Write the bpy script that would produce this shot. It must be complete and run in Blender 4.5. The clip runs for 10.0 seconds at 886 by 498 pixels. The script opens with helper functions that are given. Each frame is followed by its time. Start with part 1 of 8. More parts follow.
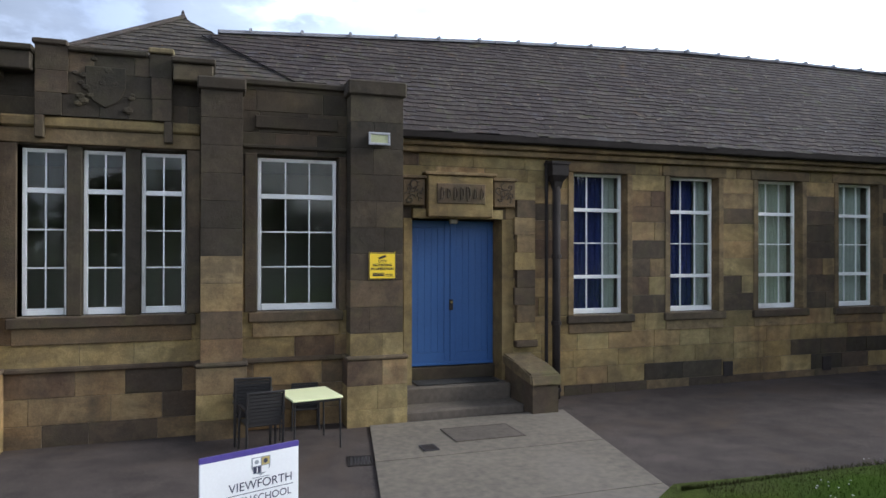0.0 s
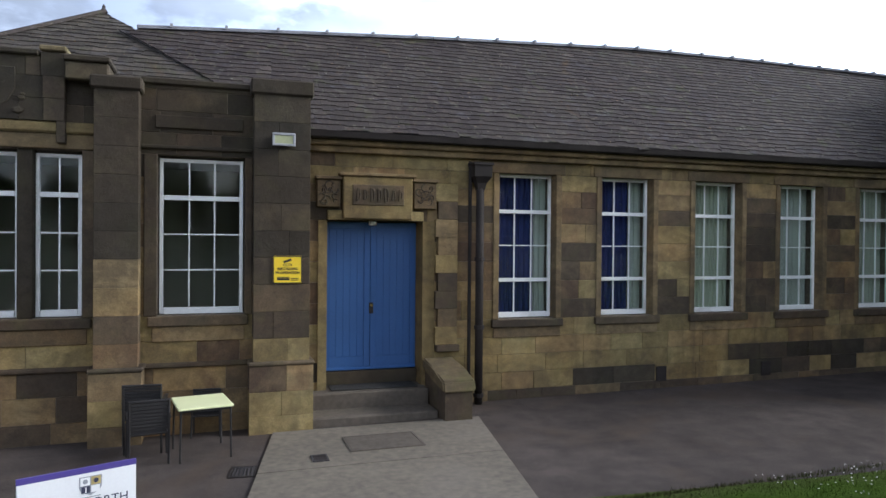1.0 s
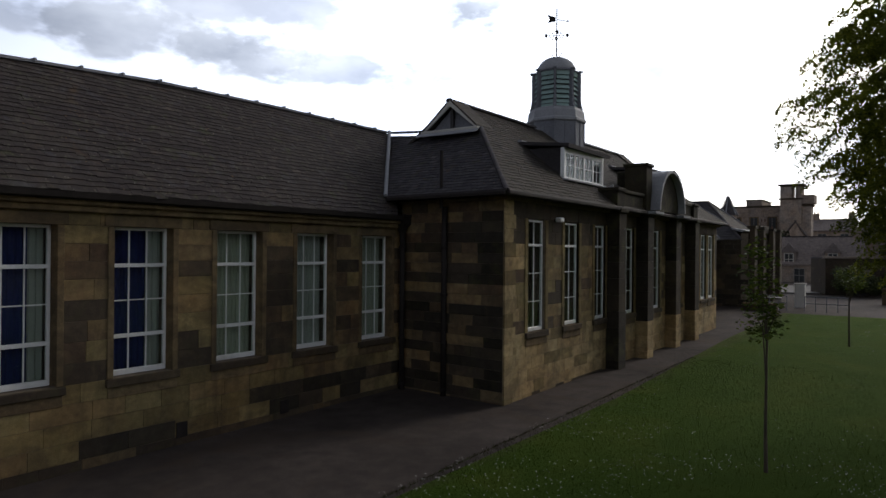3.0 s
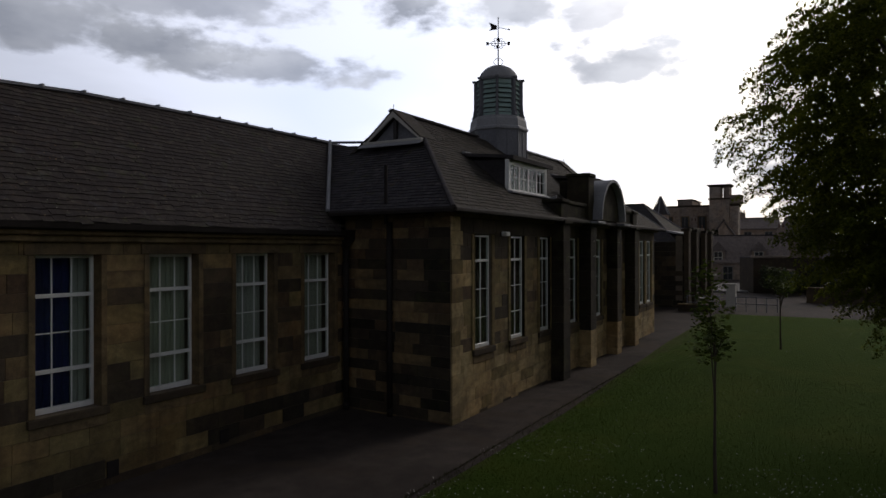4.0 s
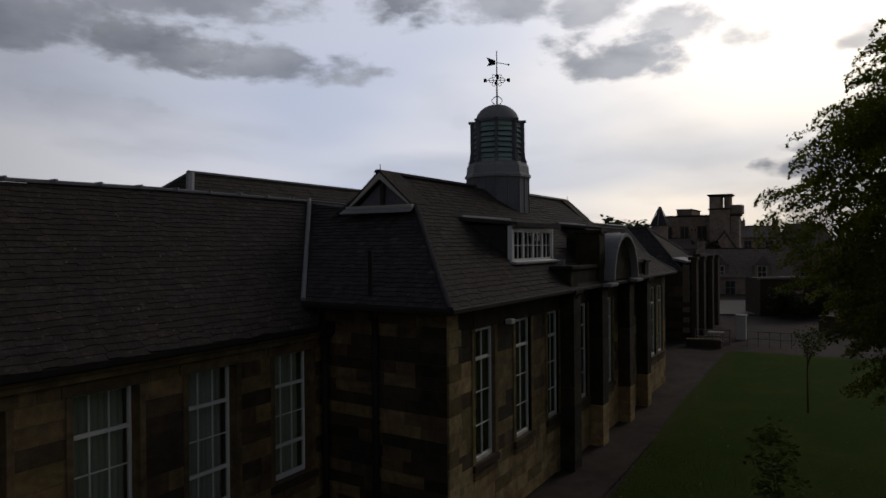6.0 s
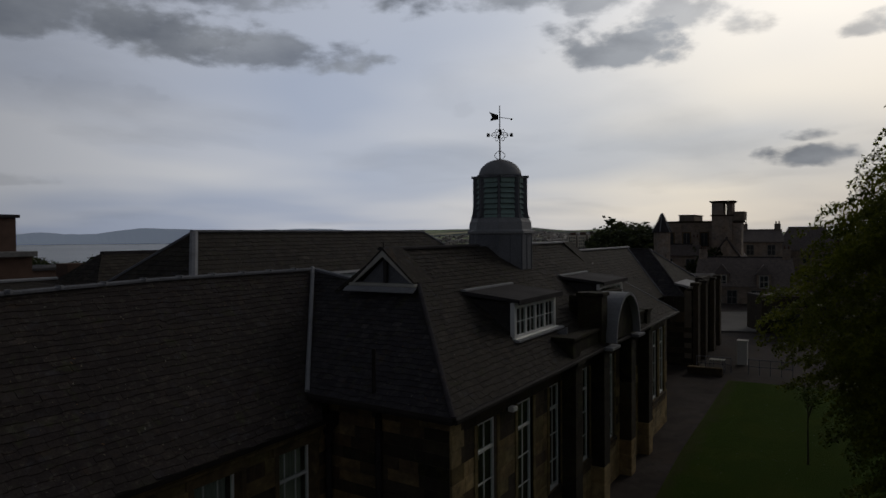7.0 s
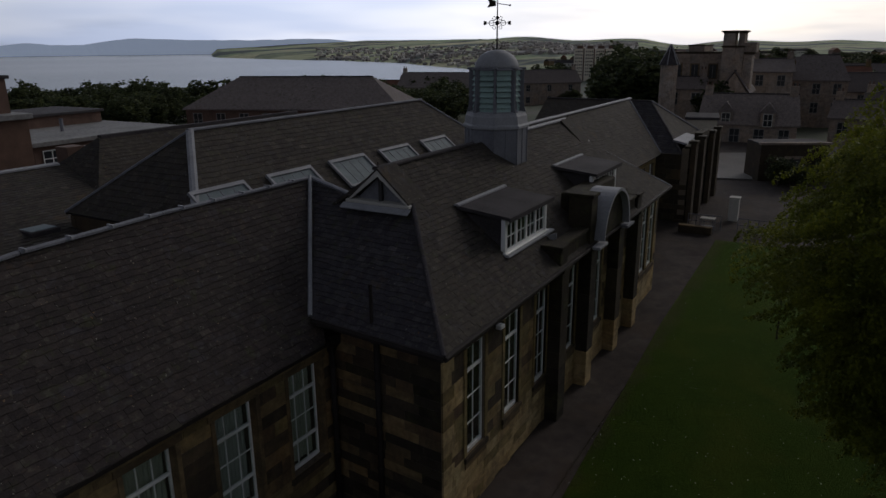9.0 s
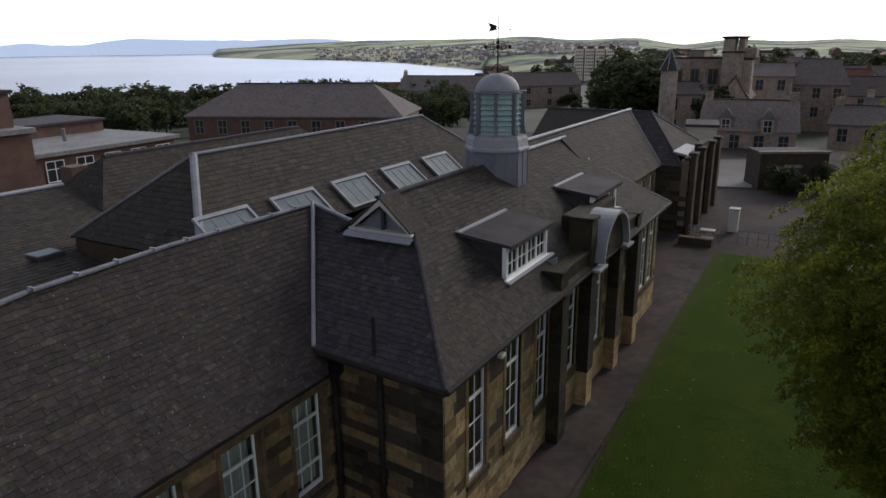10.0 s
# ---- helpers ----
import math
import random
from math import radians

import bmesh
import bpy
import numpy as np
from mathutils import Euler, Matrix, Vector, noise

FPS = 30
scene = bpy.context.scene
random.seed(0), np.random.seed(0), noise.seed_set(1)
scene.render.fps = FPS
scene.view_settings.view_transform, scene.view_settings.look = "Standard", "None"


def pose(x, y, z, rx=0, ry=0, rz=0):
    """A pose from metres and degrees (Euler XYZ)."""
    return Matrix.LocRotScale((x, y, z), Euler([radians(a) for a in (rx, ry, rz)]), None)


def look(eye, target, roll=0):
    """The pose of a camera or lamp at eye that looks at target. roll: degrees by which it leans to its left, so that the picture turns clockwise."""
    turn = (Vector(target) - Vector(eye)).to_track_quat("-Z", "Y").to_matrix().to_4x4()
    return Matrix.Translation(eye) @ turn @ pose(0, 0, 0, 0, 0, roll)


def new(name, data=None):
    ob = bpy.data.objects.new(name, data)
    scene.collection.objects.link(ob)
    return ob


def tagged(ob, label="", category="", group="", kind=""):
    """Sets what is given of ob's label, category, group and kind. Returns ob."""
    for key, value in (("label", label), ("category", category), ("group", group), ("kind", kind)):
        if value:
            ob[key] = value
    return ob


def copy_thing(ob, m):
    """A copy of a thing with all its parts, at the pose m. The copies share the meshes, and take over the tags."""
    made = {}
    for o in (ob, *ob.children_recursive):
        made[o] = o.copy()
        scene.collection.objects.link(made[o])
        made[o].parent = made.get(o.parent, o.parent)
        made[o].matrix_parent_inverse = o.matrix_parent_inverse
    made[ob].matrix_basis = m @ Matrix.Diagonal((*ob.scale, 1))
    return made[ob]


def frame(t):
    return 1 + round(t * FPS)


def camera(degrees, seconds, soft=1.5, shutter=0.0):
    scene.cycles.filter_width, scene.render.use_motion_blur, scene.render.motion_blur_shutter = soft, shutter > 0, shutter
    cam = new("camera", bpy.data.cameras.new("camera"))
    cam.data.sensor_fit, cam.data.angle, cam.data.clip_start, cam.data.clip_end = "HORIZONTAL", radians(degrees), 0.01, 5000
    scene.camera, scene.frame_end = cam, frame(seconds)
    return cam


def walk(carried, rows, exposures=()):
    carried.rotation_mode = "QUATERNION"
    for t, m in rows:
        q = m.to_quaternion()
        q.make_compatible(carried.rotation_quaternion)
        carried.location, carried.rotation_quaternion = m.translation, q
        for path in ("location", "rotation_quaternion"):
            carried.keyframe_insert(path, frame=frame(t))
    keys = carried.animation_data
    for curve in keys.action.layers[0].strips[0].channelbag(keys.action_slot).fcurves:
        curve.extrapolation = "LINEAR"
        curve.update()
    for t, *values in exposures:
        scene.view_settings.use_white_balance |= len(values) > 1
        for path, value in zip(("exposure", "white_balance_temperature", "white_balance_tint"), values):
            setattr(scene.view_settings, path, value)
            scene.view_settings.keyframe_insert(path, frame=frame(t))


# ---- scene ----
cam = camera(65.2, 10.0)
PATH = [
    (0, (-1.083, 0.388, 3.192), (-0.453, 2.286, 3.199), 0.1),
    (0.5, (-0.354, 0.302, 3.274), (0.269, 2.203, 3.263), 0.3),
    (1, (0.433, 0.168, 3.413), (1.055, 2.069, 3.393), 0.5),
    (1.5, (0.702, 0.124, 3.716), (1.329, 2.023, 3.687), 0.6),
    (1.8, (0.721, 0.065, 3.814), (1.527, 1.896, 3.795), 0.7),
    (2, (0.761, -0.031, 3.885), (1.745, 1.71, 3.866), 0.7),
    (2.2, (0.829, -0.114, 3.932), (1.969, 1.529, 3.925), 0.7),
    (2.5, (0.833, -0.077, 4.016), (2.175, 1.405, 4.02), 0.6),
    (3, (0.868, 0.111, 4.322), (2.5, 1.266, 4.329), 0.5),
    (3.2, (0.877, 0.196, 4.373), (2.559, 1.277, 4.383), 0.1),
    (4.3, (1.416, 0.618, 4.957), (3.145, 1.622, 4.958), -0.1),
    (4.5, (1.764, 0.759, 5.036), (3.492, 1.765, 5.04), -0.1),
    (5, (2.825, 1.376, 5.494), (4.555, 2.381, 5.495), -0.1),
    (5.5, (3.12, 1.654, 6.014), (4.857, 2.645, 6.006), -0.1),
    (6, (3.341, 1.791, 7.035), (5.078, 2.782, 7.027), -0.5),
    (6.2, (3.441, 1.841, 7.352), (5.179, 2.829, 7.354), -1.0),
    (7.3, (3.271, 1.738, 10.049), (5.003, 2.737, 9.996), -0.3),
    (7.5, (3.305, 1.705, 10.298), (5.035, 2.707, 10.244), -0.4),
    (8, (3.313, 1.588, 11.111), (5.039, 2.591, 10.989), -0.8),
    (8.5, (3.29, 1.461, 11.729), (4.98, 2.443, 11.306), -0.8),
    (9, (3.263, 1.464, 12.295), (4.922, 2.428, 11.729), -0.5),
    (9.5, (3.283, 1.446, 12.742), (4.939, 2.413, 12.173), -0.6),
    (10, (3.276, 1.497, 13.114), (4.933, 2.462, 12.547), -0.6),
]

# seconds, stops, kelvin, tint
EXPOSURES = [(0, 0.80, 5950, 9), (1.5, 0.78, 5950, 9), (2.0, 0.28, 6100, 10), (2.5, -0.36, 6250, 10.5), (3.0, -0.96, 6550, 11), (4.3, -1.95, 6800, 13.5),
             (5.0, -2.22, 6850, 13.5), (6.0, -2.53, 6800, 13), (7.5, -3.00, 6650, 9), (8.5, -2.80, 6550, 11), (9.0, -2.06, 6450, 12.5), (9.5, -1.22, 6400, 13.5), (10.0, -0.58, 6400, 14)]
walk(cam, [(t, look(eye, target, roll)) for t, eye, target, roll in PATH], EXPOSURES)

# ---- sky and sun ----
SUN_AZ, SUN_EL = radians(-16), radians(27)


def socket_math(nt, op, a, b=None, c=None, clamp=False):
    n = nt.nodes.new("ShaderNodeMath")
    n.operation, n.use_clamp = op, clamp
    for i, v in enumerate((a, b, c)):
        if v is None:
            continue
        if isinstance(v, (int, float)):
            n.inputs[i].default_value = v
        else:
            nt.links.new(v, n.inputs[i])
    return n.outputs[0]


def noise_tex(nt, vec, scale, detail=4.0, rough=0.55, distort=0.0):
    n = nt.nodes.new("ShaderNodeTexNoise")
    n.inputs["Scale"].default_value = scale
    n.inputs["Detail"].default_value = detail
    n.inputs["Roughness"].default_value = rough
    n.inputs["Distortion"].default_value = distort
    if vec is not None:
        nt.links.new(vec, n.inputs["Vector"])
    return n.outputs["Fac"]


def ramp(nt, fac, stops):
    n = nt.nodes.new("ShaderNodeValToRGB")
    els = n.color_ramp.elements
    while len(els) < len(stops):
        els.new(0.5)
    for e, (p, c) in zip(els, stops):
        e.position = p
        e.color = (*c, 1) if len(c) == 3 else c
    nt.links.new(fac, n.inputs["Fac"])
    return n.outputs["Color"]


def mix(nt, fac, a, b, blend="MIX"):
    n = nt.nodes.new("ShaderNodeMix")
    n.data_type, n.blend_type = "RGBA", blend
    for sock, v in ((n.inputs[0], fac), (n.inputs[6], a), (n.inputs[7], b)):
        if isinstance(v, (int, float)):
            sock.default_value = v
        elif isinstance(v, tuple):
            sock.default_value = (*v, 1)
        else:
            nt.links.new(v, sock)
    return n.outputs[2]


def make_sky():
    world = bpy.data.worlds.new("sky")
    scene.world = world
    world.use_nodes = True
    nt = world.node_tree
    nt.nodes.clear()
    out = nt.nodes.new("ShaderNodeOutputWorld")
    bg = nt.nodes.new("ShaderNodeBackground")
    nt.links.new(bg.outputs[0], out.inputs[0])
    sky = nt.nodes.new("ShaderNodeTexSky")
    sky.sky_type, sky.sun_disc = "NISHITA", False
    sky.sun_elevation, sky.sun_rotation = SUN_EL, radians(90) - SUN_AZ
    sky.dust_density, sky.air_density = 2.0, 1.0
    tc = nt.nodes.new("ShaderNodeTexCoord")
    sep = nt.nodes.new("ShaderNodeSeparateXYZ")
    nt.links.new(tc.outputs["Generated"], sep.inputs[0])
    x, y, z = sep.outputs
    # cloud layer: the direction is laid out on a flat ceiling above
    h = socket_math(nt, "ADD", socket_math(nt, "MAXIMUM", z, 0.0), 0.12)
    comb = nt.nodes.new("ShaderNodeCombineXYZ")
    nt.links.new(socket_math(nt, "DIVIDE", x, h), comb.inputs[0])
    nt.links.new(socket_math(nt, "DIVIDE", y, h), comb.inputs[1])
    comb.inputs[2].default_value = 3.7
    small = noise_tex(nt, comb.outputs[0], 0.32, 3.0, 0.5)
    # light of the veiled sun: a tight glow and a broad brightening of that half of the sky
    def towards(az, el):
        d = (math.cos(az) * math.cos(el), math.sin(az) * math.cos(el), math.sin(el))
        t = [socket_math(nt, "MULTIPLY", c, k) for c, k in zip((x, y, z), d)]
        return socket_math(nt, "MAXIMUM", socket_math(nt, "ADD", socket_math(nt, "ADD", t[0], t[1]), t[2]), 0.0)

    glow = socket_math(nt, "POWER", towards(radians(-3), SUN_EL), 14.0)
    broad = socket_math(nt, "POWER", towards(radians(29), radians(10)), 4.0)
    south = socket_math(nt, "POWER", towards(radians(-85), radians(14)), 2.0)
    north = socket_math(nt, "POWER", towards(radians(108), radians(18)), 3.0)
    level = socket_math(nt, "ADD", socket_math(nt, "ADD", socket_math(nt, "SUBTRACT", socket_math(nt, "ADD", 0.86, socket_math(nt, "MULTIPLY", south, 0.33)), socket_math(nt, "MULTIPLY", north, 0.40)), socket_math(nt, "MULTIPLY", broad, 3.35)), socket_math(nt, "MULTIPLY", glow, 4.5))
    level = socket_math(nt, "ADD", level, socket_math(nt, "MULTIPLY", socket_math(nt, "POWER", towards(radians(60), radians(8)), 5.0), 0.25))
    deck = nt.nodes.new("ShaderNodeMapRange")
    deck.interpolation_type = "SMOOTHSTEP"
    for k, v in zip(("From Min", "From Max", "To Min", "To Max"), (0.30, 0.85, 1.0, 0.32)):
        deck.inputs[k].default_value = v
    nt.links.new(z, deck.inputs["Value"])
    level = socket_math(nt, "MULTIPLY", level, deck.outputs[0])
    veil = ramp(nt, small, [(0.36, (0.62, 0.69, 0.84)), (0.60, (1.0, 1.0, 1.02))])
    sky_part = mix(nt, 0.9, mix(nt, 1.0, sky.outputs[0], (0.09, 0.09, 0.09), "MULTIPLY"), veil)
    # scattered grey clouds everywhere, and the heavier ones: bearing, height, half-width, half-height in degrees
    fleck = noise_tex(nt, comb.outputs[0], 0.9, 6.0, 0.5, 0.3)
    dark = socket_math(nt, "MULTIPLY", ramp(nt, fleck, [(0.54, (0, 0, 0)), (0.72, (1, 1, 1))]), 0.22)
    az = socket_math(nt, "ARCTAN2", y, x)
    el = socket_math(nt, "ARCSINE", z)
    stretch = nt.nodes.new("ShaderNodeCombineXYZ")
    nt.links.new(x, stretch.inputs[0])
    nt.links.new(y, stretch.inputs[1])
    nt.links.new(socket_math(nt, "MULTIPLY", z, 2.1), stretch.inputs[2])
    lump = socket_math(nt, "SUBTRACT", noise_tex(nt, stretch.outputs[0], 11.0, 8.0, 0.50, 0.2), 0.5)
    puffs = socket_math(nt, "SUBTRACT", noise_tex(nt, stretch.outputs[0], 34.0, 6.0, 0.55), 0.5)
    billow = socket_math(nt, "ADD", socket_math(nt, "MULTIPLY", lump, 3.2), socket_math(nt, "MULTIPLY", puffs, 1.5))
    clouds = ((60, 15.6, 9, 2.2, 0.85), (52, 15.0, 9, 2.3, 0.95), (43, 14.0, 8, 1.7, 0.85), (50, 18.6, 11, 2.4, 0.75), (64, 19.2, 9, 2.6, 0.7),
              (33, 18.8, 4.6, 2.0, 0.95), (25, 18.9, 5.0, 1.9, 0.9), (17.5, 18.3, 4.0, 2.0, 0.75), (15.4, 14.4, 6.6, 2.1, 1.0), (11, 16.4, 4.2, 1.7, 0.7),
              (6, 15.3, 2.8, 1.2, 0.6), (1.4, 5.4, 4.6, 0.9, 1.0), (2.2, 7.0, 2.0, 0.55, 0.85), (-2.2, 14.0, 2.6, 1.0, 0.7), (28.2, 10.1, 1.4, 0.8, 0.12),
              (58, 10.6, 9, 0.9, 0.22), (62, 4.0, 4, 0.45, 0.25), (104, 17.0, 10, 3.8, 0.5), (92, 18.2, 9, 3.2, 0.6), (79, 16.8, 9, 2.8, 0.75), (68, 15.8, 5.5, 1.7, 0.65), (73, 20.0, 9, 2.2, 0.8), (112, 13, 10, 2.4, 0.4),
              (-30, 18, 14, 4, 0.8), (-75, 20, 16, 5, 0.7), (-120, 16, 15, 4, 0.7), (150, 18, 15, 5, 0.7))
    for caz, cel, wa, we, depth in clouds:
        da = socket_math(nt, "DIVIDE", socket_math(nt, "SUBTRACT", az, radians(caz)), radians(wa))
        de = socket_math(nt, "DIVIDE", socket_math(nt, "SUBTRACT", el, radians(cel)), radians(we))
        # flatter undersides, billowing tops
        de = socket_math(nt, "SUBTRACT", socket_math(nt, "MULTIPLY", de, 1.25), socket_math(nt, "MULTIPLY", socket_math(nt, "MAXIMUM", de, 0.0), 0.5))
        body = socket_math(nt, "SUBTRACT", 1.0, socket_math(nt, "ADD", socket_math(nt, "MULTIPLY", da, da), socket_math(nt, "MULTIPLY", de, de)))
        body = socket_math(nt, "ADD", body, billow)
        edge = nt.nodes.new("ShaderNodeMapRange")
        edge.interpolation_type = "SMOOTHSTEP"
        for k, v in zip(("From Min", "From Max", "To Min", "To Max"), (0.0, 0.95, 0.0, depth)):
            edge.inputs[k].default_value = v
        nt.links.new(body, edge.inputs["Value"])
        dark = socket_math(nt, "MAXIMUM", dark, edge.outputs[0])
    warm = socket_math(nt, "POWER", towards(radians(4), radians(6)), 9.0)
    sky_part = mix(nt, 1.0, sky_part, mix(nt, warm, mix(nt, south, (0.93, 0.975, 1.06), (1.03, 1.0, 0.95)), (1.10, 1.04, 0.92)), "MULTIPLY")
    cloudy = mix(nt, socket_math(nt, "MULTIPLY", dark, 0.88), sky_part, ramp(nt, noise_tex(nt, stretch.outputs[0], 9.0, 5.0, 0.5), [(0.36, (0.155, 0.18, 0.225)), (0.64, (0.33, 0.365, 0.42))]))
    grey = nt.nodes.new("ShaderNodeVectorMath")
    grey.operation = "SCALE"
    nt.links.new(cloudy, grey.inputs[0])
    nt.links.new(level, grey.inputs["Scale"])
    cloudy = grey.outputs[0]
    nt.links.new(cloudy, bg.inputs["Color"])
    bg.inputs["Strength"].default_value = SKY_STRENGTH


SKY_STRENGTH = 1.15
make_sky()
sun_data = bpy.data.lights.new("sun", "SUN")
sun_data.energy, sun_data.angle, sun_data.color = 1.5, radians(14), (1.0, 0.95, 0.87)
sun = new("sun", sun_data)
sun.matrix_world = look((60 * math.cos(SUN_AZ), 60 * math.sin(SUN_AZ), 40), (60 * math.cos(SUN_AZ) - math.cos(SUN_AZ) * math.cos(SUN_EL), 60 * math.sin(SUN_AZ) - math.sin(SUN_AZ) * math.cos(SUN_EL), 40 - math.sin(SUN_EL)))

# ---- materials ----
def base_material(name, rough=0.8, metal=0.0):
    m = bpy.data.materials.new(name)
    m.use_nodes = True
    nt = m.node_tree
    b = nt.nodes["Principled BSDF"]
    b.inputs["Roughness"].default_value = rough
    b.inputs["Metallic"].default_value = metal
    return m, nt, b


def coords(nt, scale=(1, 1, 1)):
    """World-size coordinates, the same for all pieces of a surface."""
    g = nt.nodes.new("ShaderNodeNewGeometry")
    if scale == (1, 1, 1):
        return g.outputs["Position"]
    v = nt.nodes.new("ShaderNodeVectorMath")
    v.operation = "MULTIPLY"
    nt.links.new(g.outputs["Position"], v.inputs[0])
    v.inputs[1].default_value = scale
    return v.outputs[0]


def piece_random(nt):
    o = nt.nodes.new("ShaderNodeObjectInfo")
    g = nt.nodes.new("ShaderNodeNewGeometry")
    return socket_math(nt, "FRACT", socket_math(nt, "ADD", socket_math(nt, "MULTIPLY", o.outputs["Random"], 7.31), g.outputs["Random Per Island"]))


def add_bump(nt, b, height, strength=0.3, dist=0.02):
    n = nt.nodes.new("ShaderNodeBump")
    n.inputs["Strength"].default_value = strength
    n.inputs["Distance"].default_value = dist
    nt.links.new(height, n.inputs["Height"])
    nt.links.new(n.outputs[0], b.inputs["Normal"])


def plain(name, col, rough=0.6, metal=0.0, vary=0.15, scale=6.0, bump=0.15, dirt=None, spec=None):
    """A surface of one colour with fine grain and broad, weak staining."""
    m, nt, b = base_material(name, rough, metal)
    p = coords(nt)
    fine = noise_tex(nt, p, scale * 8, 5.0)
    broad = noise_tex(nt, p, scale * 0.4, 4.0)
    k = socket_math(nt, "ADD", socket_math(nt, "MULTIPLY", fine, 0.5), socket_math(nt, "MULTIPLY", broad, 0.5))
    lo = tuple(c * (1 - vary * 1.6) for c in col)
    hi = tuple(min(1, c * (1 + vary * 1.6)) for c in col)
    c = ramp(nt, k, [(0.3, lo), (0.7, hi)])
    if dirt:
        c = mix(nt, ramp(nt, broad, [(0.55, (0, 0, 0)), (0.75, (0.7, 0.7, 0.7))]), c, dirt)
    nt.links.new(c, b.inputs["Base Color"])
    if spec is not None:
        b.inputs["Specular IOR Level"].default_value = spec
    if bump:
        add_bump(nt, b, fine, bump, 0.01)
    return m


def stone_material(name, stops, soot=0.45, streak=1.0, moss=0.0):
    """Weathered sandstone: each block has its own tint; soot, streaks and grain lie over it."""
    m, nt, b = base_material(name, 0.92)
    b.inputs["Specular IOR Level"].default_value = 0.2
    p = coords(nt)
    tint = socket_math(nt, "ADD", socket_math(nt, "MULTIPLY", piece_random(nt), 0.70), socket_math(nt, "SUBTRACT", socket_math(nt, "MULTIPLY", noise_tex(nt, p, 0.8, 5.0, 0.65, 0.3), 1.2), 0.44), clamp=True)
    c = ramp(nt, tint, stops)
    grain = noise_tex(nt, p, 46, 5.0, 0.6)
    mid = noise_tex(nt, p, 6.0, 6.0, 0.62, 0.4)
    patch = noise_tex(nt, coords(nt, (1.0, 1.0, 1.9)), 1.25, 7.0, 0.66, 0.7)
    run = noise_tex(nt, coords(nt, (1.5, 1.5, 0.34)), 1.5, 6.0, 0.62, 0.5)
    pale = noise_tex(nt, coords(nt, (1.0, 1.0, 0.7)), 1.6, 6.0, 0.62, 0.8)
    red = noise_tex(nt, p, 0.55, 4.0, 0.6, 0.4)
    c = mix(nt, 1.0, c, ramp(nt, grain, [(0.25, (0.76, 0.76, 0.76)), (0.75, (1.18, 1.16, 1.12))]), "MULTIPLY")
    c = mix(nt, 1.0, c, ramp(nt, mid, [(0.28, (0.76, 0.74, 0.72)), (0.72, (1.22, 1.20, 1.16))]), "MULTIPLY")
    c = mix(nt, 1.0, c, ramp(nt, red, [(0.38, (0.94, 0.97, 1.0)), (0.66, (1.08, 0.99, 0.90))]), "MULTIPLY")
    palef = socket_math(nt, "MULTIPLY", ramp(nt, pale, [(0.55, (0, 0, 0)), (0.72, (1, 1, 1))]), 0.30 * streak)
    c = mix(nt, palef, c, (0.40, 0.30, 0.16))
    sootf = socket_math(nt, "MULTIPLY", ramp(nt, patch, [(0.44, (0, 0, 0)), (0.60, (1, 1, 1))]), soot)
    c = mix(nt, sootf, c, (0.051, 0.041, 0.031))
    runf = socket_math(nt, "MULTIPLY", ramp(nt, run, [(0.50, (0, 0, 0)), (0.70, (1, 1, 1))]), 0.55 * streak)
    c = mix(nt, runf, c, (0.058, 0.047, 0.035))
    if moss:
        mf = socket_math(nt, "MULTIPLY", ramp(nt, noise_tex(nt, p, 2.3, 5.0), [(0.5, (0, 0, 0)), (0.7, (1, 1, 1))]), moss)
        c = mix(nt, mf, c, (0.10, 0.10, 0.035))
    nt.links.new(c, b.inputs["Base Color"])
    add_bump(nt, b, socket_math(nt, "ADD", grain, socket_math(nt, "MULTIPLY", mid, 1.6)), 0.45, 0.015)
    return m


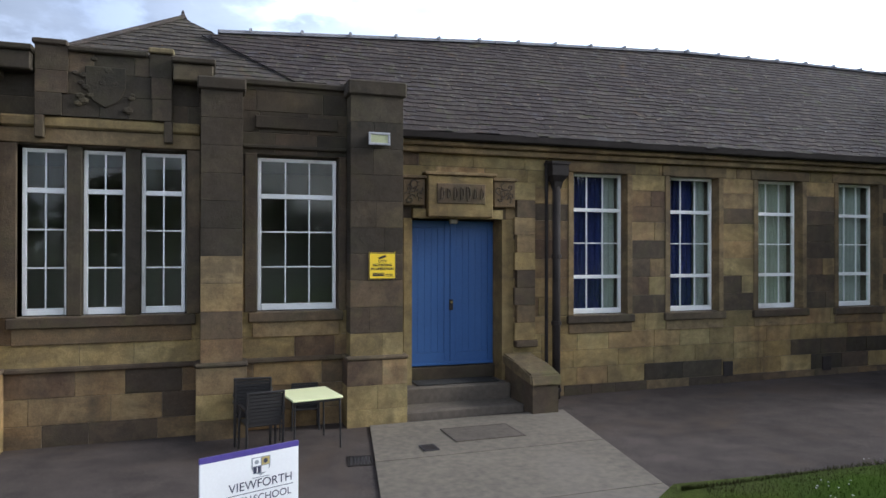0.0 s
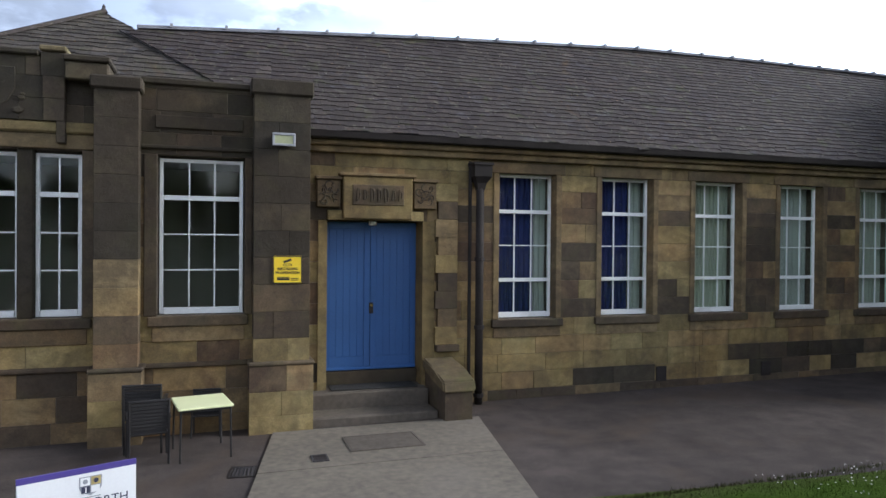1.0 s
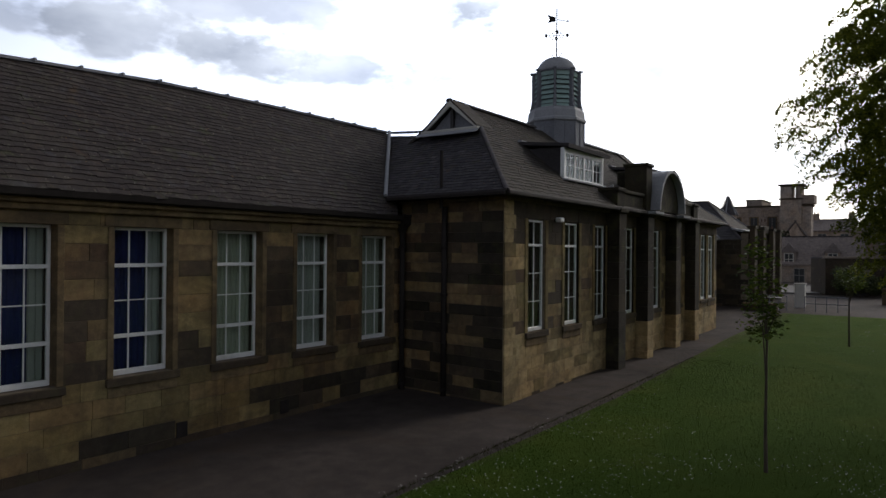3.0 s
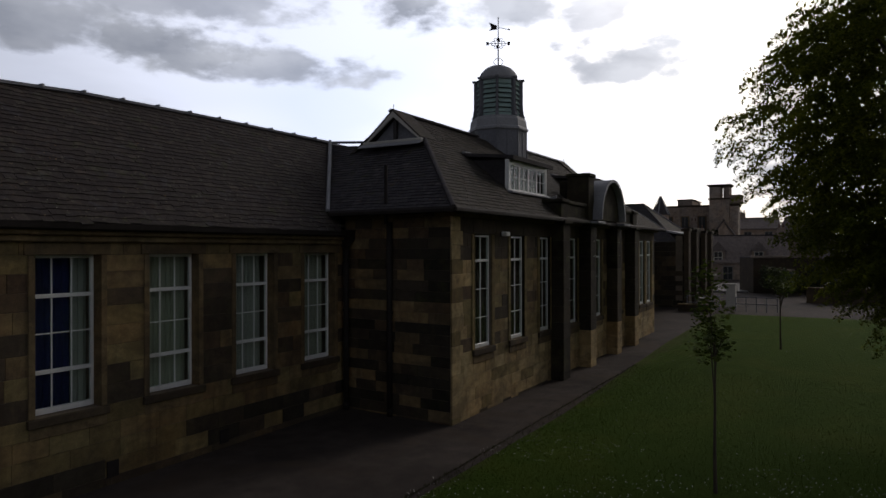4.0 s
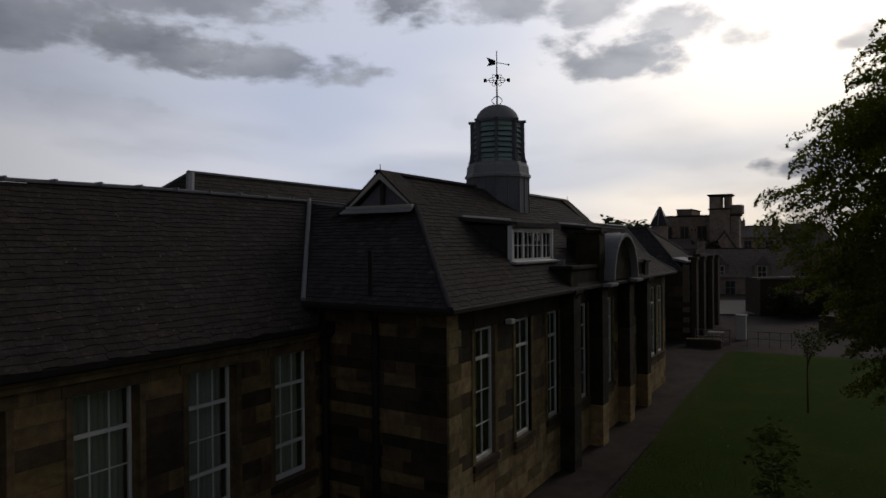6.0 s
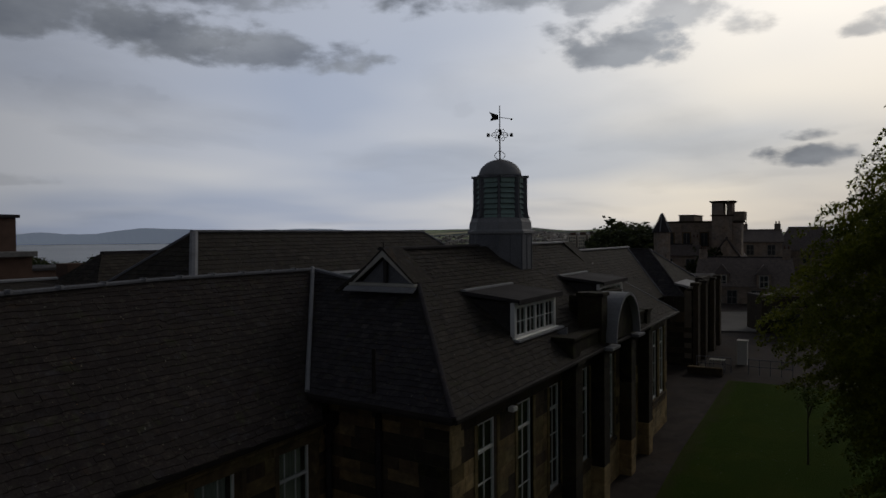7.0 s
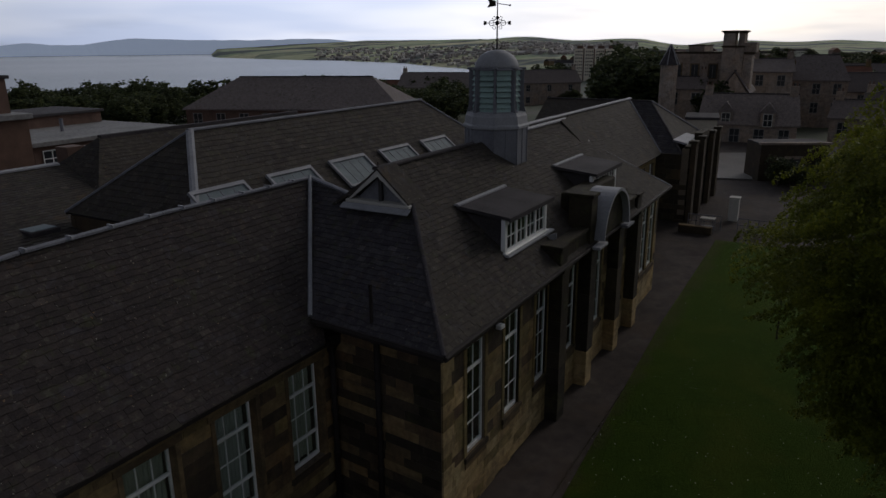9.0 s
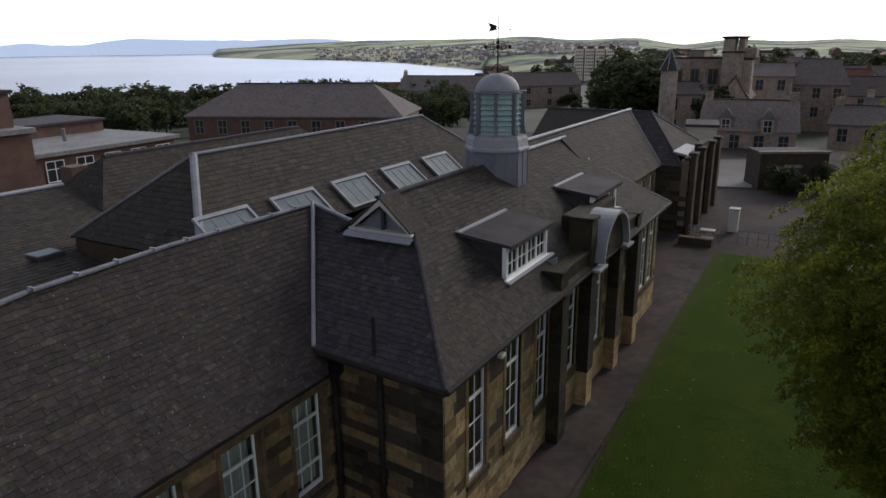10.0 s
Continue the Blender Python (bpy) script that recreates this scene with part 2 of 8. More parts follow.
def slate_material(name, stops, moss=0.35):
    m, nt, b = base_material(name, 0.85)
    b.inputs["Specular IOR Level"].default_value = 0.09
    p = coords(nt)
    c = mix(nt, 1.0, ramp(nt, piece_random(nt), stops), ramp(nt, socket_math(nt, "FRACT", socket_math(nt, "MULTIPLY", piece_random(nt), 13.7)), [(0.0, (0.84, 0.84, 0.85)), (0.6, (1.0, 1.0, 1.0)), (0.96, (1.09, 1.08, 1.07)), (1.0, (1.5, 1.48, 1.42))]), "MULTIPLY")
    patch = noise_tex(nt, p, 0.55, 5.0, 0.6)
    grain = noise_tex(nt, p, 26, 6.0, 0.7)
    c = mix(nt, 1.0, c, ramp(nt, grain, [(0.3, (0.68, 0.68, 0.68)), (0.7, (1.32, 1.30, 1.26))]), "MULTIPLY")
    c = mix(nt, 1.0, c, ramp(nt, noise_tex(nt, p, 3.2, 4.0, 0.6), [(0.3, (0.78, 0.78, 0.8)), (0.7, (1.22, 1.2, 1.16))]), "MULTIPLY")
    c = mix(nt, socket_math(nt, "MULTIPLY", ramp(nt, patch, [(0.42, (0, 0, 0)), (0.7, (1, 1, 1))]), moss), c, (0.070, 0.062, 0.050))
    rust = ramp(nt, noise_tex(nt, p, 4.5, 5.0, 0.65, 0.6), [(0.56, (0, 0, 0)), (0.66, (1, 1, 1))])
    c = mix(nt, socket_math(nt, "MULTIPLY", rust, 0.4), c, (0.090, 0.064, 0.050))
    green = ramp(nt, noise_tex(nt, p, 2.4, 6.0, 0.65, 0.8), [(0.57, (0, 0, 0)), (0.67, (1, 1, 1))])
    c = mix(nt, socket_math(nt, "MULTIPLY", green, 0.6), c, (0.060, 0.062, 0.034))
    blue = ramp(nt, noise_tex(nt, coords(nt, (1, 1, 1.3)), 3.1, 5.0, 0.6, 0.4), [(0.56, (0, 0, 0)), (0.68, (1, 1, 1))])
    c = mix(nt, socket_math(nt, "MULTIPLY", blue, 0.4), c, (0.085, 0.080, 0.096))
    lichen = ramp(nt, noise_tex(nt, p, 9.0, 3.0, 0.5), [(0.62, (0, 0, 0)), (0.69, (1, 1, 1))])
    c = mix(nt, socket_math(nt, "MULTIPLY", lichen, 0.22), c, (0.20, 0.19, 0.15))
    bloom = ramp(nt, noise_tex(nt, p, 4.3, 2.0, 0.5, 0.3), [(0.63, (0, 0, 0)), (0.70, (1, 1, 1))])
    c = mix(nt, socket_math(nt, "MULTIPLY", bloom, 0.22), c, (0.145, 0.138, 0.115))
    rust = ramp(nt, noise_tex(nt, p, 0.8, 5.0, 0.65, 0.5), [(0.62, (0, 0, 0)), (0.72, (1, 1, 1))])
    c = mix(nt, socket_math(nt, "MULTIPLY", rust, 0.5), c, (0.105, 0.066, 0.034))
    spot = ramp(nt, noise_tex(nt, p, 14.0, 2.0, 0.4), [(0.725, (0, 0, 0)), (0.75, (1, 1, 1))])
    c = mix(nt, socket_math(nt, "MULTIPLY", spot, 0.85), c, ramp(nt, noise_tex(nt, p, 1.7, 2.0), [(0.42, (0.24, 0.23, 0.20)), (0.58, (0.17, 0.10, 0.045))]))
    nt.links.new(c, b.inputs["Base Color"])
    add_bump(nt, b, socket_math(nt, "ADD", grain, noise_tex(nt, p, 6, 3.0)), 0.35, 0.01)
    return m


def glass_material(name, tint=(0.9, 0.95, 0.93)):
    m = bpy.data.materials.new(name)
    m.use_nodes = True
    nt = m.node_tree
    nt.nodes.clear()
    out = nt.nodes.new("ShaderNodeOutputMaterial")
    tr = nt.nodes.new("ShaderNodeBsdfTransparent")
    tr.inputs[0].default_value = (*tint, 1)
    gl = nt.nodes.new("ShaderNodeBsdfGlossy")
    gl.inputs["Roughness"].default_value = 0.02
    lw = nt.nodes.new("ShaderNodeLayerWeight")
    lw.inputs["Blend"].default_value = 0.5
    mx = nt.nodes.new("ShaderNodeMixShader")
    nt.links.new(socket_math(nt, "ADD", socket_math(nt, "MULTIPLY", socket_math(nt, "POWER", lw.outputs["Facing"], 4.0), 0.6), 0.02, clamp=True), mx.inputs[0])
    nt.links.new(tr.outputs[0], mx.inputs[1])
    nt.links.new(gl.outputs[0], mx.inputs[2])
    nt.links.new(mx.outputs[0], out.inputs[0])
    return m


STONE_STOPS = [(0.0, (0.069, 0.048, 0.036)), (0.22, (0.104, 0.071, 0.048)), (0.40, (0.154, 0.107, 0.063)),
               (0.56, (0.220, 0.159, 0.083)), (0.74, (0.290, 0.211, 0.103)), (0.87, (0.255, 0.169, 0.089)), (1.0, (0.352, 0.271, 0.142))]
M_STONE = stone_material("sandstone", STONE_STOPS, 0.34, 0.8)
M_STONE_LIGHT = stone_material("sandstone_pale", [(0.0, (0.161, 0.120, 0.059)), (0.4, (0.235, 0.181, 0.086)), (0.8, (0.284, 0.225, 0.108)), (1.0, (0.347, 0.282, 0.141))], 0.42, 0.8, 0.2)
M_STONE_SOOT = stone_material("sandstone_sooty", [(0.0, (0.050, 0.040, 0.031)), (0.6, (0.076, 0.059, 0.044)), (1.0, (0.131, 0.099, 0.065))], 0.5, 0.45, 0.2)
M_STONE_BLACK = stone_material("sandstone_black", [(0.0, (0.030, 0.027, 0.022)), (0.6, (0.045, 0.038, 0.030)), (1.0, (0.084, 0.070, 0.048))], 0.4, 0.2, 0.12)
M_STONE_DRESS = stone_material("sandstone_dressed", [(0.0, (0.121, 0.087, 0.054)), (0.5, (0.179, 0.132, 0.075)), (1.0, (0.259, 0.193, 0.105))], 0.5, 0.9, 0.1)
M_STONE_MOSS = stone_material("sandstone_mossy", [(0.0, (0.10, 0.08, 0.05)), (1.0, (0.20, 0.16, 0.09))], 0.5, 1.0, 0.6)
M_MORTAR = plain("lime_mortar", (0.17, 0.135, 0.10), 0.95, vary=0.35, scale=1.5, dirt=(0.07, 0.055, 0.045))
M_SLATE = slate_material("welsh_slate", [(0.0, (0.041, 0.035, 0.035)), (0.4, (0.046, 0.039, 0.039)), (0.65, (0.051, 0.043, 0.042)), (0.9, (0.046, 0.039, 0.040)), (1.0, (0.058, 0.050, 0.046))], 0.30)
M_SLATE_MOSS = slate_material("mossy_slate", [(0.0, (0.050, 0.045, 0.041)), (0.5, (0.057, 0.051, 0.046)), (1.0, (0.070, 0.062, 0.055))], 0.55)
M_SLATE_DARK = slate_material("dark_slate", [(0.0, (0.053, 0.049, 0.057)), (0.6, (0.062, 0.059, 0.067)), (1.0, (0.078, 0.074, 0.079))], 0.12)
# Stone of the far houses, paled so distance haze is part of its colour.
M_STONE_HAZED = stone_material("haze_paled_stone", [(0.0, (0.27, 0.225, 0.200)), (0.5, (0.36, 0.305, 0.27)), (1.0, (0.45, 0.385, 0.345))], 0.3, 0.7)
# Ochre stone, paled further so the block front's brighter light sits in its colour.
M_STONE_OCHRE_LIT = stone_material("ochre_sandstone_lit", [(0.0, (0.30, 0.222, 0.118)), (0.4, (0.41, 0.310, 0.165)), (0.8, (0.48, 0.372, 0.205)), (1.0, (0.55, 0.44, 0.26))], 0.42, 0.8, 0.2)
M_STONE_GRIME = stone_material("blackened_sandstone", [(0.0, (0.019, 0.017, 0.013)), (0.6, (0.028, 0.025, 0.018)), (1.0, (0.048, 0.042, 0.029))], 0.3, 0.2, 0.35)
# Slate of distant roofs, lightened the same way to carry haze.
M_SLATE_HAZED = slate_material("haze_paled_slate", [(0.0, (0.150, 0.128, 0.124)), (1.0, (0.21, 0.182, 0.176))], 0.15)
M_DECK = plain("roof_felt", (0.050, 0.045, 0.044), 0.95)
M_LEAD = plain("sheet_lead", (0.195, 0.198, 0.220), 0.75, 0.0, 0.25, 3.0, 0.1, dirt=(0.12, 0.12, 0.12), spec=0.2)
M_LEAD_PALE = plain("pale_lead", (0.315, 0.318, 0.335), 0.7, 0.0, 0.2, 3.0, 0.1, dirt=(0.19, 0.185, 0.185), spec=0.25)
M_LEAD_DARK = plain("dark_lead", (0.062, 0.056, 0.058), 0.9, 0.0, 0.3, 3.0, 0.1, spec=0.12)
M_COPPER = plain("verdigris_panel", (0.33, 0.46, 0.43), 0.6, 0.0, 0.2, 3.0, 0.1)
M_WHITE = plain("white_gloss_paint", (0.84, 0.84, 0.82), 0.35, vary=0.05, scale=4, bump=0.05, dirt=(0.5, 0.48, 0.43))
M_CREAM = plain("cream_paint", (0.52, 0.505, 0.45), 0.5, vary=0.08, dirt=(0.35, 0.33, 0.28))
M_IRON = plain("black_iron_paint", (0.030, 0.025, 0.023), 0.75, 0.0, 0.3, 6, 0.2, spec=0.15)
M_BLUE = plain("blue_door_paint", (0.026, 0.090, 0.262), 0.5, vary=0.10, scale=3, bump=0.12)
M_GLASS = glass_material("window_glass")
M_GLASS_SKY = plain("wired_rooflight_glass", (0.15, 0.185, 0.195), 0.65, vary=0.2, bump=0.02, spec=0.2)
M_DARKROOM = plain("dim_interior", (0.05, 0.05, 0.05), 0.9)
M_CURTAIN = plain("navy_curtain", (0.022, 0.026, 0.125), 0.9, vary=0.25, scale=2)
M_BLIND = plain("pale_green_blind", (0.43, 0.415, 0.34), 0.8, vary=0.08, scale=2)
M_NET = plain("grey_white_blind", (0.42, 0.405, 0.37), 0.8, vary=0.1, scale=2)
M_LENS = plain("dusty_lens", (0.34, 0.35, 0.20), 0.5, vary=0.15)
M_SASH_DIM = plain("weathered_sash_paint", (0.24, 0.23, 0.215), 0.7, vary=0.15)
M_BRASS = plain("dull_brass", (0.30, 0.22, 0.08), 0.35, 0.9)
M_YELLOW = plain("yellow_sign_board", (0.80, 0.56, 0.02), 0.4, vary=0.04, bump=0.02)
M_BLACK = plain("black_print", (0.012, 0.012, 0.012), 0.5, vary=0.1, bump=0)
M_SIGNWHITE = plain("white_sign_board", (0.76, 0.77, 0.78), 0.35, vary=0.03, bump=0.02)
M_PURPLE = plain("violet_band", (0.075, 0.055, 0.24), 0.4, vary=0.05, bump=0)
M_SIGNGREY = plain("grey_crest_print", (0.28, 0.30, 0.33), 0.5, vary=0.1, bump=0)
M_SIGNNAVY = plain("navy_print", (0.03, 0.035, 0.07), 0.5, vary=0.1, bump=0)
M_GOLD = plain("gold_print", (0.45, 0.36, 0.14), 0.5, vary=0.1, bump=0)
M_TABLE = plain("pale_lime_laminate", (0.72, 0.74, 0.44), 0.38, vary=0.03, bump=0.02)
M_PLASTIC = plain("black_plastic", (0.018, 0.016, 0.016), 0.45, vary=0.2, bump=0.05)
M_RUBBER = plain("rubber_mat", (0.02, 0.019, 0.018), 0.95, vary=0.3, scale=20, bump=0.6)
M_BRICKWALL = plain("red_brown_brick", (0.13, 0.078, 0.058), 0.9, vary=0.3, scale=3)
M_ORANGEBRICK = plain("orange_brick", (0.125, 0.072, 0.05), 0.9, vary=0.3, scale=3)
M_FELTROOF = plain("grey_felt_roof", (0.20, 0.195, 0.19), 0.9, vary=0.35, scale=0.5, dirt=(0.10, 0.10, 0.09))
M_RENDERWALL = plain("pale_render", (0.50, 0.45, 0.36), 0.9, vary=0.12, scale=1.0)
M_OFFWHITE = plain("off_white_render", (0.52, 0.50, 0.45), 0.9, vary=0.10, scale=0.7)
M_FARWIN = plain("far_window_glass", (0.03, 0.035, 0.04), 0.15, vary=0.2, bump=0)
M_BARK = plain("bark", (0.075, 0.058, 0.042), 0.95, vary=0.4, scale=8, bump=0.8)
M_CONCRETE = plain("concrete_slab", (0.138, 0.117, 0.090), 0.92, vary=0.26, scale=1.2, bump=0.3, dirt=(0.15, 0.13, 0.11))
M_STEP = plain("worn_step_stone", (0.092, 0.075, 0.058), 0.92, vary=0.25, scale=1.5, bump=0.3)
M_ROOFTILE = plain("red_clay_roof", (0.16, 0.07, 0.045), 0.9, vary=0.3, scale=2)


def asphalt():
    m, nt, b = base_material("asphalt", 0.95)
    b.inputs["Specular IOR Level"].default_value = 0.1
    p = coords(nt)
    fine = noise_tex(nt, p, 90, 5.0, 0.7)
    mid = noise_tex(nt, p, 2.0, 5.0, 0.6)
    broad = noise_tex(nt, p, 0.35, 4.0)
    c = ramp(nt, fine, [(0.3, (0.042, 0.035, 0.032)), (0.60, (0.080, 0.067, 0.061)), (0.72, (0.18, 0.158, 0.145))])
    c = mix(nt, 1.0, c, ramp(nt, mid, [(0.3, (0.75, 0.75, 0.75)), (0.7, (1.2, 1.18, 1.15))]), "MULTIPLY")
    c = mix(nt, 1.0, c, ramp(nt, broad, [(0.35, (0.8, 0.8, 0.8)), (0.65, (1.2, 1.2, 1.2))]), "MULTIPLY")
    dirt = ramp(nt, noise_tex(nt, p, 0.5, 6.0, 0.65, 0.6), [(0.50, (0, 0, 0)), (0.66, (1, 1, 1))])
    c = mix(nt, socket_math(nt, "MULTIPLY", dirt, 0.7), c, (0.078, 0.058, 0.044))
    nt.links.new(c, b.inputs["Base Color"])
    add_bump(nt, b, fine, 0.5, 0.008)
    return m


def turf():
    m, nt, b = base_material("lawn", 1.0)
    b.inputs["Specular IOR Level"].default_value = 0.03
    p = coords(nt)
    fine = noise_tex(nt, p, 35, 5.0, 0.7)
    mid = noise_tex(nt, p, 1.4, 5.0, 0.6)
    c = ramp(nt, fine, [(0.25, (0.013, 0.025, 0.004)), (0.55, (0.026, 0.046, 0.007)), (0.8, (0.047, 0.067, 0.013))])
    c = mix(nt, 1.0, c, ramp(nt, mid, [(0.3, (0.75, 0.8, 0.75)), (0.7, (1.2, 1.12, 1.0))]), "MULTIPLY")
    worn = ramp(nt, noise_tex(nt, p, 0.45, 5.0, 0.6, 0.4), [(0.48, (0, 0, 0)), (0.68, (1, 1, 1))])
    c = mix(nt, socket_math(nt, "MULTIPLY", worn, 0.35), c, (0.070, 0.068, 0.012))
    # bare trodden earth along the edge by the path
    sep = nt.nodes.new("ShaderNodeSeparateXYZ")
    nt.links.new(p, sep.inputs[0])
    bare = ramp(nt, socket_math(nt, "ADD", socket_math(nt, "MULTIPLY", socket_math(nt, "SUBTRACT", sep.outputs[1], 6.05), 0.55), socket_math(nt, "SUBTRACT", noise_tex(nt, p, 1.1, 6.0, 0.65), 0.35)), [(0.42, (0, 0, 0)), (0.72, (1, 1, 1))])
    c = mix(nt, socket_math(nt, "MULTIPLY", bare, 0.75), c, mix(nt, fine, (0.030, 0.024, 0.014), (0.062, 0.050, 0.030)))
    b.inputs["Sheen Weight"].default_value = 0.24
    b.inputs["Sheen Roughness"].default_value = 0.4
    b.inputs["Sheen Tint"].default_value = (0.35, 0.62, 0.08, 1)
    nt.links.new(c, b.inputs["Base Color"])
    add_bump(nt, b, fine, 0.9, 0.03)
    return m


def leaf_material(name, lo, hi):
    m, nt, b = base_material(name, 0.6)
    b.inputs["Specular IOR Level"].default_value = 0.10
    c = ramp(nt, piece_random(nt), [(0.0, lo), (1.0, hi)])
    c = mix(nt, 1.0, c, ramp(nt, noise_tex(nt, coords(nt), 0.9, 4.0), [(0.30, (0.45, 0.52, 0.6)), (0.70, (1.55, 1.42, 1.05))]), "MULTIPLY")
    nt.links.new(c, b.inputs["Base Color"])
    t = nt.nodes.new("ShaderNodeBsdfTranslucent")
    nt.links.new(c, t.inputs[0])
    mx = nt.nodes.new("ShaderNodeMixShader")
    mx.inputs[0].default_value = 0.4
    nt.links.new(b.outputs[0], mx.inputs[1])
    nt.links.new(t.outputs[0], mx.inputs[2])
    nt.links.new(mx.outputs[0], nt.nodes["Material Output"].inputs[0])
    return m


def far_land():
    """Fields, hedges and woods of the country beyond the town, by their own pattern of plots."""
    m, nt, b = base_material("hazed_far_fields", 0.95)
    b.inputs["Specular IOR Level"].default_value = 0.1
    p = coords(nt, (1, 1, 0))
    v = nt.nodes.new("ShaderNodeTexVoronoi")
    v.inputs["Scale"].default_value = 0.0048
    nt.links.new(p, v.inputs["Vector"])
    sep = nt.nodes.new("ShaderNodeSeparateColor")
    nt.links.new(v.outputs["Color"], sep.inputs[0])
    # Field and wood tones are paled and greyed to carry distance haze.
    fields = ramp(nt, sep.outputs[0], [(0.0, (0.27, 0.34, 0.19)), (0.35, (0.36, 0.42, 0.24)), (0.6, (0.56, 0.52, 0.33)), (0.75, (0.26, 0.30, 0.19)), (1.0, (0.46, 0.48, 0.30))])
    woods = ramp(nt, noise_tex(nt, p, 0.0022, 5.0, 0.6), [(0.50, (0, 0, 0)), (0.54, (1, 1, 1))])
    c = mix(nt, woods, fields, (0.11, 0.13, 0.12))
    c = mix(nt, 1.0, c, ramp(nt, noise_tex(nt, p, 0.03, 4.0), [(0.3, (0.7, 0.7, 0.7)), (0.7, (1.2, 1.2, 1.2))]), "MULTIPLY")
    nt.links.new(c, b.inputs["Base Color"])
    return m


def near_land():
    """Rough ground of gardens and woods round the school."""
    m, nt, b = base_material("scrub_ground", 0.95)
    p = coords(nt, (1, 1, 0))
    c = ramp(nt, noise_tex(nt, p, 0.03, 6.0, 0.65), [(0.35, (0.030, 0.040, 0.020)), (0.5, (0.050, 0.062, 0.028)), (0.62, (0.075, 0.070, 0.055)), (0.75, (0.06, 0.085, 0.03))])
    nt.links.new(c, b.inputs["Base Color"])
    return m


def sea():
    m, nt, b = base_material("sea_water", 0.3)
    b.inputs["Specular IOR Level"].default_value = 0.25
    p = coords(nt, (1, 1, 0))
    c = ramp(nt, noise_tex(nt, p, 0.0016, 4.0, 0.55), [(0.35, (0.10, 0.13, 0.16)), (0.65, (0.17, 0.20, 0.23))])
    nt.links.new(c, b.inputs["Base Color"])
    add_bump(nt, b, noise_tex(nt, p, 0.25, 6.0, 0.7), 0.5, 1.2)
    return m


def town_material():
    m, nt, b = base_material("mixed_house_walls", 0.9)
    nt.links.new(ramp(nt, piece_random(nt), [(0.0, (0.24, 0.22, 0.21)), (0.4, (0.33, 0.29, 0.26)), (0.7, (0.45, 0.41, 0.37)), (1.0, (0.7, 0.67, 0.62))]), b.inputs["Base Color"])
    return m


M_TOWN = town_material()
M_ASPHALT, M_TURF, M_FAR, M_NEAR, M_SEA = asphalt(), turf(), far_land(), near_land(), sea()
M_LEAF = leaf_material("broad_leaves", (0.098, 0.122, 0.015), (0.195, 0.218, 0.028))
M_LEAF_DARK = leaf_material("dark_leaves", (0.040, 0.054, 0.030), (0.092, 0.110, 0.056))
M_LEAF_YOUNG = leaf_material("young_leaves", (0.035, 0.058, 0.012), (0.10, 0.135, 0.026))
# Distance haze over the far shore is put in as blue emission.
M_HILL = plain("haze_glow_hills", (0.20, 0.25, 0.33), 1.0, vary=0.08, scale=0.003, bump=0)
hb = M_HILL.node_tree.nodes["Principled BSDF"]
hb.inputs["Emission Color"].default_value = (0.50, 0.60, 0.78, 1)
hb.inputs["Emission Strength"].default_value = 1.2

# ---- building tools ----
def ground_z(x):
    """The yard rises gently towards the far wing."""
    return 0.40 + 0.008 * x


def add_box(bm, x0, x1, y0, y1, z0, z1, bevel=0.0):
    r = bmesh.ops.create_cube(bm, size=1.0, matrix=Matrix.LocRotScale(((x0 + x1) / 2, (y0 + y1) / 2, (z0 + z1) / 2), None, (abs(x1 - x0), abs(y1 - y0), abs(z1 - z0))))
    if bevel:
        es = {e for v in r["verts"] for e in v.link_edges}
        bmesh.ops.bevel(bm, geom=list(es), offset=bevel, segments=1, affect="EDGES")
    return bm


def add_prism(bm, pts, direction):
    """A flat outline of 3D points, thickened along a vector."""
    d = Vector(direction)
    a = [bm.verts.new(p) for p in pts]
    b = [bm.verts.new(Vector(p) + d) for p in pts]
    n = len(pts)
    bm.faces.new(a)
    bm.faces.new(b[::-1])
    for i in range(n):
        bm.faces.new((a[i], b[i], b[(i + 1) % n], a[(i + 1) % n]))
    return bm


def add_tube(bm, a, b, r0, r1=None, sides=10, caps=True):
    a, b = Vector(a), Vector(b)
    r1 = r0 if r1 is None else r1
    d = b - a
    m = Matrix.Translation((a + b) / 2) @ d.to_track_quat("Z", "Y").to_matrix().to_4x4()
    bmesh.ops.create_cone(bm, cap_ends=caps, segments=sides, radius1=r0, radius2=r1, depth=d.length, matrix=m)
    return bm


def add_lathe(bm, profile, sides=24, centre=(0, 0, 0), turn=0.0):
    """A turned or faceted form from (radius, height) pairs."""
    rings = []
    for r, z in profile:
        rings.append([bm.verts.new((centre[0] + r * math.cos(turn + 2 * math.pi * i / sides), centre[1] + r * math.sin(turn + 2 * math.pi * i / sides), centre[2] + z)) for i in range(sides)])
    for lo, hi in zip(rings, rings[1:]):
        for i in range(sides):
            bm.faces.new((lo[i], lo[(i + 1) % sides], hi[(i + 1) % sides], hi[i]))
    bm.faces.new(rings[0][::-1])
    bm.faces.new(rings[-1])
    return bm


def part(name, bm, material, parent=None, label="", smooth=False):
    bmesh.ops.recalc_face_normals(bm, faces=bm.faces)
    me = bpy.data.meshes.new(name)
    bm.to_mesh(me)
    bm.free()
    me.materials.append(material)
    if smooth:
        for f in me.polygons:
            f.use_smooth = True
    ob = new(name, me)
    if parent is not None:
        ob.parent = parent
    return tagged(ob, label)


def box_part(name, x0, x1, y0, y1, z0, z1, material, parent=None, label="", bevel=0.0):
    return part(name, add_box(bmesh.new(), x0, x1, y0, y1, z0, z1, bevel), material, parent, label)


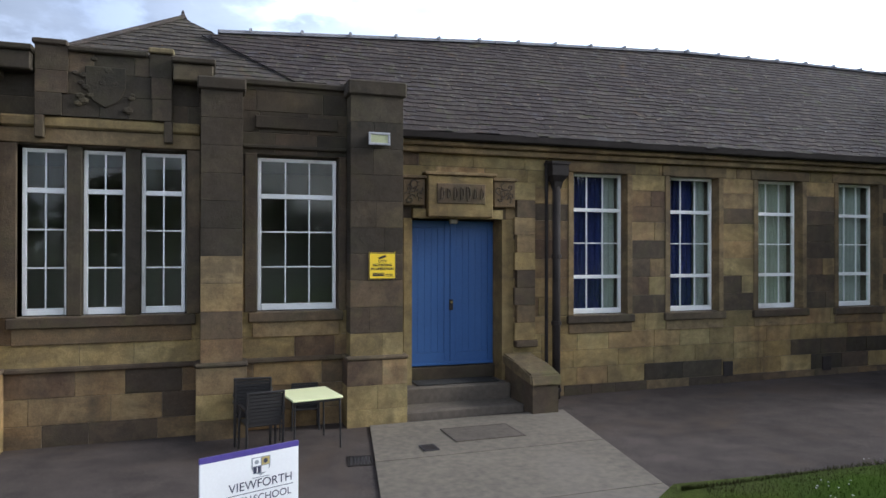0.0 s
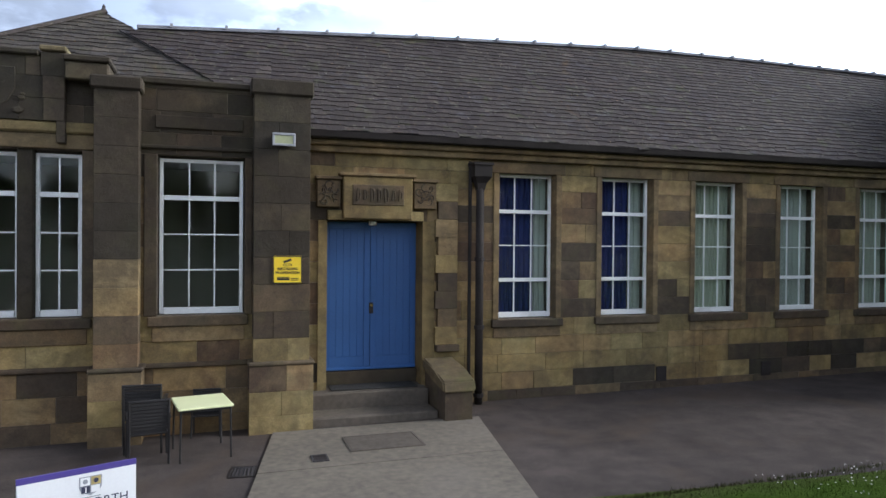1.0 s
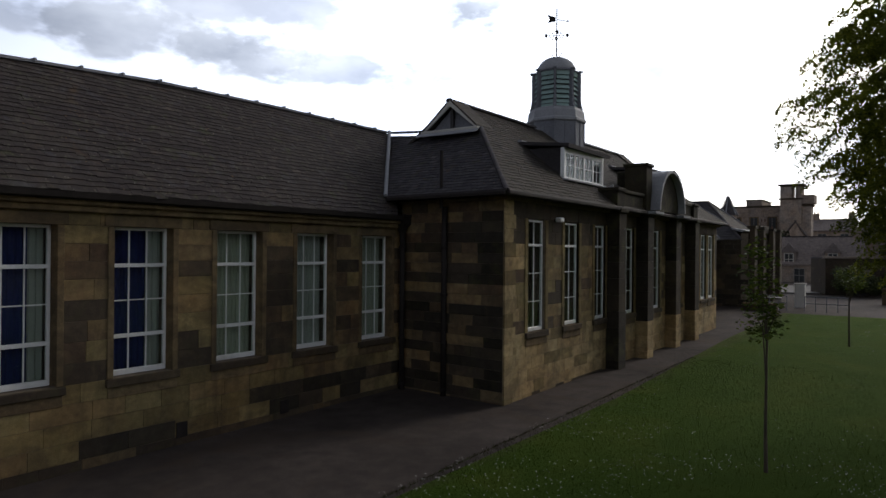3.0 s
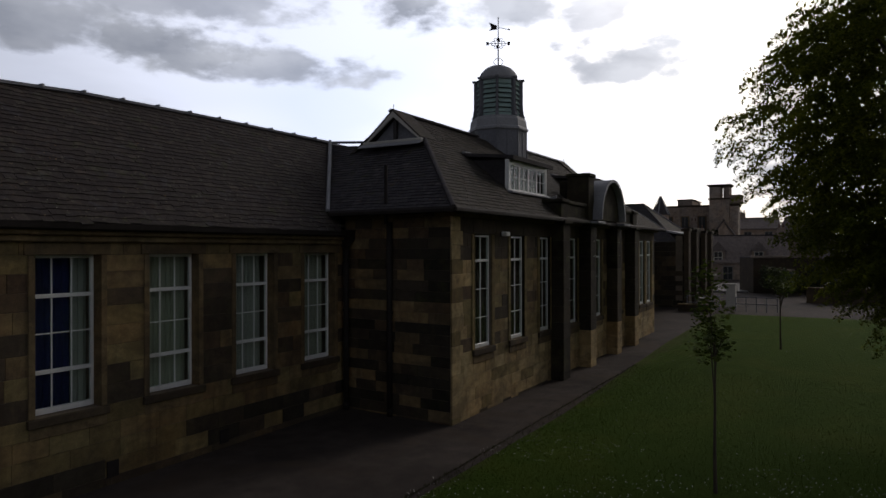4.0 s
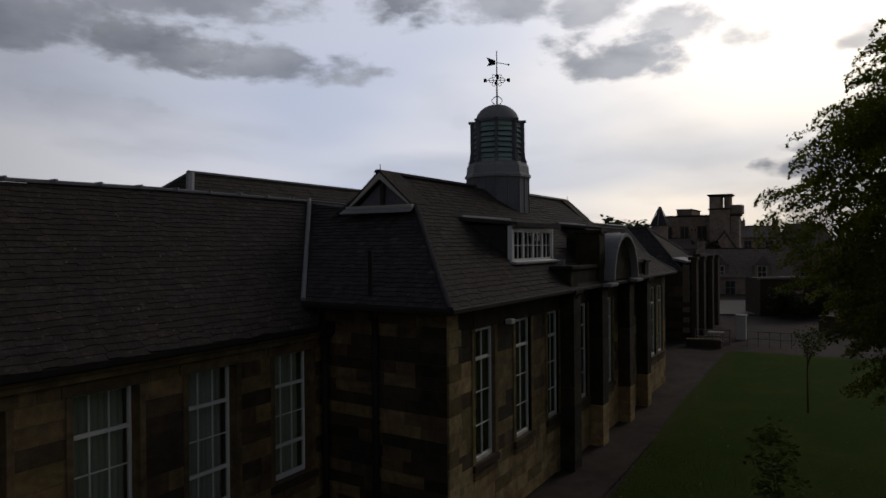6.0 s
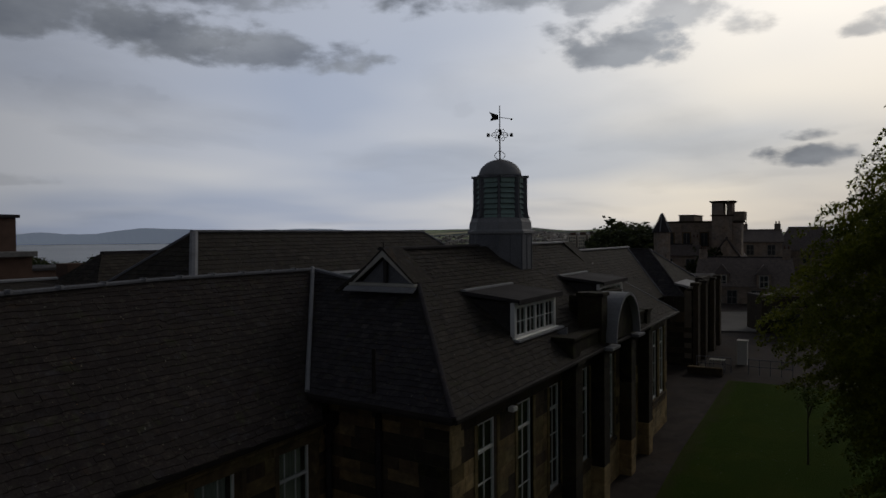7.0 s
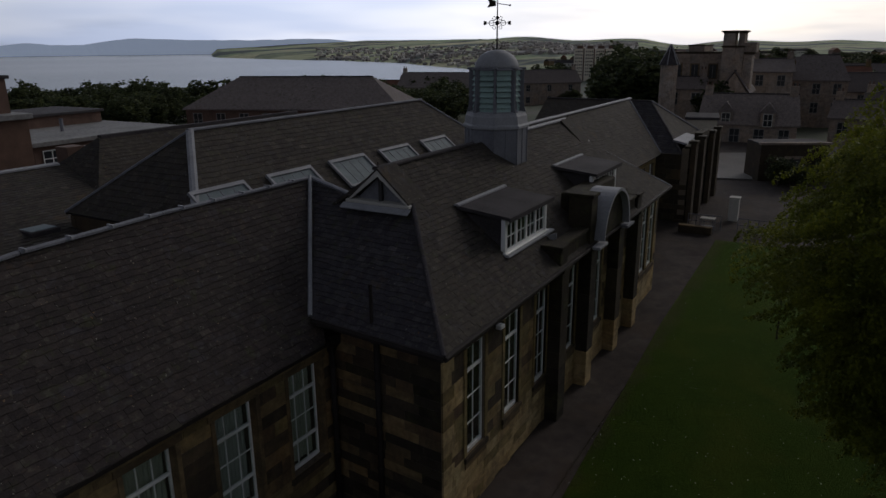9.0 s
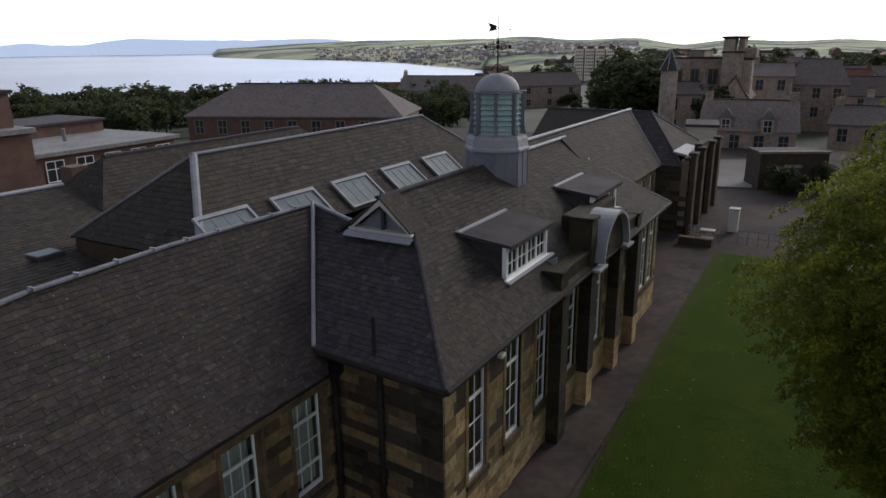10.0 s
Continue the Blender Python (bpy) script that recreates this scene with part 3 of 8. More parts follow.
def thing(name, label, category, at=(0, 0, 0), group="", kind="", turn=0.0):
    ob = new(name)
    ob.empty_display_size = 0.2
    ob.matrix_basis = pose(at[0], at[1], at[2], 0, 0, turn)
    return tagged(ob, label, category, group, kind)


def raw_mesh(name, verts, faces, material, parent=None, label="", kind=""):
    me = bpy.data.meshes.new(name)
    me.from_pydata(verts, [], faces)
    me.materials.append(material)
    ob = new(name, me)
    if parent is not None:
        ob.parent = parent
    return tagged(ob, label, kind=kind)


BLOCKS = {}


def block_mesh(w, h, material):
    """One dressed stone, face towards +z of its own axes, with chamfered edges."""
    key = (round(w, 2), round(h, 2), material.name)
    if key not in BLOCKS:
        a, b, c, d = w / 2 - 0.003, h / 2 - 0.003, 0.005, 0.035
        vs = [(-a, -b, -d), (a, -b, -d), (a, b, -d), (-a, b, -d), (-a, -b, -c), (a, -b, -c), (a, b, -c), (-a, b, -c),
              (-a + c, -b + c, 0), (a - c, -b + c, 0), (a - c, b - c, 0), (-a + c, b - c, 0)]
        fs = [(0, 1, 5, 4), (1, 2, 6, 5), (2, 3, 7, 6), (3, 0, 4, 7), (4, 5, 9, 8), (5, 6, 10, 9), (6, 7, 11, 10), (7, 4, 8, 11), (8, 9, 10, 11)]
        me = bpy.data.meshes.new("stone")
        me.from_pydata(vs, [], fs)
        me.materials.append(material)
        BLOCKS[key] = me
    return BLOCKS[key]


def split_free(u0, u1, holes):
    spans = [(u0, u1)]
    for a, b in holes:
        nxt = []
        for s, e in spans:
            if b <= s or a >= e:
                nxt.append((s, e))
            else:
                if a > s + 0.02:
                    nxt.append((s, a))
                if b < e - 0.02:
                    nxt.append((b, e))
        spans = nxt
    return spans


def stone_wall(name, label, p0, u, n, length, z0, z1, holes, course=0.34, thick=0.45, seed=1, limit=300, tone=None, width=(0.45, 0.95)):
    """A coursed wall: a solid backing with openings through it, and squared stones laid on its face.
    p0: the start on the face, u: along, n: outwards; holes: (from, to, bottom, top). tone(u, z): the material of a stone."""
    rnd = random.Random(seed)
    u, n = Vector((u[0], u[1], 0)), Vector((n[0], n[1], 0))
    o = Vector((p0[0], p0[1], 0))
    levels = sorted({z0, z1, *[h[2] for h in holes], *[h[3] for h in holes]})
    levels = [z for z in levels if z0 <= z <= z1]
    bm = bmesh.new()
    stones = []
    for lo, hi in zip(levels, levels[1:]):
        if hi - lo < 0.02:
            continue
        cut = [(h[0], h[1]) for h in holes if h[2] < hi - 0.01 and h[3] > lo + 0.01]
        spans = split_free(0, length, cut)
        for s, e in spans:
            a, b = o + u * s - n * 0.012, o + u * e - n * 0.012
            add_prism(bm, [(a.x, a.y, lo), (b.x, b.y, lo), (b.x, b.y, hi), (a.x, a.y, hi)], -n * thick)
        rows = max(1, round((hi - lo) / course))
        for r in range(rows):
            za, zb = lo + (hi - lo) * r / rows, lo + (hi - lo) * (r + 1) / rows
            for s, e in spans:
                k = s
                while k < e - 0.01:
                    w = rnd.uniform(*width)
                    if e - k - w < width[0] * 0.7:
                        w = e - k
                    if w > width[1] * 1.3:
                        w = (e - k) / 2
                    stones.append((k, k + w, za, zb))
                    k += w
    wall = part(name, bm, M_MORTAR)
    tagged(wall, label, "wall", kind="structure")
    rot = Matrix((u.to_4d(), (0, 0, 1, 0), n.to_4d(), (0, 0, 0, 1))).transposed()
    rot[3][3] = 1.0
    verts, faces = [], []
    extra = None
    for i, (a, b, za, zb) in enumerate(stones):
        mat = tone((a + b) / 2, (za + zb) / 2, rnd) if tone else M_STONE
        c = o + u * ((a + b) / 2) + Vector((0, 0, (za + zb) / 2)) + n * rnd.uniform(-0.003, 0.003)
        me = block_mesh(b - a, zb - za, mat)
        m = Matrix.Translation(c) @ rot.to_3x3().to_4x4()
        if i < limit:
            st = new("stone", me)
            st.parent = wall
            st.matrix_basis = m
        else:
            extra = mat
            k = len(verts)
            verts += [tuple(m @ v.co) for v in me.vertices]
            faces += [tuple(k + j for j in p.vertices) for p in me.polygons]
    if verts:
        raw_mesh("stones", verts, faces, extra, wall, "coursed sandstone blocks", "stuff")
    return wall


def slate_face(name, label, o, u, v, poly, material, parent, width=0.235, gauge=0.165, seed=1, parts=0, window=None):
    """Slates laid in courses over a flat roof face. o: a corner at the eaves, u along the eaves, v up the slope, poly: outline in (u, v)."""
    rnd = random.Random(seed)
    o, u, v = Vector(o), Vector(u).normalized(), Vector(v).normalized()
    n = u.cross(v)
    if n.z < 0:
        n = -n

    def span(t):
        xs = []
        for (a, b), (c, d) in zip(poly, poly[1:] + poly[:1]):
            if (b <= t < d) or (d <= t < b):
                xs.append(a + (c - a) * (t - b) / (d - b))
        return (min(xs), max(xs)) if len(xs) > 1 else None

    bm = bmesh.new()
    add_prism(bm, [o + u * a + v * b - n * 0.03 for a, b in poly], -n * 0.10)
    deck = part(name, bm, M_DECK, parent, label)
    verts, faces, made = [], [], 0
    top = max(b for a, b in poly)
    rows = int(top / gauge)
    one = None
    for r in range(rows + 1):
        t0 = r * gauge
        t1 = min(t0 + gauge * 1.55, top)
        s0, s1 = span(min(t0 + 0.004, top - 0.004)), span(max(t1 - 0.004, 0))
        if not s0 or not s1:
            continue
        a, b = min(s0[0], s1[0]), max(s0[1], s1[1])
        k = a - (r % 2) * width / 2 - rnd.uniform(0, 0.03)
        while k < b - 0.01:
            w = width * rnd.uniform(0.82, 1.18)
            k0, k1 = k, k + w - 0.0025
            k += w
            x0, x1 = max(k0, s0[0]), min(k1, s0[1])
            y0, y1 = max(k0, s1[0]), min(k1, s1[1])
            if x1 - x0 < 0.015 and y1 - y0 < 0.015:
                continue
            if x1 < x0:
                x0 = x1 = min(max((x0 + x1) / 2, s0[0]), s0[1])
            if y1 < y0:
                y0 = y1 = min(max((y0 + y1) / 2, s1[0]), s1[1])
            dz, dy = rnd.uniform(0.0, 0.007), rnd.uniform(-0.026, 0.026) - (0.05 if rnd.random() < 0.012 else 0.0)
            th = 0.012
            quad = [(x0, t0 + dy, 0.021 + dz), (x1, t0 + dy + rnd.uniform(-0.012, 0.012), 0.021 + dz + rnd.uniform(-0.003, 0.003)), (y1, t1, 0.002), (y0, t1, 0.002)]
            top4 = [o + u * p + v * q + n * (h - 0.012) for p, q, h in quad]
            low4 = [p - n * th for p in top4]
            vs = [tuple(p) for p in top4 + low4]
            fs = [(0, 1, 2, 3), (4, 5, 1, 0), (5, 6, 2, 1), (7, 4, 0, 3)]
            if made < parts and window and window[0] <= x0 <= window[1] and window[2] <= t0 <= window[3]:
                made += 1
                c = sum(top4, Vector()) / 4
                raw = [tuple(Vector(p) - c) for p in vs]
                ob = raw_mesh("slate", raw, fs, material, deck)
                ob.location = c
            else:
                i = len(verts)
                verts += vs
                faces += [tuple(i + j for j in f) for f in fs]
    raw_mesh("slates", verts, faces, material, deck, "weathered roofing slates in courses", "stuff")
    return deck


def strip(name, a, b, material, parent, w=0.16, h=0.05, label=""):
    """A capping or flashing bar between two points, bevelled along its top."""
    a, b = Vector(a), Vector(b)
    d = (b - a).normalized()
    s = d.cross(Vector((0, 0, 1))).normalized()
    up = s.cross(d)
    bm = bmesh.new()
    prof = [(-w / 2, -0.03), (w / 2, -0.03), (w / 2, h * 0.4), (w * 0.2, h), (-w * 0.2, h), (-w / 2, h * 0.4)]
    add_prism(bm, [a + s * p + up * q for p, q in prof], b - a)
    return part(name, bm, material, parent, label)


WINDOWS = [0]


def make_window(at, w, h, cols, rails, bars, n_turn=0.0, backing=None, glazing=True, deep=0.07, label="white-painted timber sash window with small panes"):
    """A white timber window standing on its sill; at: middle of the bottom, local -y outwards.
    rails: (height, thickness) of horizontal members; bars: heights of thin glazing bars; backing: (material, share from, share to) hung inside."""
    WINDOWS[0] += 1
    win = thing("window_%d" % WINDOWS[0], label, "window", at, kind="structure", turn=n_turn)
    bm = bmesh.new()
    f = 0.055
    add_box(bm, -w / 2, -w / 2 + f, -deep / 2, deep / 2, 0, h, 0.006)
    add_box(bm, w / 2 - f, w / 2, -deep / 2, deep / 2, 0, h, 0.006)
    add_box(bm, -w / 2 + f, w / 2 - f, -deep / 2 + 0.003, deep / 2, h - f, h, 0.006)
    add_box(bm, -w / 2 + f, w / 2 - f, -deep / 2 - 0.02, deep / 2, 0, 0.10, 0.008)
    part("window_frame", bm, M_WHITE, win)
    for z, t in rails:
        box_part("rail", -w / 2 + f, w / 2 - f, -deep / 2 - 0.008, deep / 2 - 0.005, z - t / 2, z + t / 2, M_WHITE, win, bevel=0.005)
    edges = [0.10] + [v for v in sorted([z for z, t in rails] + list(bars))] + [h - f]
    for z in bars:
        box_part("glazing_bar", -w / 2 + f, w / 2 - f, -0.022, 0.014, z - 0.011, z + 0.011, M_WHITE, win)
    xs = [-w / 2 + f + (w - 2 * f) * i / cols for i in range(cols + 1)]
    for x in xs[1:-1]:
        box_part("glazing_bar", x - 0.011, x + 0.011, -0.019, 0.012, 0.10, h - f, M_WHITE, win)
    if glazing:
        for za, zb in zip(edges, edges[1:]):
            for xa, xb in zip(xs, xs[1:]):
                p = box_part("pane", xa + 0.002, xb - 0.002, -0.004, 0.0, za + 0.002, zb - 0.002, M_GLASS, win)
                p.visible_shadow = False
    for mat, lo, hi, nm in ([] if not backing else backing if isinstance(backing, list) else [backing]):
        bm = bmesh.new()
        x0, x1 = -w / 2 + (w) * lo, -w / 2 + w * hi
        steps = max(6, int((x1 - x0) / 0.035))
        pts = [(x0 + (x1 - x0) * i / steps, 0.20 + 0.022 * math.sin(i * 1.9)) for i in range(steps + 1)]
        a = [bm.verts.new((x, y, 0.02)) for x, y in pts]
        b = [bm.verts.new((x, y, h - 0.03)) for x, y in pts]
        for i in range(steps):
            bm.faces.new((a[i], a[i + 1], b[i + 1], b[i]))
        me = part(nm, bm, mat, win)
    return win


# ---- ground ----
COAST_AZ = (27, 28, 31.6, 33.8, 36.5, 38.3, 41.8, 46, 47.6)
COAST_R = (1250, 1323, 1561, 1830, 2000, 2183, 2364, 2857, 3120)


def terrain_height(az, r):
    """Height of the land by bearing (degrees from +x) and distance from the yard."""
    near = max(0.0, min(1.0, (r - 90) / 480))
    plateau = -0.35
    if az > 14:
        k = min(1.0, (az - 14) / 14)
        z = plateau + near * near * (3 - 2 * near) * (-39.5 * k - 6 * (1 - k))
    else:
        z = plateau - 6.0 * near
    if r > 700:
        t = min(1.0, (r - 700) / 3400)
        if az < 27:
            z += t * (48 - 34 * max(0.0, min(1.0, (14.5 - az) / 3.0)) * (1 if az > 0 else max(0.3, 1 + az / 8)) + 10 * math.sin(az * 0.31) + 7 * math.sin(az * 0.83 + 1)) * (1 if az > -60 else 0.6)
            if az > 14:
                z += 26 * min(1.0, (r - 700) / 700) * min(1, (az - 14) / 13)
        elif az < 47.6:
            shore = float(np.interp(az, COAST_AZ, COAST_R))
            if r > shore:
                q = min(1.0, (r - shore) / 260)
                z = -34 + q * 12 + min(1.0, (r - shore) / 2200) * (60 - max(0, az - 36) * 2.6)
    return z


def build_ground():
    verts, faces = [], []
    azs = [-180 + 3 * i for i in range(56)] + [-12 + 0.6 * i for i in range(105)] + [51 + 3 * i for i in range(43)]
    rs = [0.1, 12, 30, 60, 90, 120, 160, 210, 270, 340, 420, 520, 640, 760, 900, 1050, 1200, 1350, 1500, 1700, 1900, 2150, 2400, 2550, 2700, 2850, 3000, 3150, 3300, 3600, 3900, 4200, 4600]
    for r in rs:
        for az in azs:
            a = radians(az)
            rr = r
            verts.append((3 + rr * math.cos(a), 1.5 + rr * math.sin(a), terrain_height(az, r) + (noise.noise((r * 0.004, az * 0.15, 0)) * min(4.0, r * 0.004) if r > 120 else 0)))
    n = len(azs)
    for i in range(len(rs) - 1):
        for j in range(n):
            f = (i * n + j, i * n + (j + 1) % n, (i + 1) * n + (j + 1) % n, (i + 1) * n + j)
            faces.append(f)
    ob = raw_mesh("ground", verts, faces, M_NEAR)
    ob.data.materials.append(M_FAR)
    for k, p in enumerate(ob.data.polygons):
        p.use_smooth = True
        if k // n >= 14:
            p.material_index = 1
    tagged(ob, "land falling from the school to woods, fields and the coast", "ground", kind="structure")
    bm = bmesh.new()
    vs = [bm.verts.new(p) for p in ((-4600, -4600, -32), (4900, -4600, -32), (4900, 4900, -32), (-4600, 4900, -32))]
    bm.faces.new(vs)
    tagged(part("water", bm, M_SEA), "calm grey firth under an overcast sky", "sea", kind="structure")
    # far shore beyond the water
    bm = bmesh.new()
    steps = 160
    lo, hi, back = [], [], []
    for i in range(steps + 1):
        az = 24 + i * 0.5
        a = radians(az)
        el = float(np.interp(az, (24, 37, 39, 41, 45, 49, 52, 53.5, 55, 56.5, 58.6, 59.3, 60.2, 61.5, 64, 80), (0.1, 0.25, 0.42, 0.46, 0.38, 0.42, 0.52, 0.55, 0.36, 0.14, 0.10, 0.25, 0.27, 0.12, 0.10, 0.2)))
        el += 0.05 * noise.noise((az * 0.9, 5.0, 0)) + 0.03 * noise.noise((az * 2.6, 1.0, 0))
        z = 13 + 4750 * math.tan(radians(max(el, 0.02) + 0.06))
        lo.append(bm.verts.new((3 + 4700 * math.cos(a), 1.5 + 4700 * math.sin(a), -40)))
        hi.append(bm.verts.new((3 + 4760 * math.cos(a), 1.5 + 4760 * math.sin(a), z)))
        back.append(bm.verts.new((3 + 4860 * math.cos(a), 1.5 + 4860 * math.sin(a), -40)))
    for i in range(steps):
        bm.faces.new((lo[i], lo[i + 1], hi[i + 1], hi[i]))
        bm.faces.new((hi[i], hi[i + 1], back[i + 1], back[i]))
    tagged(part("backdrop", bm, M_HILL), "far-shore hills with blue haze given as glow", "hills", kind="structure")


build_ground()


def sheet(name, label, category, pts, material, lift, cells=1):
    """A thin paved or grassed slab that follows the rise of the yard."""
    bm = bmesh.new()
    top = [(x, y, ground_z(x) + lift) for x, y in pts]
    add_prism(bm, top, (0, 0, -0.35 if lift else -1.6))
    ob = part(name, bm, material)
    return tagged(ob, label, category, kind="structure")


sheet("pavement", "worn dark asphalt yard along the school", "pavement", [(-30, -30), (-30, 60), (94, 60), (94, -30)], M_ASPHALT, 0.0)
lawn = sheet("lawn", "mown green lawn dotted with daisies", "lawn", [(4.05, 7.25), (8, 6.9), (18, 6.75), (32, 7.3), (46.5, 7.45), (46.5, -28), (2.4, -28), (2.2, 3.0), (2.9, 6.4)], M_TURF, 0.04)

# concrete path to the door, in slabs with open joints
path = thing("path", "pale concrete path of large slabs to the door", "path", kind="structure")
for i in range(5):
    y1 = 11.15 - i * 1.9
    y0 = y1 - 1.88
    xa, xb = 1.27 - (11.1 - y1) * 0.18, 4.68 - (11.1 - y1) * 0.185
    xc, xd = 1.27 - (11.1 - y0) * 0.18, 4.68 - (11.1 - y0) * 0.185
    bm = bmesh.new()
    add_prism(bm, [(xc, y0, 0.44), (xd, y0, 0.455), (xb, y1, 0.455), (xa, y1, 0.44)], (0, 0, -0.1))
    part("slab", bm, M_CONCRETE, path)

# ---- the school: west wing ----
F = 12.2
WIN_X = [5.5, 7.69, 9.89, 12.1, 14.35]
holes = [(2.24 - 1.84, 4.0 - 1.84, 0.3, 3.78)] + [(x - 0.03 - 1.84, x + 1.16 - 1.84, 1.97, 4.72) for x in WIN_X]


def tone_main(u, z, rnd):
    if z < 0.72:
        return M_STONE_SOOT if rnd.random() < 0.6 else M_STONE_DRESS
    if z < 1.15:
        k = rnd.random()
        return M_STONE_BLACK if k < 0.26 else M_STONE_SOOT if k < 0.42 else M_STONE if k < 0.6 else M_STONE_LIGHT
    if z < 1.95:
        return M_STONE_LIGHT if rnd.random() < 0.8 else M_STONE
    if z > 4.5:
        return M_STONE_LIGHT if rnd.random() < 0.65 else M_STONE
    k = rnd.random()
    return M_STONE_SOOT if k < 0.42 else M_STONE_LIGHT if k < 0.60 else M_STONE


stone_wall("wall_south", "tan and blackened sandstone wall in coursed blocks", (1.84, F), (1, 0), (0, -1), 14.15, 0.30, 4.95, holes, seed=4, tone=tone_main, width=(0.5, 1.05))

school_roof = thing("roof_south", "long slate roof with lead ridge", "roof", kind="structure")
# cornice and gutter over the wing
cornice = tagged(part("cornice", add_box(add_box(bmesh.new(), 1.86, 15.7, 12.08, 12.6, 4.95, 5.06, 0.015), 1.86, 15.7, 11.98, 12.6, 5.062, 5.16, 0.02), M_STONE_DRESS), "moulded sandstone cornice under the gutter", "cornice", kind="structure")
bm = bmesh.new()
prof = [(0, -0.075, 0), (0, -0.075, 0.05), (0, -0.055, -0.045), (0, 0.0, -0.075), (0, 0.055, -0.045), (0, 0.07, 0.05), (0, 0.055, 0.05), (0, 0.045, -0.03), (0, 0, -0.058), (0, -0.045, -0.03), (0, -0.06, 0.05)]
prof = [prof[1]] + prof[2:]
add_prism(bm, [(1.9, 11.9 + b, 5.22 + c) for a, b, c in prof], (13.75, 0, 0))
gutter = tagged(part("gutter", bm, M_IRON), "black cast-iron eaves gutter", "gutter", kind="structure")

SL = (8.38 - 5.28) / (15.55 - 11.85)
vv = Vector((0, 1, SL)).normalized()
L = Vector((0, 3.7, 3.1)).length
slate_face("roof_slope", "grey slate slope with moss", (0, 11.85, 5.28), (1, 0, 0), vv, [(1.7, 0), (15.35, 0), (19.45, 1.005 * L), (14.0, 1.01 * L), (10.5, 0.99 * L), (5.0, 0.858 * L), (-1.0, 0.674 * L), (-1.3, 0.66 * L)], M_SLATE, school_roof, seed=3, parts=300, window=(2.0, 15.0, 0.0, 1.2))
bm = bmesh.new()
RIDGE = ((-1.0, 14.34, 7.37), (5.0, 15.02, 7.94), (10.5, 15.51, 8.35), (14.0, 15.59, 8.41), (19.3, 15.57, 8.40))
for (xa, ya, za), (xb, yb, zb) in zip(RIDGE, RIDGE[1:]):
    add_prism(bm, [(xa, ya + 0.01, za - 0.02), (xb, yb + 0.01, zb - 0.02), (xb, 19.0, 5.6), (xa, 19.0, 5.6)], (0, 0, -0.1))
part("rear_slope", bm, M_SLATE_MOSS, school_roof)
for (xa, ya, za), (xb, yb, zb) in zip(RIDGE, RIDGE[1:]):
    strip("ridge_capping", (xa, ya, za + 0.02), (xb - 0.02, yb, zb + 0.02), M_LEAD, school_roof, 0.15, 0.045, "lead ridge roll")
for i in range(20):
    x = -0.4 + i
    y, z = float(np.interp(x, [r[0] for r in RIDGE], [r[1] for r in RIDGE])), float(np.interp(x, [r[0] for r in RIDGE], [r[2] for r in RIDGE]))
    box_part("ridge_clip", x - 0.025, x + 0.025, y - 0.11, y + 0.11, z + 0.02, z + 0.088, M_LEAD_PALE, school_roof)
strip("valley_flashing", (15.50, 12.42, 5.85), (19.42, 15.56, 8.47), M_LEAD_PALE, school_roof, 0.11, 0.05, "pale lead valley flashing")

# ---- stone trim round the wing's windows ----
for i, x in enumerate(WIN_X):
    trim = thing("trim", "moulded sandstone window surround and sill", "window surround", (x + 0.565, F, 0), kind="structure", group="window surrounds")
    box_part("sill", -0.74, 0.74, -0.07, 0.25, 1.82, 1.965, M_STONE_SOOT, trim, "sooty stone sill", 0.012)
    box_part("apron", -0.70, 0.70, -0.022, 0.2, 1.62, 1.816, M_STONE_DRESS, trim, bevel=0.01)
    for s in (-1, 1):
        box_part("jamb", s * 0.602 - 0.06 + s * 0.05, s * 0.602 + 0.06 + s * 0.05, -0.018, 0.25, 1.968, 4.72, M_STONE_DRESS, trim, bevel=0.01)
    box_part("lintel", -0.78, 0.78, -0.024, 0.25, 4.722, 4.93, M_STONE_DRESS, trim, bevel=0.01)
    # Pale strips beside the navy curtains stand in for reflections in the glass.
    back = [[(M_CURTAIN, 0.0, 0.76, "curtain"), (M_NET, 0.77, 1.0, "net_curtain")], [(M_CURTAIN, 0.0, 0.74, "curtain"), (M_NET, 0.76, 1.0, "net_curtain")], (M_BLIND, 0.0, 1.0, "blind"), (M_NET, 0.26, 1.0, "blind"), (M_BLIND, 0.1, 1.0, "blind")][i]
    lab = ["white sash window with navy curtains drawn inside", "white sash window with navy curtains drawn inside", "white sash window with a pale green blind down", "white sash window with a grey blind partly open", "white sash window with a pale blind down"][i]
    make_window((x + 0.565, 12.44, 1.98), 1.18, 2.74, 3, [(2.03, 0.07), (0.72, 0.07)], [1.38], backing=back, label=lab)

# ---- doorway ----
door = thing("door_1", "closed double door, blue-painted boarded timber", "door", (3.1, 12.62, 1.08), kind="structure")
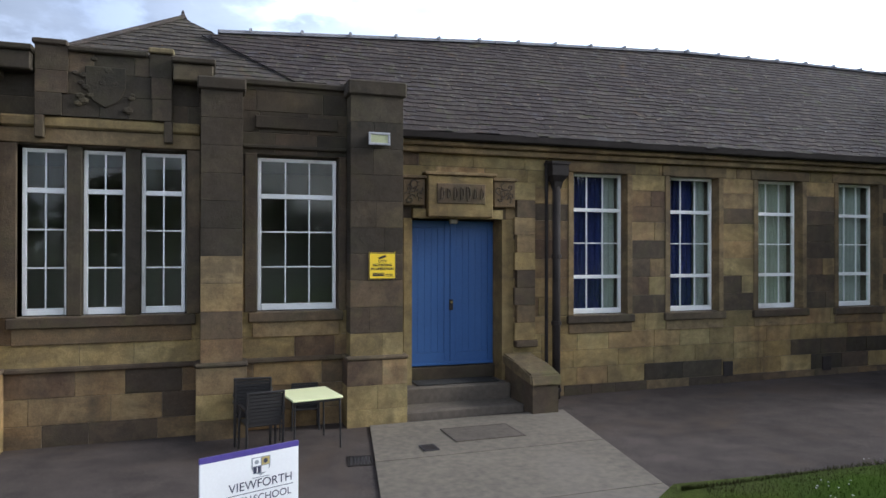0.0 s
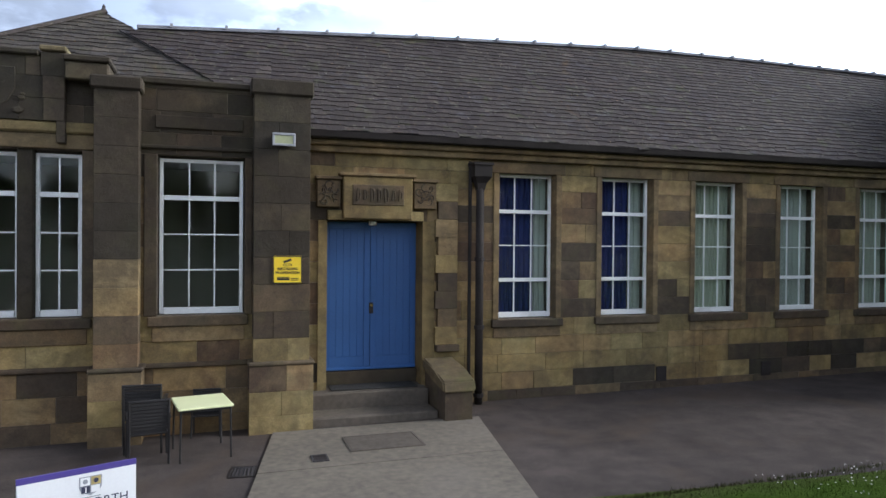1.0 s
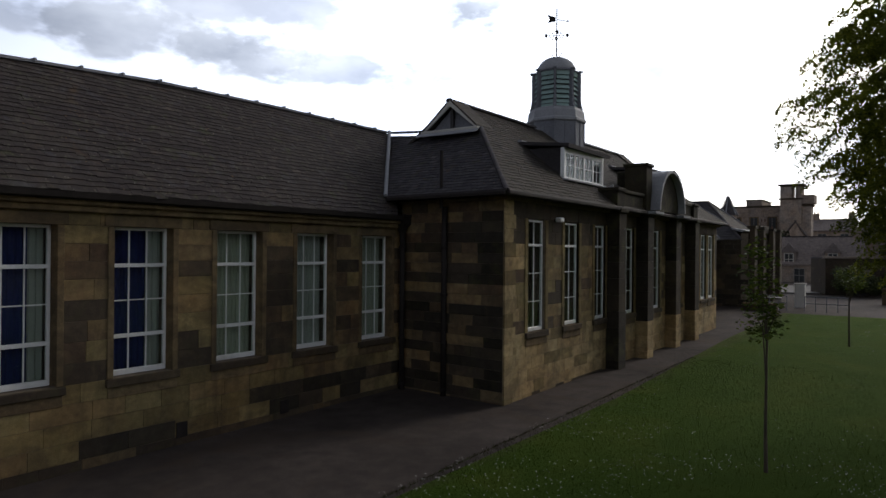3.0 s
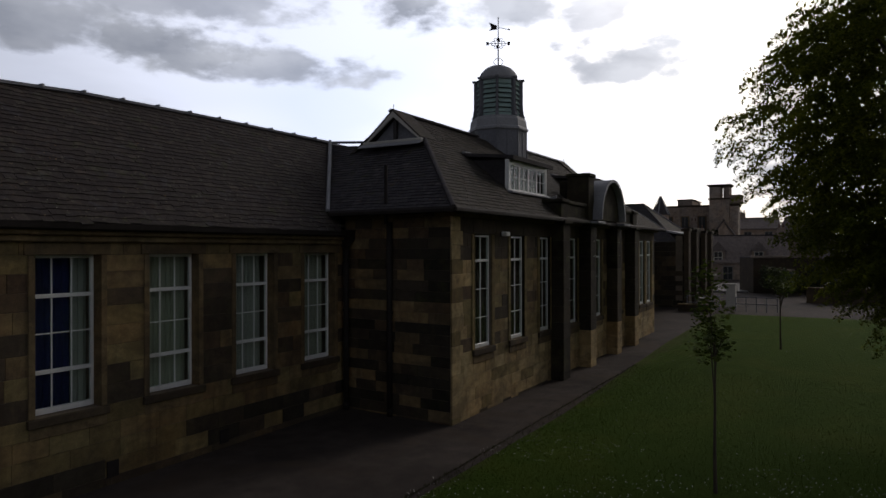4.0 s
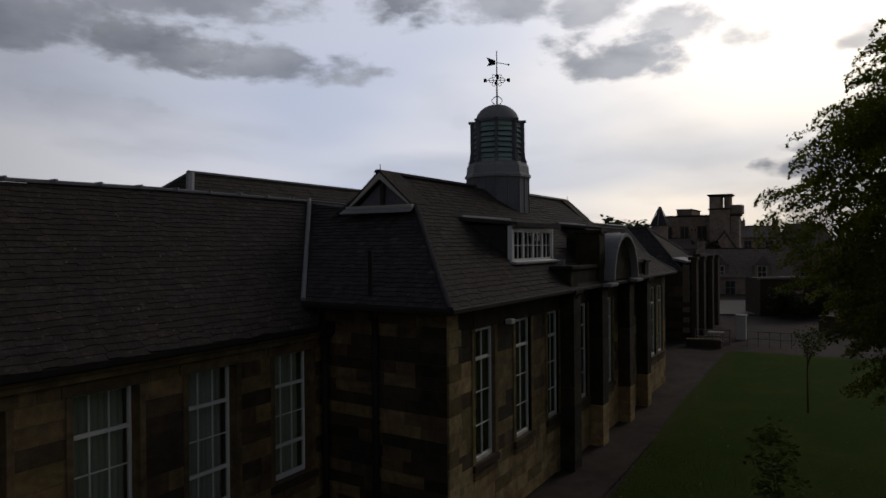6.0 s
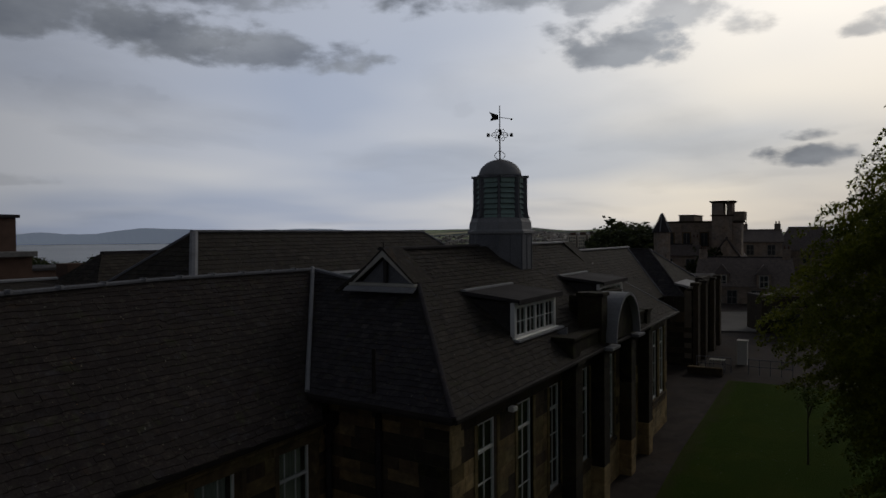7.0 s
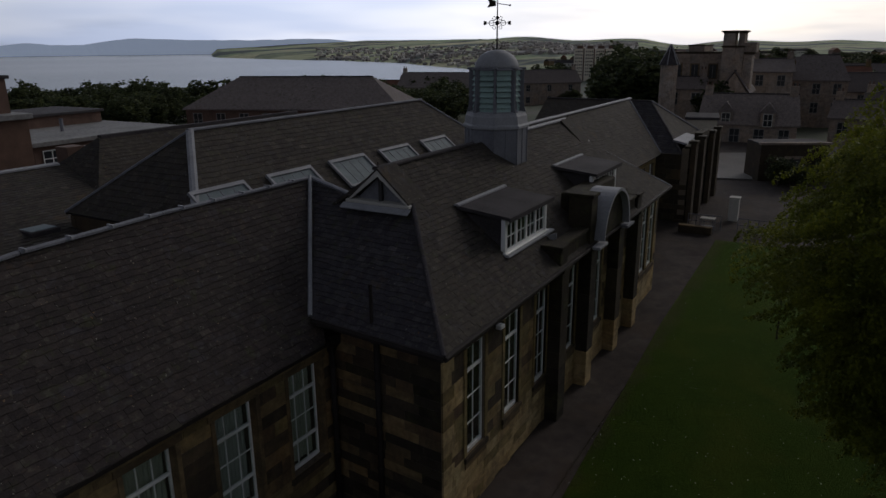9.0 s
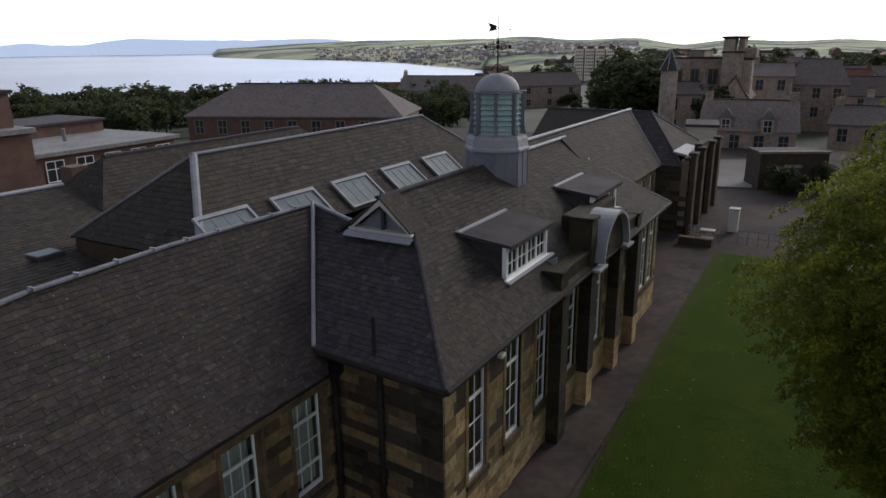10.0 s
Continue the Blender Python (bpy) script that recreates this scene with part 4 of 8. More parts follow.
for s in (-1, 1):
    leaf = box_part("leaf", 0.004 if s > 0 else -0.86, 0.86 if s > 0 else -0.004, -0.025, 0.025, 0.0, 2.68, M_BLUE, door, bevel=0.004)
    x0, x1 = (0.004, 0.86) if s > 0 else (-0.86, -0.004)
    for a, b, c, d in ((x0, x0 + 0.11, 0, 2.68), (x1 - 0.11, x1, 0, 2.68), (x0 + 0.11, x1 - 0.11, 0.0, 0.24), (x0 + 0.11, x1 - 0.11, 2.55, 2.68)):
        box_part("rail", a, b, -0.045, -0.0255, c, d, M_BLUE, leaf, bevel=0.005)
    k = 5
    for j in range(k):
        xa = x0 + 0.112 + (x1 - x0 - 0.224) * j / k
        xb = x0 + 0.112 + (x1 - x0 - 0.224) * (j + 1) / k
        box_part("board", xa + 0.0015, xb - 0.0015, -0.034, -0.0255, 0.243, 2.548, M_BLUE, leaf, bevel=0.004)
box_part("lock_plate", -0.02, 0.06, -0.056, -0.046, 1.02, 1.22, M_IRON, door, "dark iron lock plate", 0.004)
part("handle", add_tube(bmesh.new(), (0.02, -0.10, 1.17), (0.02, -0.05, 1.17), 0.022, sides=10), M_BRASS, door, "dull brass knob")
box_part("door_frame", -0.93, -0.865, -0.05, 0.06, 0, 2.75, M_STONE_DRESS, door)
box_part("door_frame", 0.865, 0.93, -0.05, 0.06, 0, 2.75, M_STONE_DRESS, door)
box_part("weatherbar", -0.86, 0.86, -0.075, -0.046, 0.005, 0.06, M_BLUE, door, bevel=0.01)

surround = thing("trim", "carved sandstone door surround with tablet over the lintel", "door surround", (0, 0, 0), kind="structure")
box_part("reveal", 2.10, 2.252, 12.17, 12.66, 0.8, 3.78, M_STONE_LIGHT, surround)
box_part("reveal", 3.975, 4.2, 12.17, 12.66, 0.8, 3.78, M_STONE_LIGHT, surround)
box_part("lintel", 2.254, 3.973, 12.12, 12.66, 3.78, 3.95, M_STONE_LIGHT, surround, bevel=0.01)
box_part("tablet", 2.50, 3.74, 12.02, 12.2, 3.80, 4.54, M_STONE_LIGHT, surround, "pale stone tablet with worn carving", 0.02)
box_part("tablet_hood", 2.44, 3.80, 11.98, 12.2, 4.545, 4.60, M_STONE_DRESS, surround, bevel=0.012)
for x0, x1 in ((2.06, 2.46), (3.78, 4.20)):
    box_part("carved_block", x0, x1, 12.08, 12.2, 4.0, 4.47, M_STONE_DRESS, surround, "weathered carved foliage block", 0.015)
    rn = random.Random(int(x0 * 100))
    bm = bmesh.new()
    for j in range(15):
        cx, cz, r, a0 = rn.uniform(x0 + 0.08, x1 - 0.08), rn.uniform(4.08, 4.39), rn.uniform(0.03, 0.07), rn.uniform(0, 6.28)
        for q in range(4):
            t0, t1 = a0 + q * 0.9, a0 + (q + 1) * 0.9
            add_tube(bm, (cx + r * math.cos(t0), 12.08, cz + r * math.sin(t0)), (cx + r * math.cos(t1), 12.08, cz + r * math.sin(t1)), 0.016, 0.011, sides=6)
    part("foliage_carving", bm, M_STONE_SOOT, surround)
    box_part("carved_hood", x0 - 0.03, x1 + 0.03, 12.04, 12.2, 4.475, 4.53, M_STONE_DRESS, surround, bevel=0.01)
rn = random.Random(5)
bm = bmesh.new()
for j in range(7):
    x = 2.74 + j * 0.125
    h = rn.uniform(0.08, 0.13)
    add_tube(bm, (x, 12.004, 4.22 - h), (x + rn.uniform(-0.02, 0.02), 12.004, 4.22 + h), 0.024, 0.018, sides=6)
    for q in range(5):
        t0, t1, sg = -1.4 + q * 0.56, -1.4 + (q + 1) * 0.56, rn.choice((-1, 1))
        add_tube(bm, (x + 0.05 * math.cos(t0), 12.004, 4.22 + h * math.sin(t0)), (x + 0.05 * math.cos(t1), 12.004, 4.22 + h * math.sin(t1)), 0.018, sides=6)
# Dark box set slightly proud of the tablet's face.
box_part("sunk_panel", 2.66, 3.58, 12.005, 12.03, 4.04, 4.40, M_STONE_SOOT, surround, "dark panel on the tablet", 0.012)
part("worn_carving", bm, M_STONE_SOOT, surround, "dark worn carved relief")
rn = random.Random(21)
for j in range(9):
    za = 1.55 + j * 0.325
    box_part("stone", 4.20 + 0.05 * (j % 2), 4.62, 12.10 + rn.uniform(0, 0.01), 12.22, za, za + 0.322, (M_STONE_LIGHT, M_STONE_SOOT, M_STONE_DRESS)[(j * 2 + j // 3) % 3], surround, bevel=0.006)
box_part("pilaster_base", 4.22, 4.66, 12.06, 12.22, 1.42, 1.547, M_STONE_SOOT, surround, bevel=0.015)
box_part("door_lamp", 3.02, 3.16, 12.3, 12.4, 3.70, 3.78, M_CREAM, surround, "small pale bulkhead lamp", 0.012)

steps = thing("step", "worn stone entrance steps", "steps", kind="structure")
box_part("tread", 1.9, 4.02, 11.30, 11.93, 0.30, 0.565, M_STEP, steps, bevel=0.02)
box_part("tread", 1.9, 4.02, 11.86, 12.196, 0.32, 0.83, M_STEP, steps, bevel=0.02)
box_part("tread", 2.254, 3.973, 12.2, 13.0, 0.32, 0.832, M_STEP, steps, bevel=0.012)
box_part("threshold", 2.254, 3.973, 12.50, 12.9, 0.834, 1.07, M_STONE_BLACK, steps, "dark worn threshold", 0.015)
mat = tagged(box_part("door_mat", 2.32, 3.86, 12.02, 12.48, 0.834, 0.852, M_RUBBER, bevel=0.004), "dark rubber mat on the top step", "mat")
wing = thing("wing_wall", "low mossy stone wall beside the entrance steps", "wall", kind="structure")
bm = bmesh.new()
add_prism(bm, [(4.04, 11.0, 0.3), (4.04, 12.2, 0.3), (4.04, 12.2, 1.12), (4.04, 11.55, 1.02), (4.04, 11.0, 0.92)], (0.48, 0, 0))
part("body", bm, M_STONE_SOOT, wing)
bm = bmesh.new()
add_prism(bm, [(3.99, 10.94, 0.92), (3.99, 11.55, 1.022), (3.99, 12.2, 1.122), (3.99, 12.2, 1.32), (3.99, 11.5, 1.21), (3.99, 11.0, 1.11)], (0.58, 0, 0))
bmesh.ops.bevel(bm, geom=list(bm.edges), offset=0.03, segments=2, affect="EDGES")
part("coping", bm, M_STONE_MOSS, wing, "moss-covered rounded coping stone")


def drainpipe(x, y, z0, z1, axis, hopper=True):
    d = thing("downpipe", "black cast-iron rainwater pipe with hopper head", "downpipe", (x, y, 0), kind="structure")
    part("pipe", add_tube(bmesh.new(), (0, 0, z0), (0, 0, z1), 0.075, sides=12), M_IRON, d, smooth=True)
    z = z0 + 0.15
    while z < z1 - 0.3:
        part("collar", add_tube(bmesh.new(), (0, 0, z), (0, 0, z + 0.07), 0.095, sides=12), M_IRON, d)
        z += 1.25
    if hopper:
        bm = bmesh.new()
        add_lathe(bm, [(0.09, z1 - 0.18), (0.13, z1 - 0.05), (0.24, z1 + 0.06), (0.24, z1 + 0.26), (0.27, z1 + 0.27), (0.27, z1 + 0.32)], 4, turn=math.pi / 4)
        part("hopper", bm, M_IRON, d)
    return d


drainpipe(5.03, 12.05, 0.42, 4.55, 0)
tagged(part("service_pipe", add_tube(bmesh.new(), (4.86, 12.12, 0.42), (4.86, 12.12, 4.9), 0.035, sides=8), M_IRON), "thin dark iron service pipe on the wall", "pipe", kind="structure")
for x, z in ((8.95, 0.62), (11.6, 0.60)):
    v = tagged(box_part("wall_vent", x, x + 0.24, 12.165, 12.2, z, z + 0.30, M_IRON, bevel=0.008), "small black iron wall vent", "vent", group="wall vents")

# ---- west pavilion ----
PW, PP = 11.6, 11.25
pav_holes = [(-3.72 + 7, -1.46 + 7, 2.24, 4.72), (-0.43 + 7, 0.86 + 7, 2.24, 4.72)]


def tone_pav(u, z, rnd):
    if z > 4.7 or (u > 4.0 and z > 4.4):
        return M_STONE_BLACK if rnd.random() < 0.75 else M_STONE_SOOT
    if z < 1.4:
        k = rnd.random()
        return M_STONE_SOOT if k < 0.35 else M_STONE if k < 0.6 else M_STONE_DRESS
    if z < 2.1:
        return M_STONE_LIGHT if rnd.random() < 0.6 else M_STONE
    return M_STONE if rnd.random() < 0.6 else M_STONE_DRESS


stone_wall("wall_pavilion", "sooty sandstone pavilion front", (-7.0, PW), (1, 0), (0, -1), 8.7, 0.30, 5.72, pav_holes, seed=9, course=0.38, tone=tone_pav, width=(0.6, 1.25))
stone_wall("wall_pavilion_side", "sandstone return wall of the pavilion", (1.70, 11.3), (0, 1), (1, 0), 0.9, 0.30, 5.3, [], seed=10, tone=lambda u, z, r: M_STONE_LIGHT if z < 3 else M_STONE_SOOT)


def pier(x0, x1, top, cap, base_proud=0.06, seed=0):
    p = thing("pier", "sandstone buttress pier, black above and pale below", "pier", kind="structure", group="pavilion piers")
    rnd = random.Random(seed)
    hs = [1.46] + [1.46 + (cap - 1.46) * i / 10 for i in range(1, 11)]
    lv = [0.30, 0.68, 1.06] + hs
    for a, b in zip(lv, lv[1:]):
        bp = base_proud if b <= 1.47 else 0.0
        k = rnd.random()
        m = (M_STONE_LIGHT if k < 0.3 else M_STONE if k < 0.75 else M_STONE_DRESS) if b < 2.1 else M_STONE if b < 2.9 and k < 0.6 else M_STONE_DRESS if b < 3.7 and k < 0.45 else M_STONE_SOOT if b < 3.5 else M_STONE_BLACK
        cut = rnd.uniform(0.35, 0.65)
        if (x1 - x0) > 0.7 and rnd.random() < 0.45:
            xm = x0 + (x1 - x0) * cut
            box_part("stone", x0 - bp, xm - 0.0015, PP - bp, PW + 0.1, a + 0.0015, b - 0.0015, m, p, bevel=0.004)
            box_part("stone", xm + 0.0015, x1 + bp, PP - bp, PW + 0.1, a + 0.0015, b - 0.0015, m, p, bevel=0.004)
        else:
            box_part("stone", x0 - bp, x1 + bp, PP - bp, PW + 0.1, a + 0.0015, b - 0.0015, m, p, bevel=0.004)
    box_part("plinth_moulding", x0 - 0.08, x1 + 0.08, PP - 0.08, PW + 0.05, 1.463, 1.53, M_STONE_SOOT, p, bevel=0.02)
    box_part("cap", x0 - 0.05, x1 + 0.05, PP - 0.05, PW + 0.35, cap, top, M_STONE_BLACK, p, "blackened projecting cap stone", 0.025)
    return p


pier(0.98, 1.84, 5.92, 5.68, seed=1)
pier(-1.26, -0.66, 5.79, 5.60, seed=2)
pier(-4.54, -3.94, 5.79, 5.60, seed=3)

par = thing("parapet", "blackened sandstone parapet with a raised carved centre", "parapet", kind="structure")
box_part("course", -0.655, 0.97, PW - 0.005, PW + 0.35, 5.72, 5.78, M_STONE_BLACK, par)
box_part("coping", -0.66, 0.975, PW - 0.06, PW + 0.4, 5.782, 5.88, M_STONE_BLACK, par, bevel=0.02)
box_part("panel", -0.46, 0.83, PW - 0.045, PW + 0.01, 5.12, 5.32, M_STONE_BLACK, par, bevel=0.012)
box_part("moulding", -0.655, 0.97, PW - 0.06, PW + 0.01, 4.80, 4.86, M_STONE_BLACK, par, bevel=0.015)
rn = random.Random(14)
CF = PW - 0.12
for r, (za, zb) in enumerate(((5.12, 5.44), (5.44, 5.76), (5.76, 6.05))):
    xs = [-3.48, -3.10 + rn.uniform(-0.05, 0.05), -2.70 + rn.uniform(-0.12, 0.12), -2.30 + rn.uniform(-0.12, 0.12), -1.98 + rn.uniform(-0.04, 0.04), -1.67]
    for j, (xa, xb) in enumerate(zip(xs, xs[1:])):
        top = zb + ((0.07, 0, 0, 0, 0.06)[j] if r == 2 else 0)
        box_part("stone", xa + 0.0015, xb - 0.0015, CF - (0.03 if j in (0, 4) else 0) + rn.uniform(0, 0.015), PW + 0.4, za, top - 0.003, M_STONE_SOOT if rn.random() < 0.25 else M_STONE_BLACK, par, bevel=0.005)
bm = bmesh.new()
add_prism(bm, [(-2.84, CF + 0.004, 5.86), (-2.30, CF + 0.004, 5.86), (-2.30, CF + 0.004, 5.55), (-2.40, CF + 0.004, 5.36), (-2.57, CF + 0.004, 5.26), (-2.74, CF + 0.004, 5.36), (-2.84, CF + 0.004, 5.55)], (0, -0.03, 0))
bmesh.ops.bevel(bm, geom=list(bm.edges), offset=0.012, segments=1, affect="EDGES")
part("shield_carving", bm, M_STONE_BLACK, par)
bm = bmesh.new()
for j in range(34):
    x, z = rn.uniform(-2.98, -2.16), rn.uniform(5.20, 5.98)
    if rn.random() < 0.6 or abs(x + 2.57) > 0.25:
        bmesh.ops.create_icosphere(bm, subdivisions=1, radius=rn.uniform(0.025, 0.06), matrix=Matrix.LocRotScale((x, CF - 0.008, z), None, (1.5, 0.6, 1.0)))
part("foliage_carving", bm, M_STONE_BLACK, par, "weathered carved foliage round the shield")
box_part("string_end", -3.48, -3.36, PW - 0.16, PW, 4.80, 5.117, M_STONE_SOOT, par, bevel=0.012)
box_part("string_end", -1.78, -1.66, PW - 0.16, PW, 4.80, 5.117, M_STONE_SOOT, par, bevel=0.012)
for xa, xb, zt, m in ((-3.51, -3.06, 6.17, M_STONE_BLACK), (-3.056, -2.0, 6.10, M_STONE_BLACK), (-1.996, -1.64, 6.17, M_STONE_MOSS)):
    box_part("coping", xa, xb, CF - 0.06, PW + 0.45, zt - 0.055, zt + 0.03, m, par, bevel=0.02)
for x0, x1 in ((-1.655, -1.08), (-4.1, -3.505)):
    box_part("shoulder", x0, x1, PP + 0.1, PW + 0.4, 5.72, 5.98, M_STONE_BLACK, par, bevel=0.02)
    box_part("shoulder_coping", x0 - 0.02, x1 + 0.03, PP + 0.05, PW + 0.42, 5.982, 6.07, M_STONE_BLACK, par, bevel=0.02)
box_part("string_course", -3.93, -1.27, PW - 0.10, PW + 0.01, 4.95, 5.118, M_STONE_LIGHT, par, bevel=0.03)
box_part("lintel_band", -3.93, -1.27, PW - 0.05, PW + 0.01, 4.73, 4.945, M_STONE_DRESS, par, bevel=0.01)

pavtrim = thing("trim", "stone sills, mullions and plinth band of the pavilion", "window surround", kind="structure")
for a, b in ((-3.85, -1.33), (-0.56, 0.92)):
    box_part("sill", a, b, PW - 0.07, PW + 0.2, 2.08, 2.235, M_STONE_SOOT, pavtrim, bevel=0.015)
    box_part("apron", a + 0.06, b - 0.06, PW - 0.03, PW + 0.05, 1.84, 2.077, M_STONE_DRESS, pavtrim, bevel=0.01)
for a, b in ((-3.10, -2.90), (-2.32, -2.11)):
    box_part("mullion", a, b, PW + 0.02, PW + 0.36, 2.24, 4.72, M_STONE_BLACK, pavtrim, bevel=0.015)
for a, b in ((-3.93, -3.72), (-1.46, -1.27), (-0.62, -0.43), (0.86, 0.975)):
    box_part("jamb", a, b, PW - 0.03, PW + 0.3, 2.24, 4.72, M_STONE_SOOT, pavtrim, bevel=0.01)
box_part("plinth_band", -7.0, 0.97, PW - 0.06, PW + 0.01, 1.44, 1.52, M_STONE_SOOT, pavtrim, bevel=0.02)
for x0, x1, cols in ((-3.70, -3.10, 2), (-2.90, -2.32, 2), (-2.11, -1.49, 2), (-0.41, 0.84, 3)):
    make_window(((x0 + x1) / 2, PW + 0.22, 2.25), x1 - x0, 2.43, cols, [(1.82, 0.075)], [0.69, 1.25], label="white sash window into a dark room")

pav_roof = thing("roof_pavilion", "hipped slate roof of the pavilion", "roof", kind="structure")
ax, ay, az_ = -1.66, 15.0, 7.80
slate_face("front_slope", "", (0, 11.95, 5.364), (1, 0, 0), (0, ay - 11.95, az_ - 5.364), [(-5.5, 0), (1.9, 0), (ax, Vector((0, ay - 11.95, az_ - 5.364)).length)], M_SLATE_MOSS, pav_roof, seed=5)
slate_face("side_slope", "", (1.9, 11.95, 5.364), (0, 1, 0), (ax - 1.9, 0, az_ - 5.364), [(0, 0), (10, 0), (10, Vector((ax - 1.9, 0, az_ - 5.364)).length), (ay - 11.95, Vector((ax - 1.9, 0, az_ - 5.364)).length)], M_SLATE_MOSS, pav_roof, seed=6)
slate_face("far_slope", "", (-5.5, 11.95, 5.364), (0, 1, 0), (ax + 5.5, 0, az_ - 5.364), [(0, 0), (10, 0), (10, Vector((ax + 5.5, 0, az_ - 5.364)).length), (ay - 11.95, Vector((ax + 5.5, 0, az_ - 5.364)).length)], M_SLATE_MOSS, pav_roof, seed=7, width=0.5)
strip("hip", (-5.5, 11.95, 5.384), (ax, ay, az_ + 0.02), M_SLATE, pav_roof, 0.14, 0.04)
part("finial", add_lathe(bmesh.new(), [(0.08, 0), (0.05, 0.05), (0.03, 0.08), (0.035, 0.11), (0.01, 0.15)], 10, (ax, ay, az_)), M_LEAD_DARK, pav_roof)

# ---- central block ----
BX0, BX1, BY = 15.7, 36.2, 8.75
BZ = 5.62
BW = [(16.93, 17.88), (19.13, 20.08), (21.3, 22.15), (23.75, 24.75), (26.35, 27.6), (29.25, 30.3), (31.95, 32.9), (33.35, 34.25), (34.65, 35.6)]


# The paled ochre low on the front carries the light that falls there.
def tone_block(u, z, rnd):
    if u < 0.55:
        return M_STONE_OCHRE_LIT
    if z < 0.75:
        return M_STONE_OCHRE_LIT if rnd.random() < 0.6 else M_STONE_SOOT
    if z < 2.1:
        return M_STONE_OCHRE_LIT if rnd.random() < 0.85 else M_STONE_LIGHT
    k = rnd.random()
    return M_STONE_SOOT if k < 0.16 else M_STONE_LIGHT if k < 0.5 else M_STONE_OCHRE_LIT if k < 0.62 else M_STONE


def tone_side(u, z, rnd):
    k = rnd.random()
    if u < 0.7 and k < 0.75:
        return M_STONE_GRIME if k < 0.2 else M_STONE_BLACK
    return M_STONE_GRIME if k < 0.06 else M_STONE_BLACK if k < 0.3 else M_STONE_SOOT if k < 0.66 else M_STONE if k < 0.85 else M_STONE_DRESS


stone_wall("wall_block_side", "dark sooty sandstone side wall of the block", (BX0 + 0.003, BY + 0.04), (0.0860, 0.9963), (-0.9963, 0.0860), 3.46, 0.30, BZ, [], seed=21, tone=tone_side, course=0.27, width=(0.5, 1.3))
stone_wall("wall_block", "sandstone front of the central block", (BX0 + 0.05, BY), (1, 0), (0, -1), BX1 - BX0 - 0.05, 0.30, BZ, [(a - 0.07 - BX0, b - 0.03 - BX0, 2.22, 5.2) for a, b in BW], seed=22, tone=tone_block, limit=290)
stone_wall("wall_block_far", "plain east wall of the block", (BX1, BY + 0.04), (0, 1), (1, 0), 3.46, 0.30, BZ, [], seed=23, limit=60)
quoins = thing("quoins", "ochre and sooty sandstone corner stones of the block", "quoin", kind="structure")
rnd = random.Random(8)
for k in range(15):
    za, zb = 0.30 + k * (BZ - 0.3) / 15, 0.30 + (k + 1) * (BZ - 0.3) / 15
    lx = 0.56 if k % 2 else 0.44
    box_part("stone", BX0 + 0.012, BX0 + lx, BY - 0.014 - rnd.uniform(0, 0.004), BY + 0.036, za + 0.003, zb - 0.003, M_STONE_OCHRE_LIT if rnd.random() < 0.75 else M_STONE_LIGHT, quoins, bevel=0.008)
for i, (a, b) in enumerate(BW):
    trim = thing("trim", "sandstone window surround and sooty sill", "window surround", ((a + b) / 2, BY, 0), kind="structure", group="window surrounds")
    w = b - a
    box_part("sill", -w / 2 - 0.16, w / 2 + 0.16, -0.07, 0.2, 2.06, 2.215, M_STONE_SOOT, trim, bevel=0.012)
    box_part("apron", -w / 2 - 0.12, w / 2 + 0.12, -0.025, 0.1, 1.86, 2.057, M_STONE_DRESS, trim, bevel=0.01)
    for s in (-1, 1):
        box_part("jamb", s * (w / 2 + 0.1) - 0.08, s * (w / 2 + 0.1) + 0.08, -0.02, 0.2, 2.218, 5.2, M_STONE_LIGHT, trim, bevel=0.01)
    make_window(((a + b) / 2, BY + 0.10, 2.23), w, 2.95, 2, [(2.28, 0.07)], [0.78, 1.53], backing=(M_NET, 0.05, 1.0, "blind") if i in (4, 6, 7, 8) else None, label="tall white sash window with small panes")

bcor = thing("cornice", "moulded eaves course with black gutter round the block", "cornice", kind="structure")
box_part("eaves_course", 15.55, 36.35, BY - 0.15, BY + 0.4, BZ, BZ + 0.10, M_STONE_DRESS, bcor, bevel=0.02)
strip("side_course", (15.68, BY + 0.41, BZ + 0.03), (15.98, 12.2, BZ + 0.03), M_STONE_DRESS, bcor, 0.26, 0.07)
box_part("gutter", 15.10, 36.7, BY - 0.48, BY - 0.32, BZ + 0.06, BZ + 0.19, M_IRON, bcor, bevel=0.03)
strip("side_gutter", (15.10, BY - 0.40, BZ + 0.10), (15.46, 12.3, BZ + 0.10), M_IRON, bcor, 0.15, 0.10)
box_part("soffit", 15.24, 36.55, BY - 0.318, BY + 0.3, BZ + 0.103, BZ + 0.14, M_IRON, bcor)
drainpipe(15.77, 10.62, 0.5, 5.5, 0, hopper=False)
drainpipe(15.80, 12.05, 0.5, 5.0, 0)
tagged(part("vent_pipe", add_tube(bmesh.new(), (15.62, 10.62, 5.45), (15.62, 10.62, 6.95), 0.045, sides=8), M_IRON), "black iron soil vent pipe rising over the eaves", "pipe", kind="structure")

block_roof = thing("roof_block", "big slate roof of the central block with dormers", "roof", kind="structure")
fv = Vector((0, 4.13, 3.22))
fl = fv.length
k1 = 3.03 / 4.13 * fl
slate_face("front_slope", "mossy brown-grey slates", (0, 8.37, 5.80), (1, 0, 0), fv, [(15.15, 0), (36.65, 0), (33.2, k1), (33.05, fl), (18.85, fl), (18.75, k1)], M_SLATE_MOSS, block_roof, seed=31, parts=300, window=(15.2, 20, 0.0, 2.4))
wv = Vector((1, 0, 0.66))
wl = lambda x: (x - 15.15) * wv.length
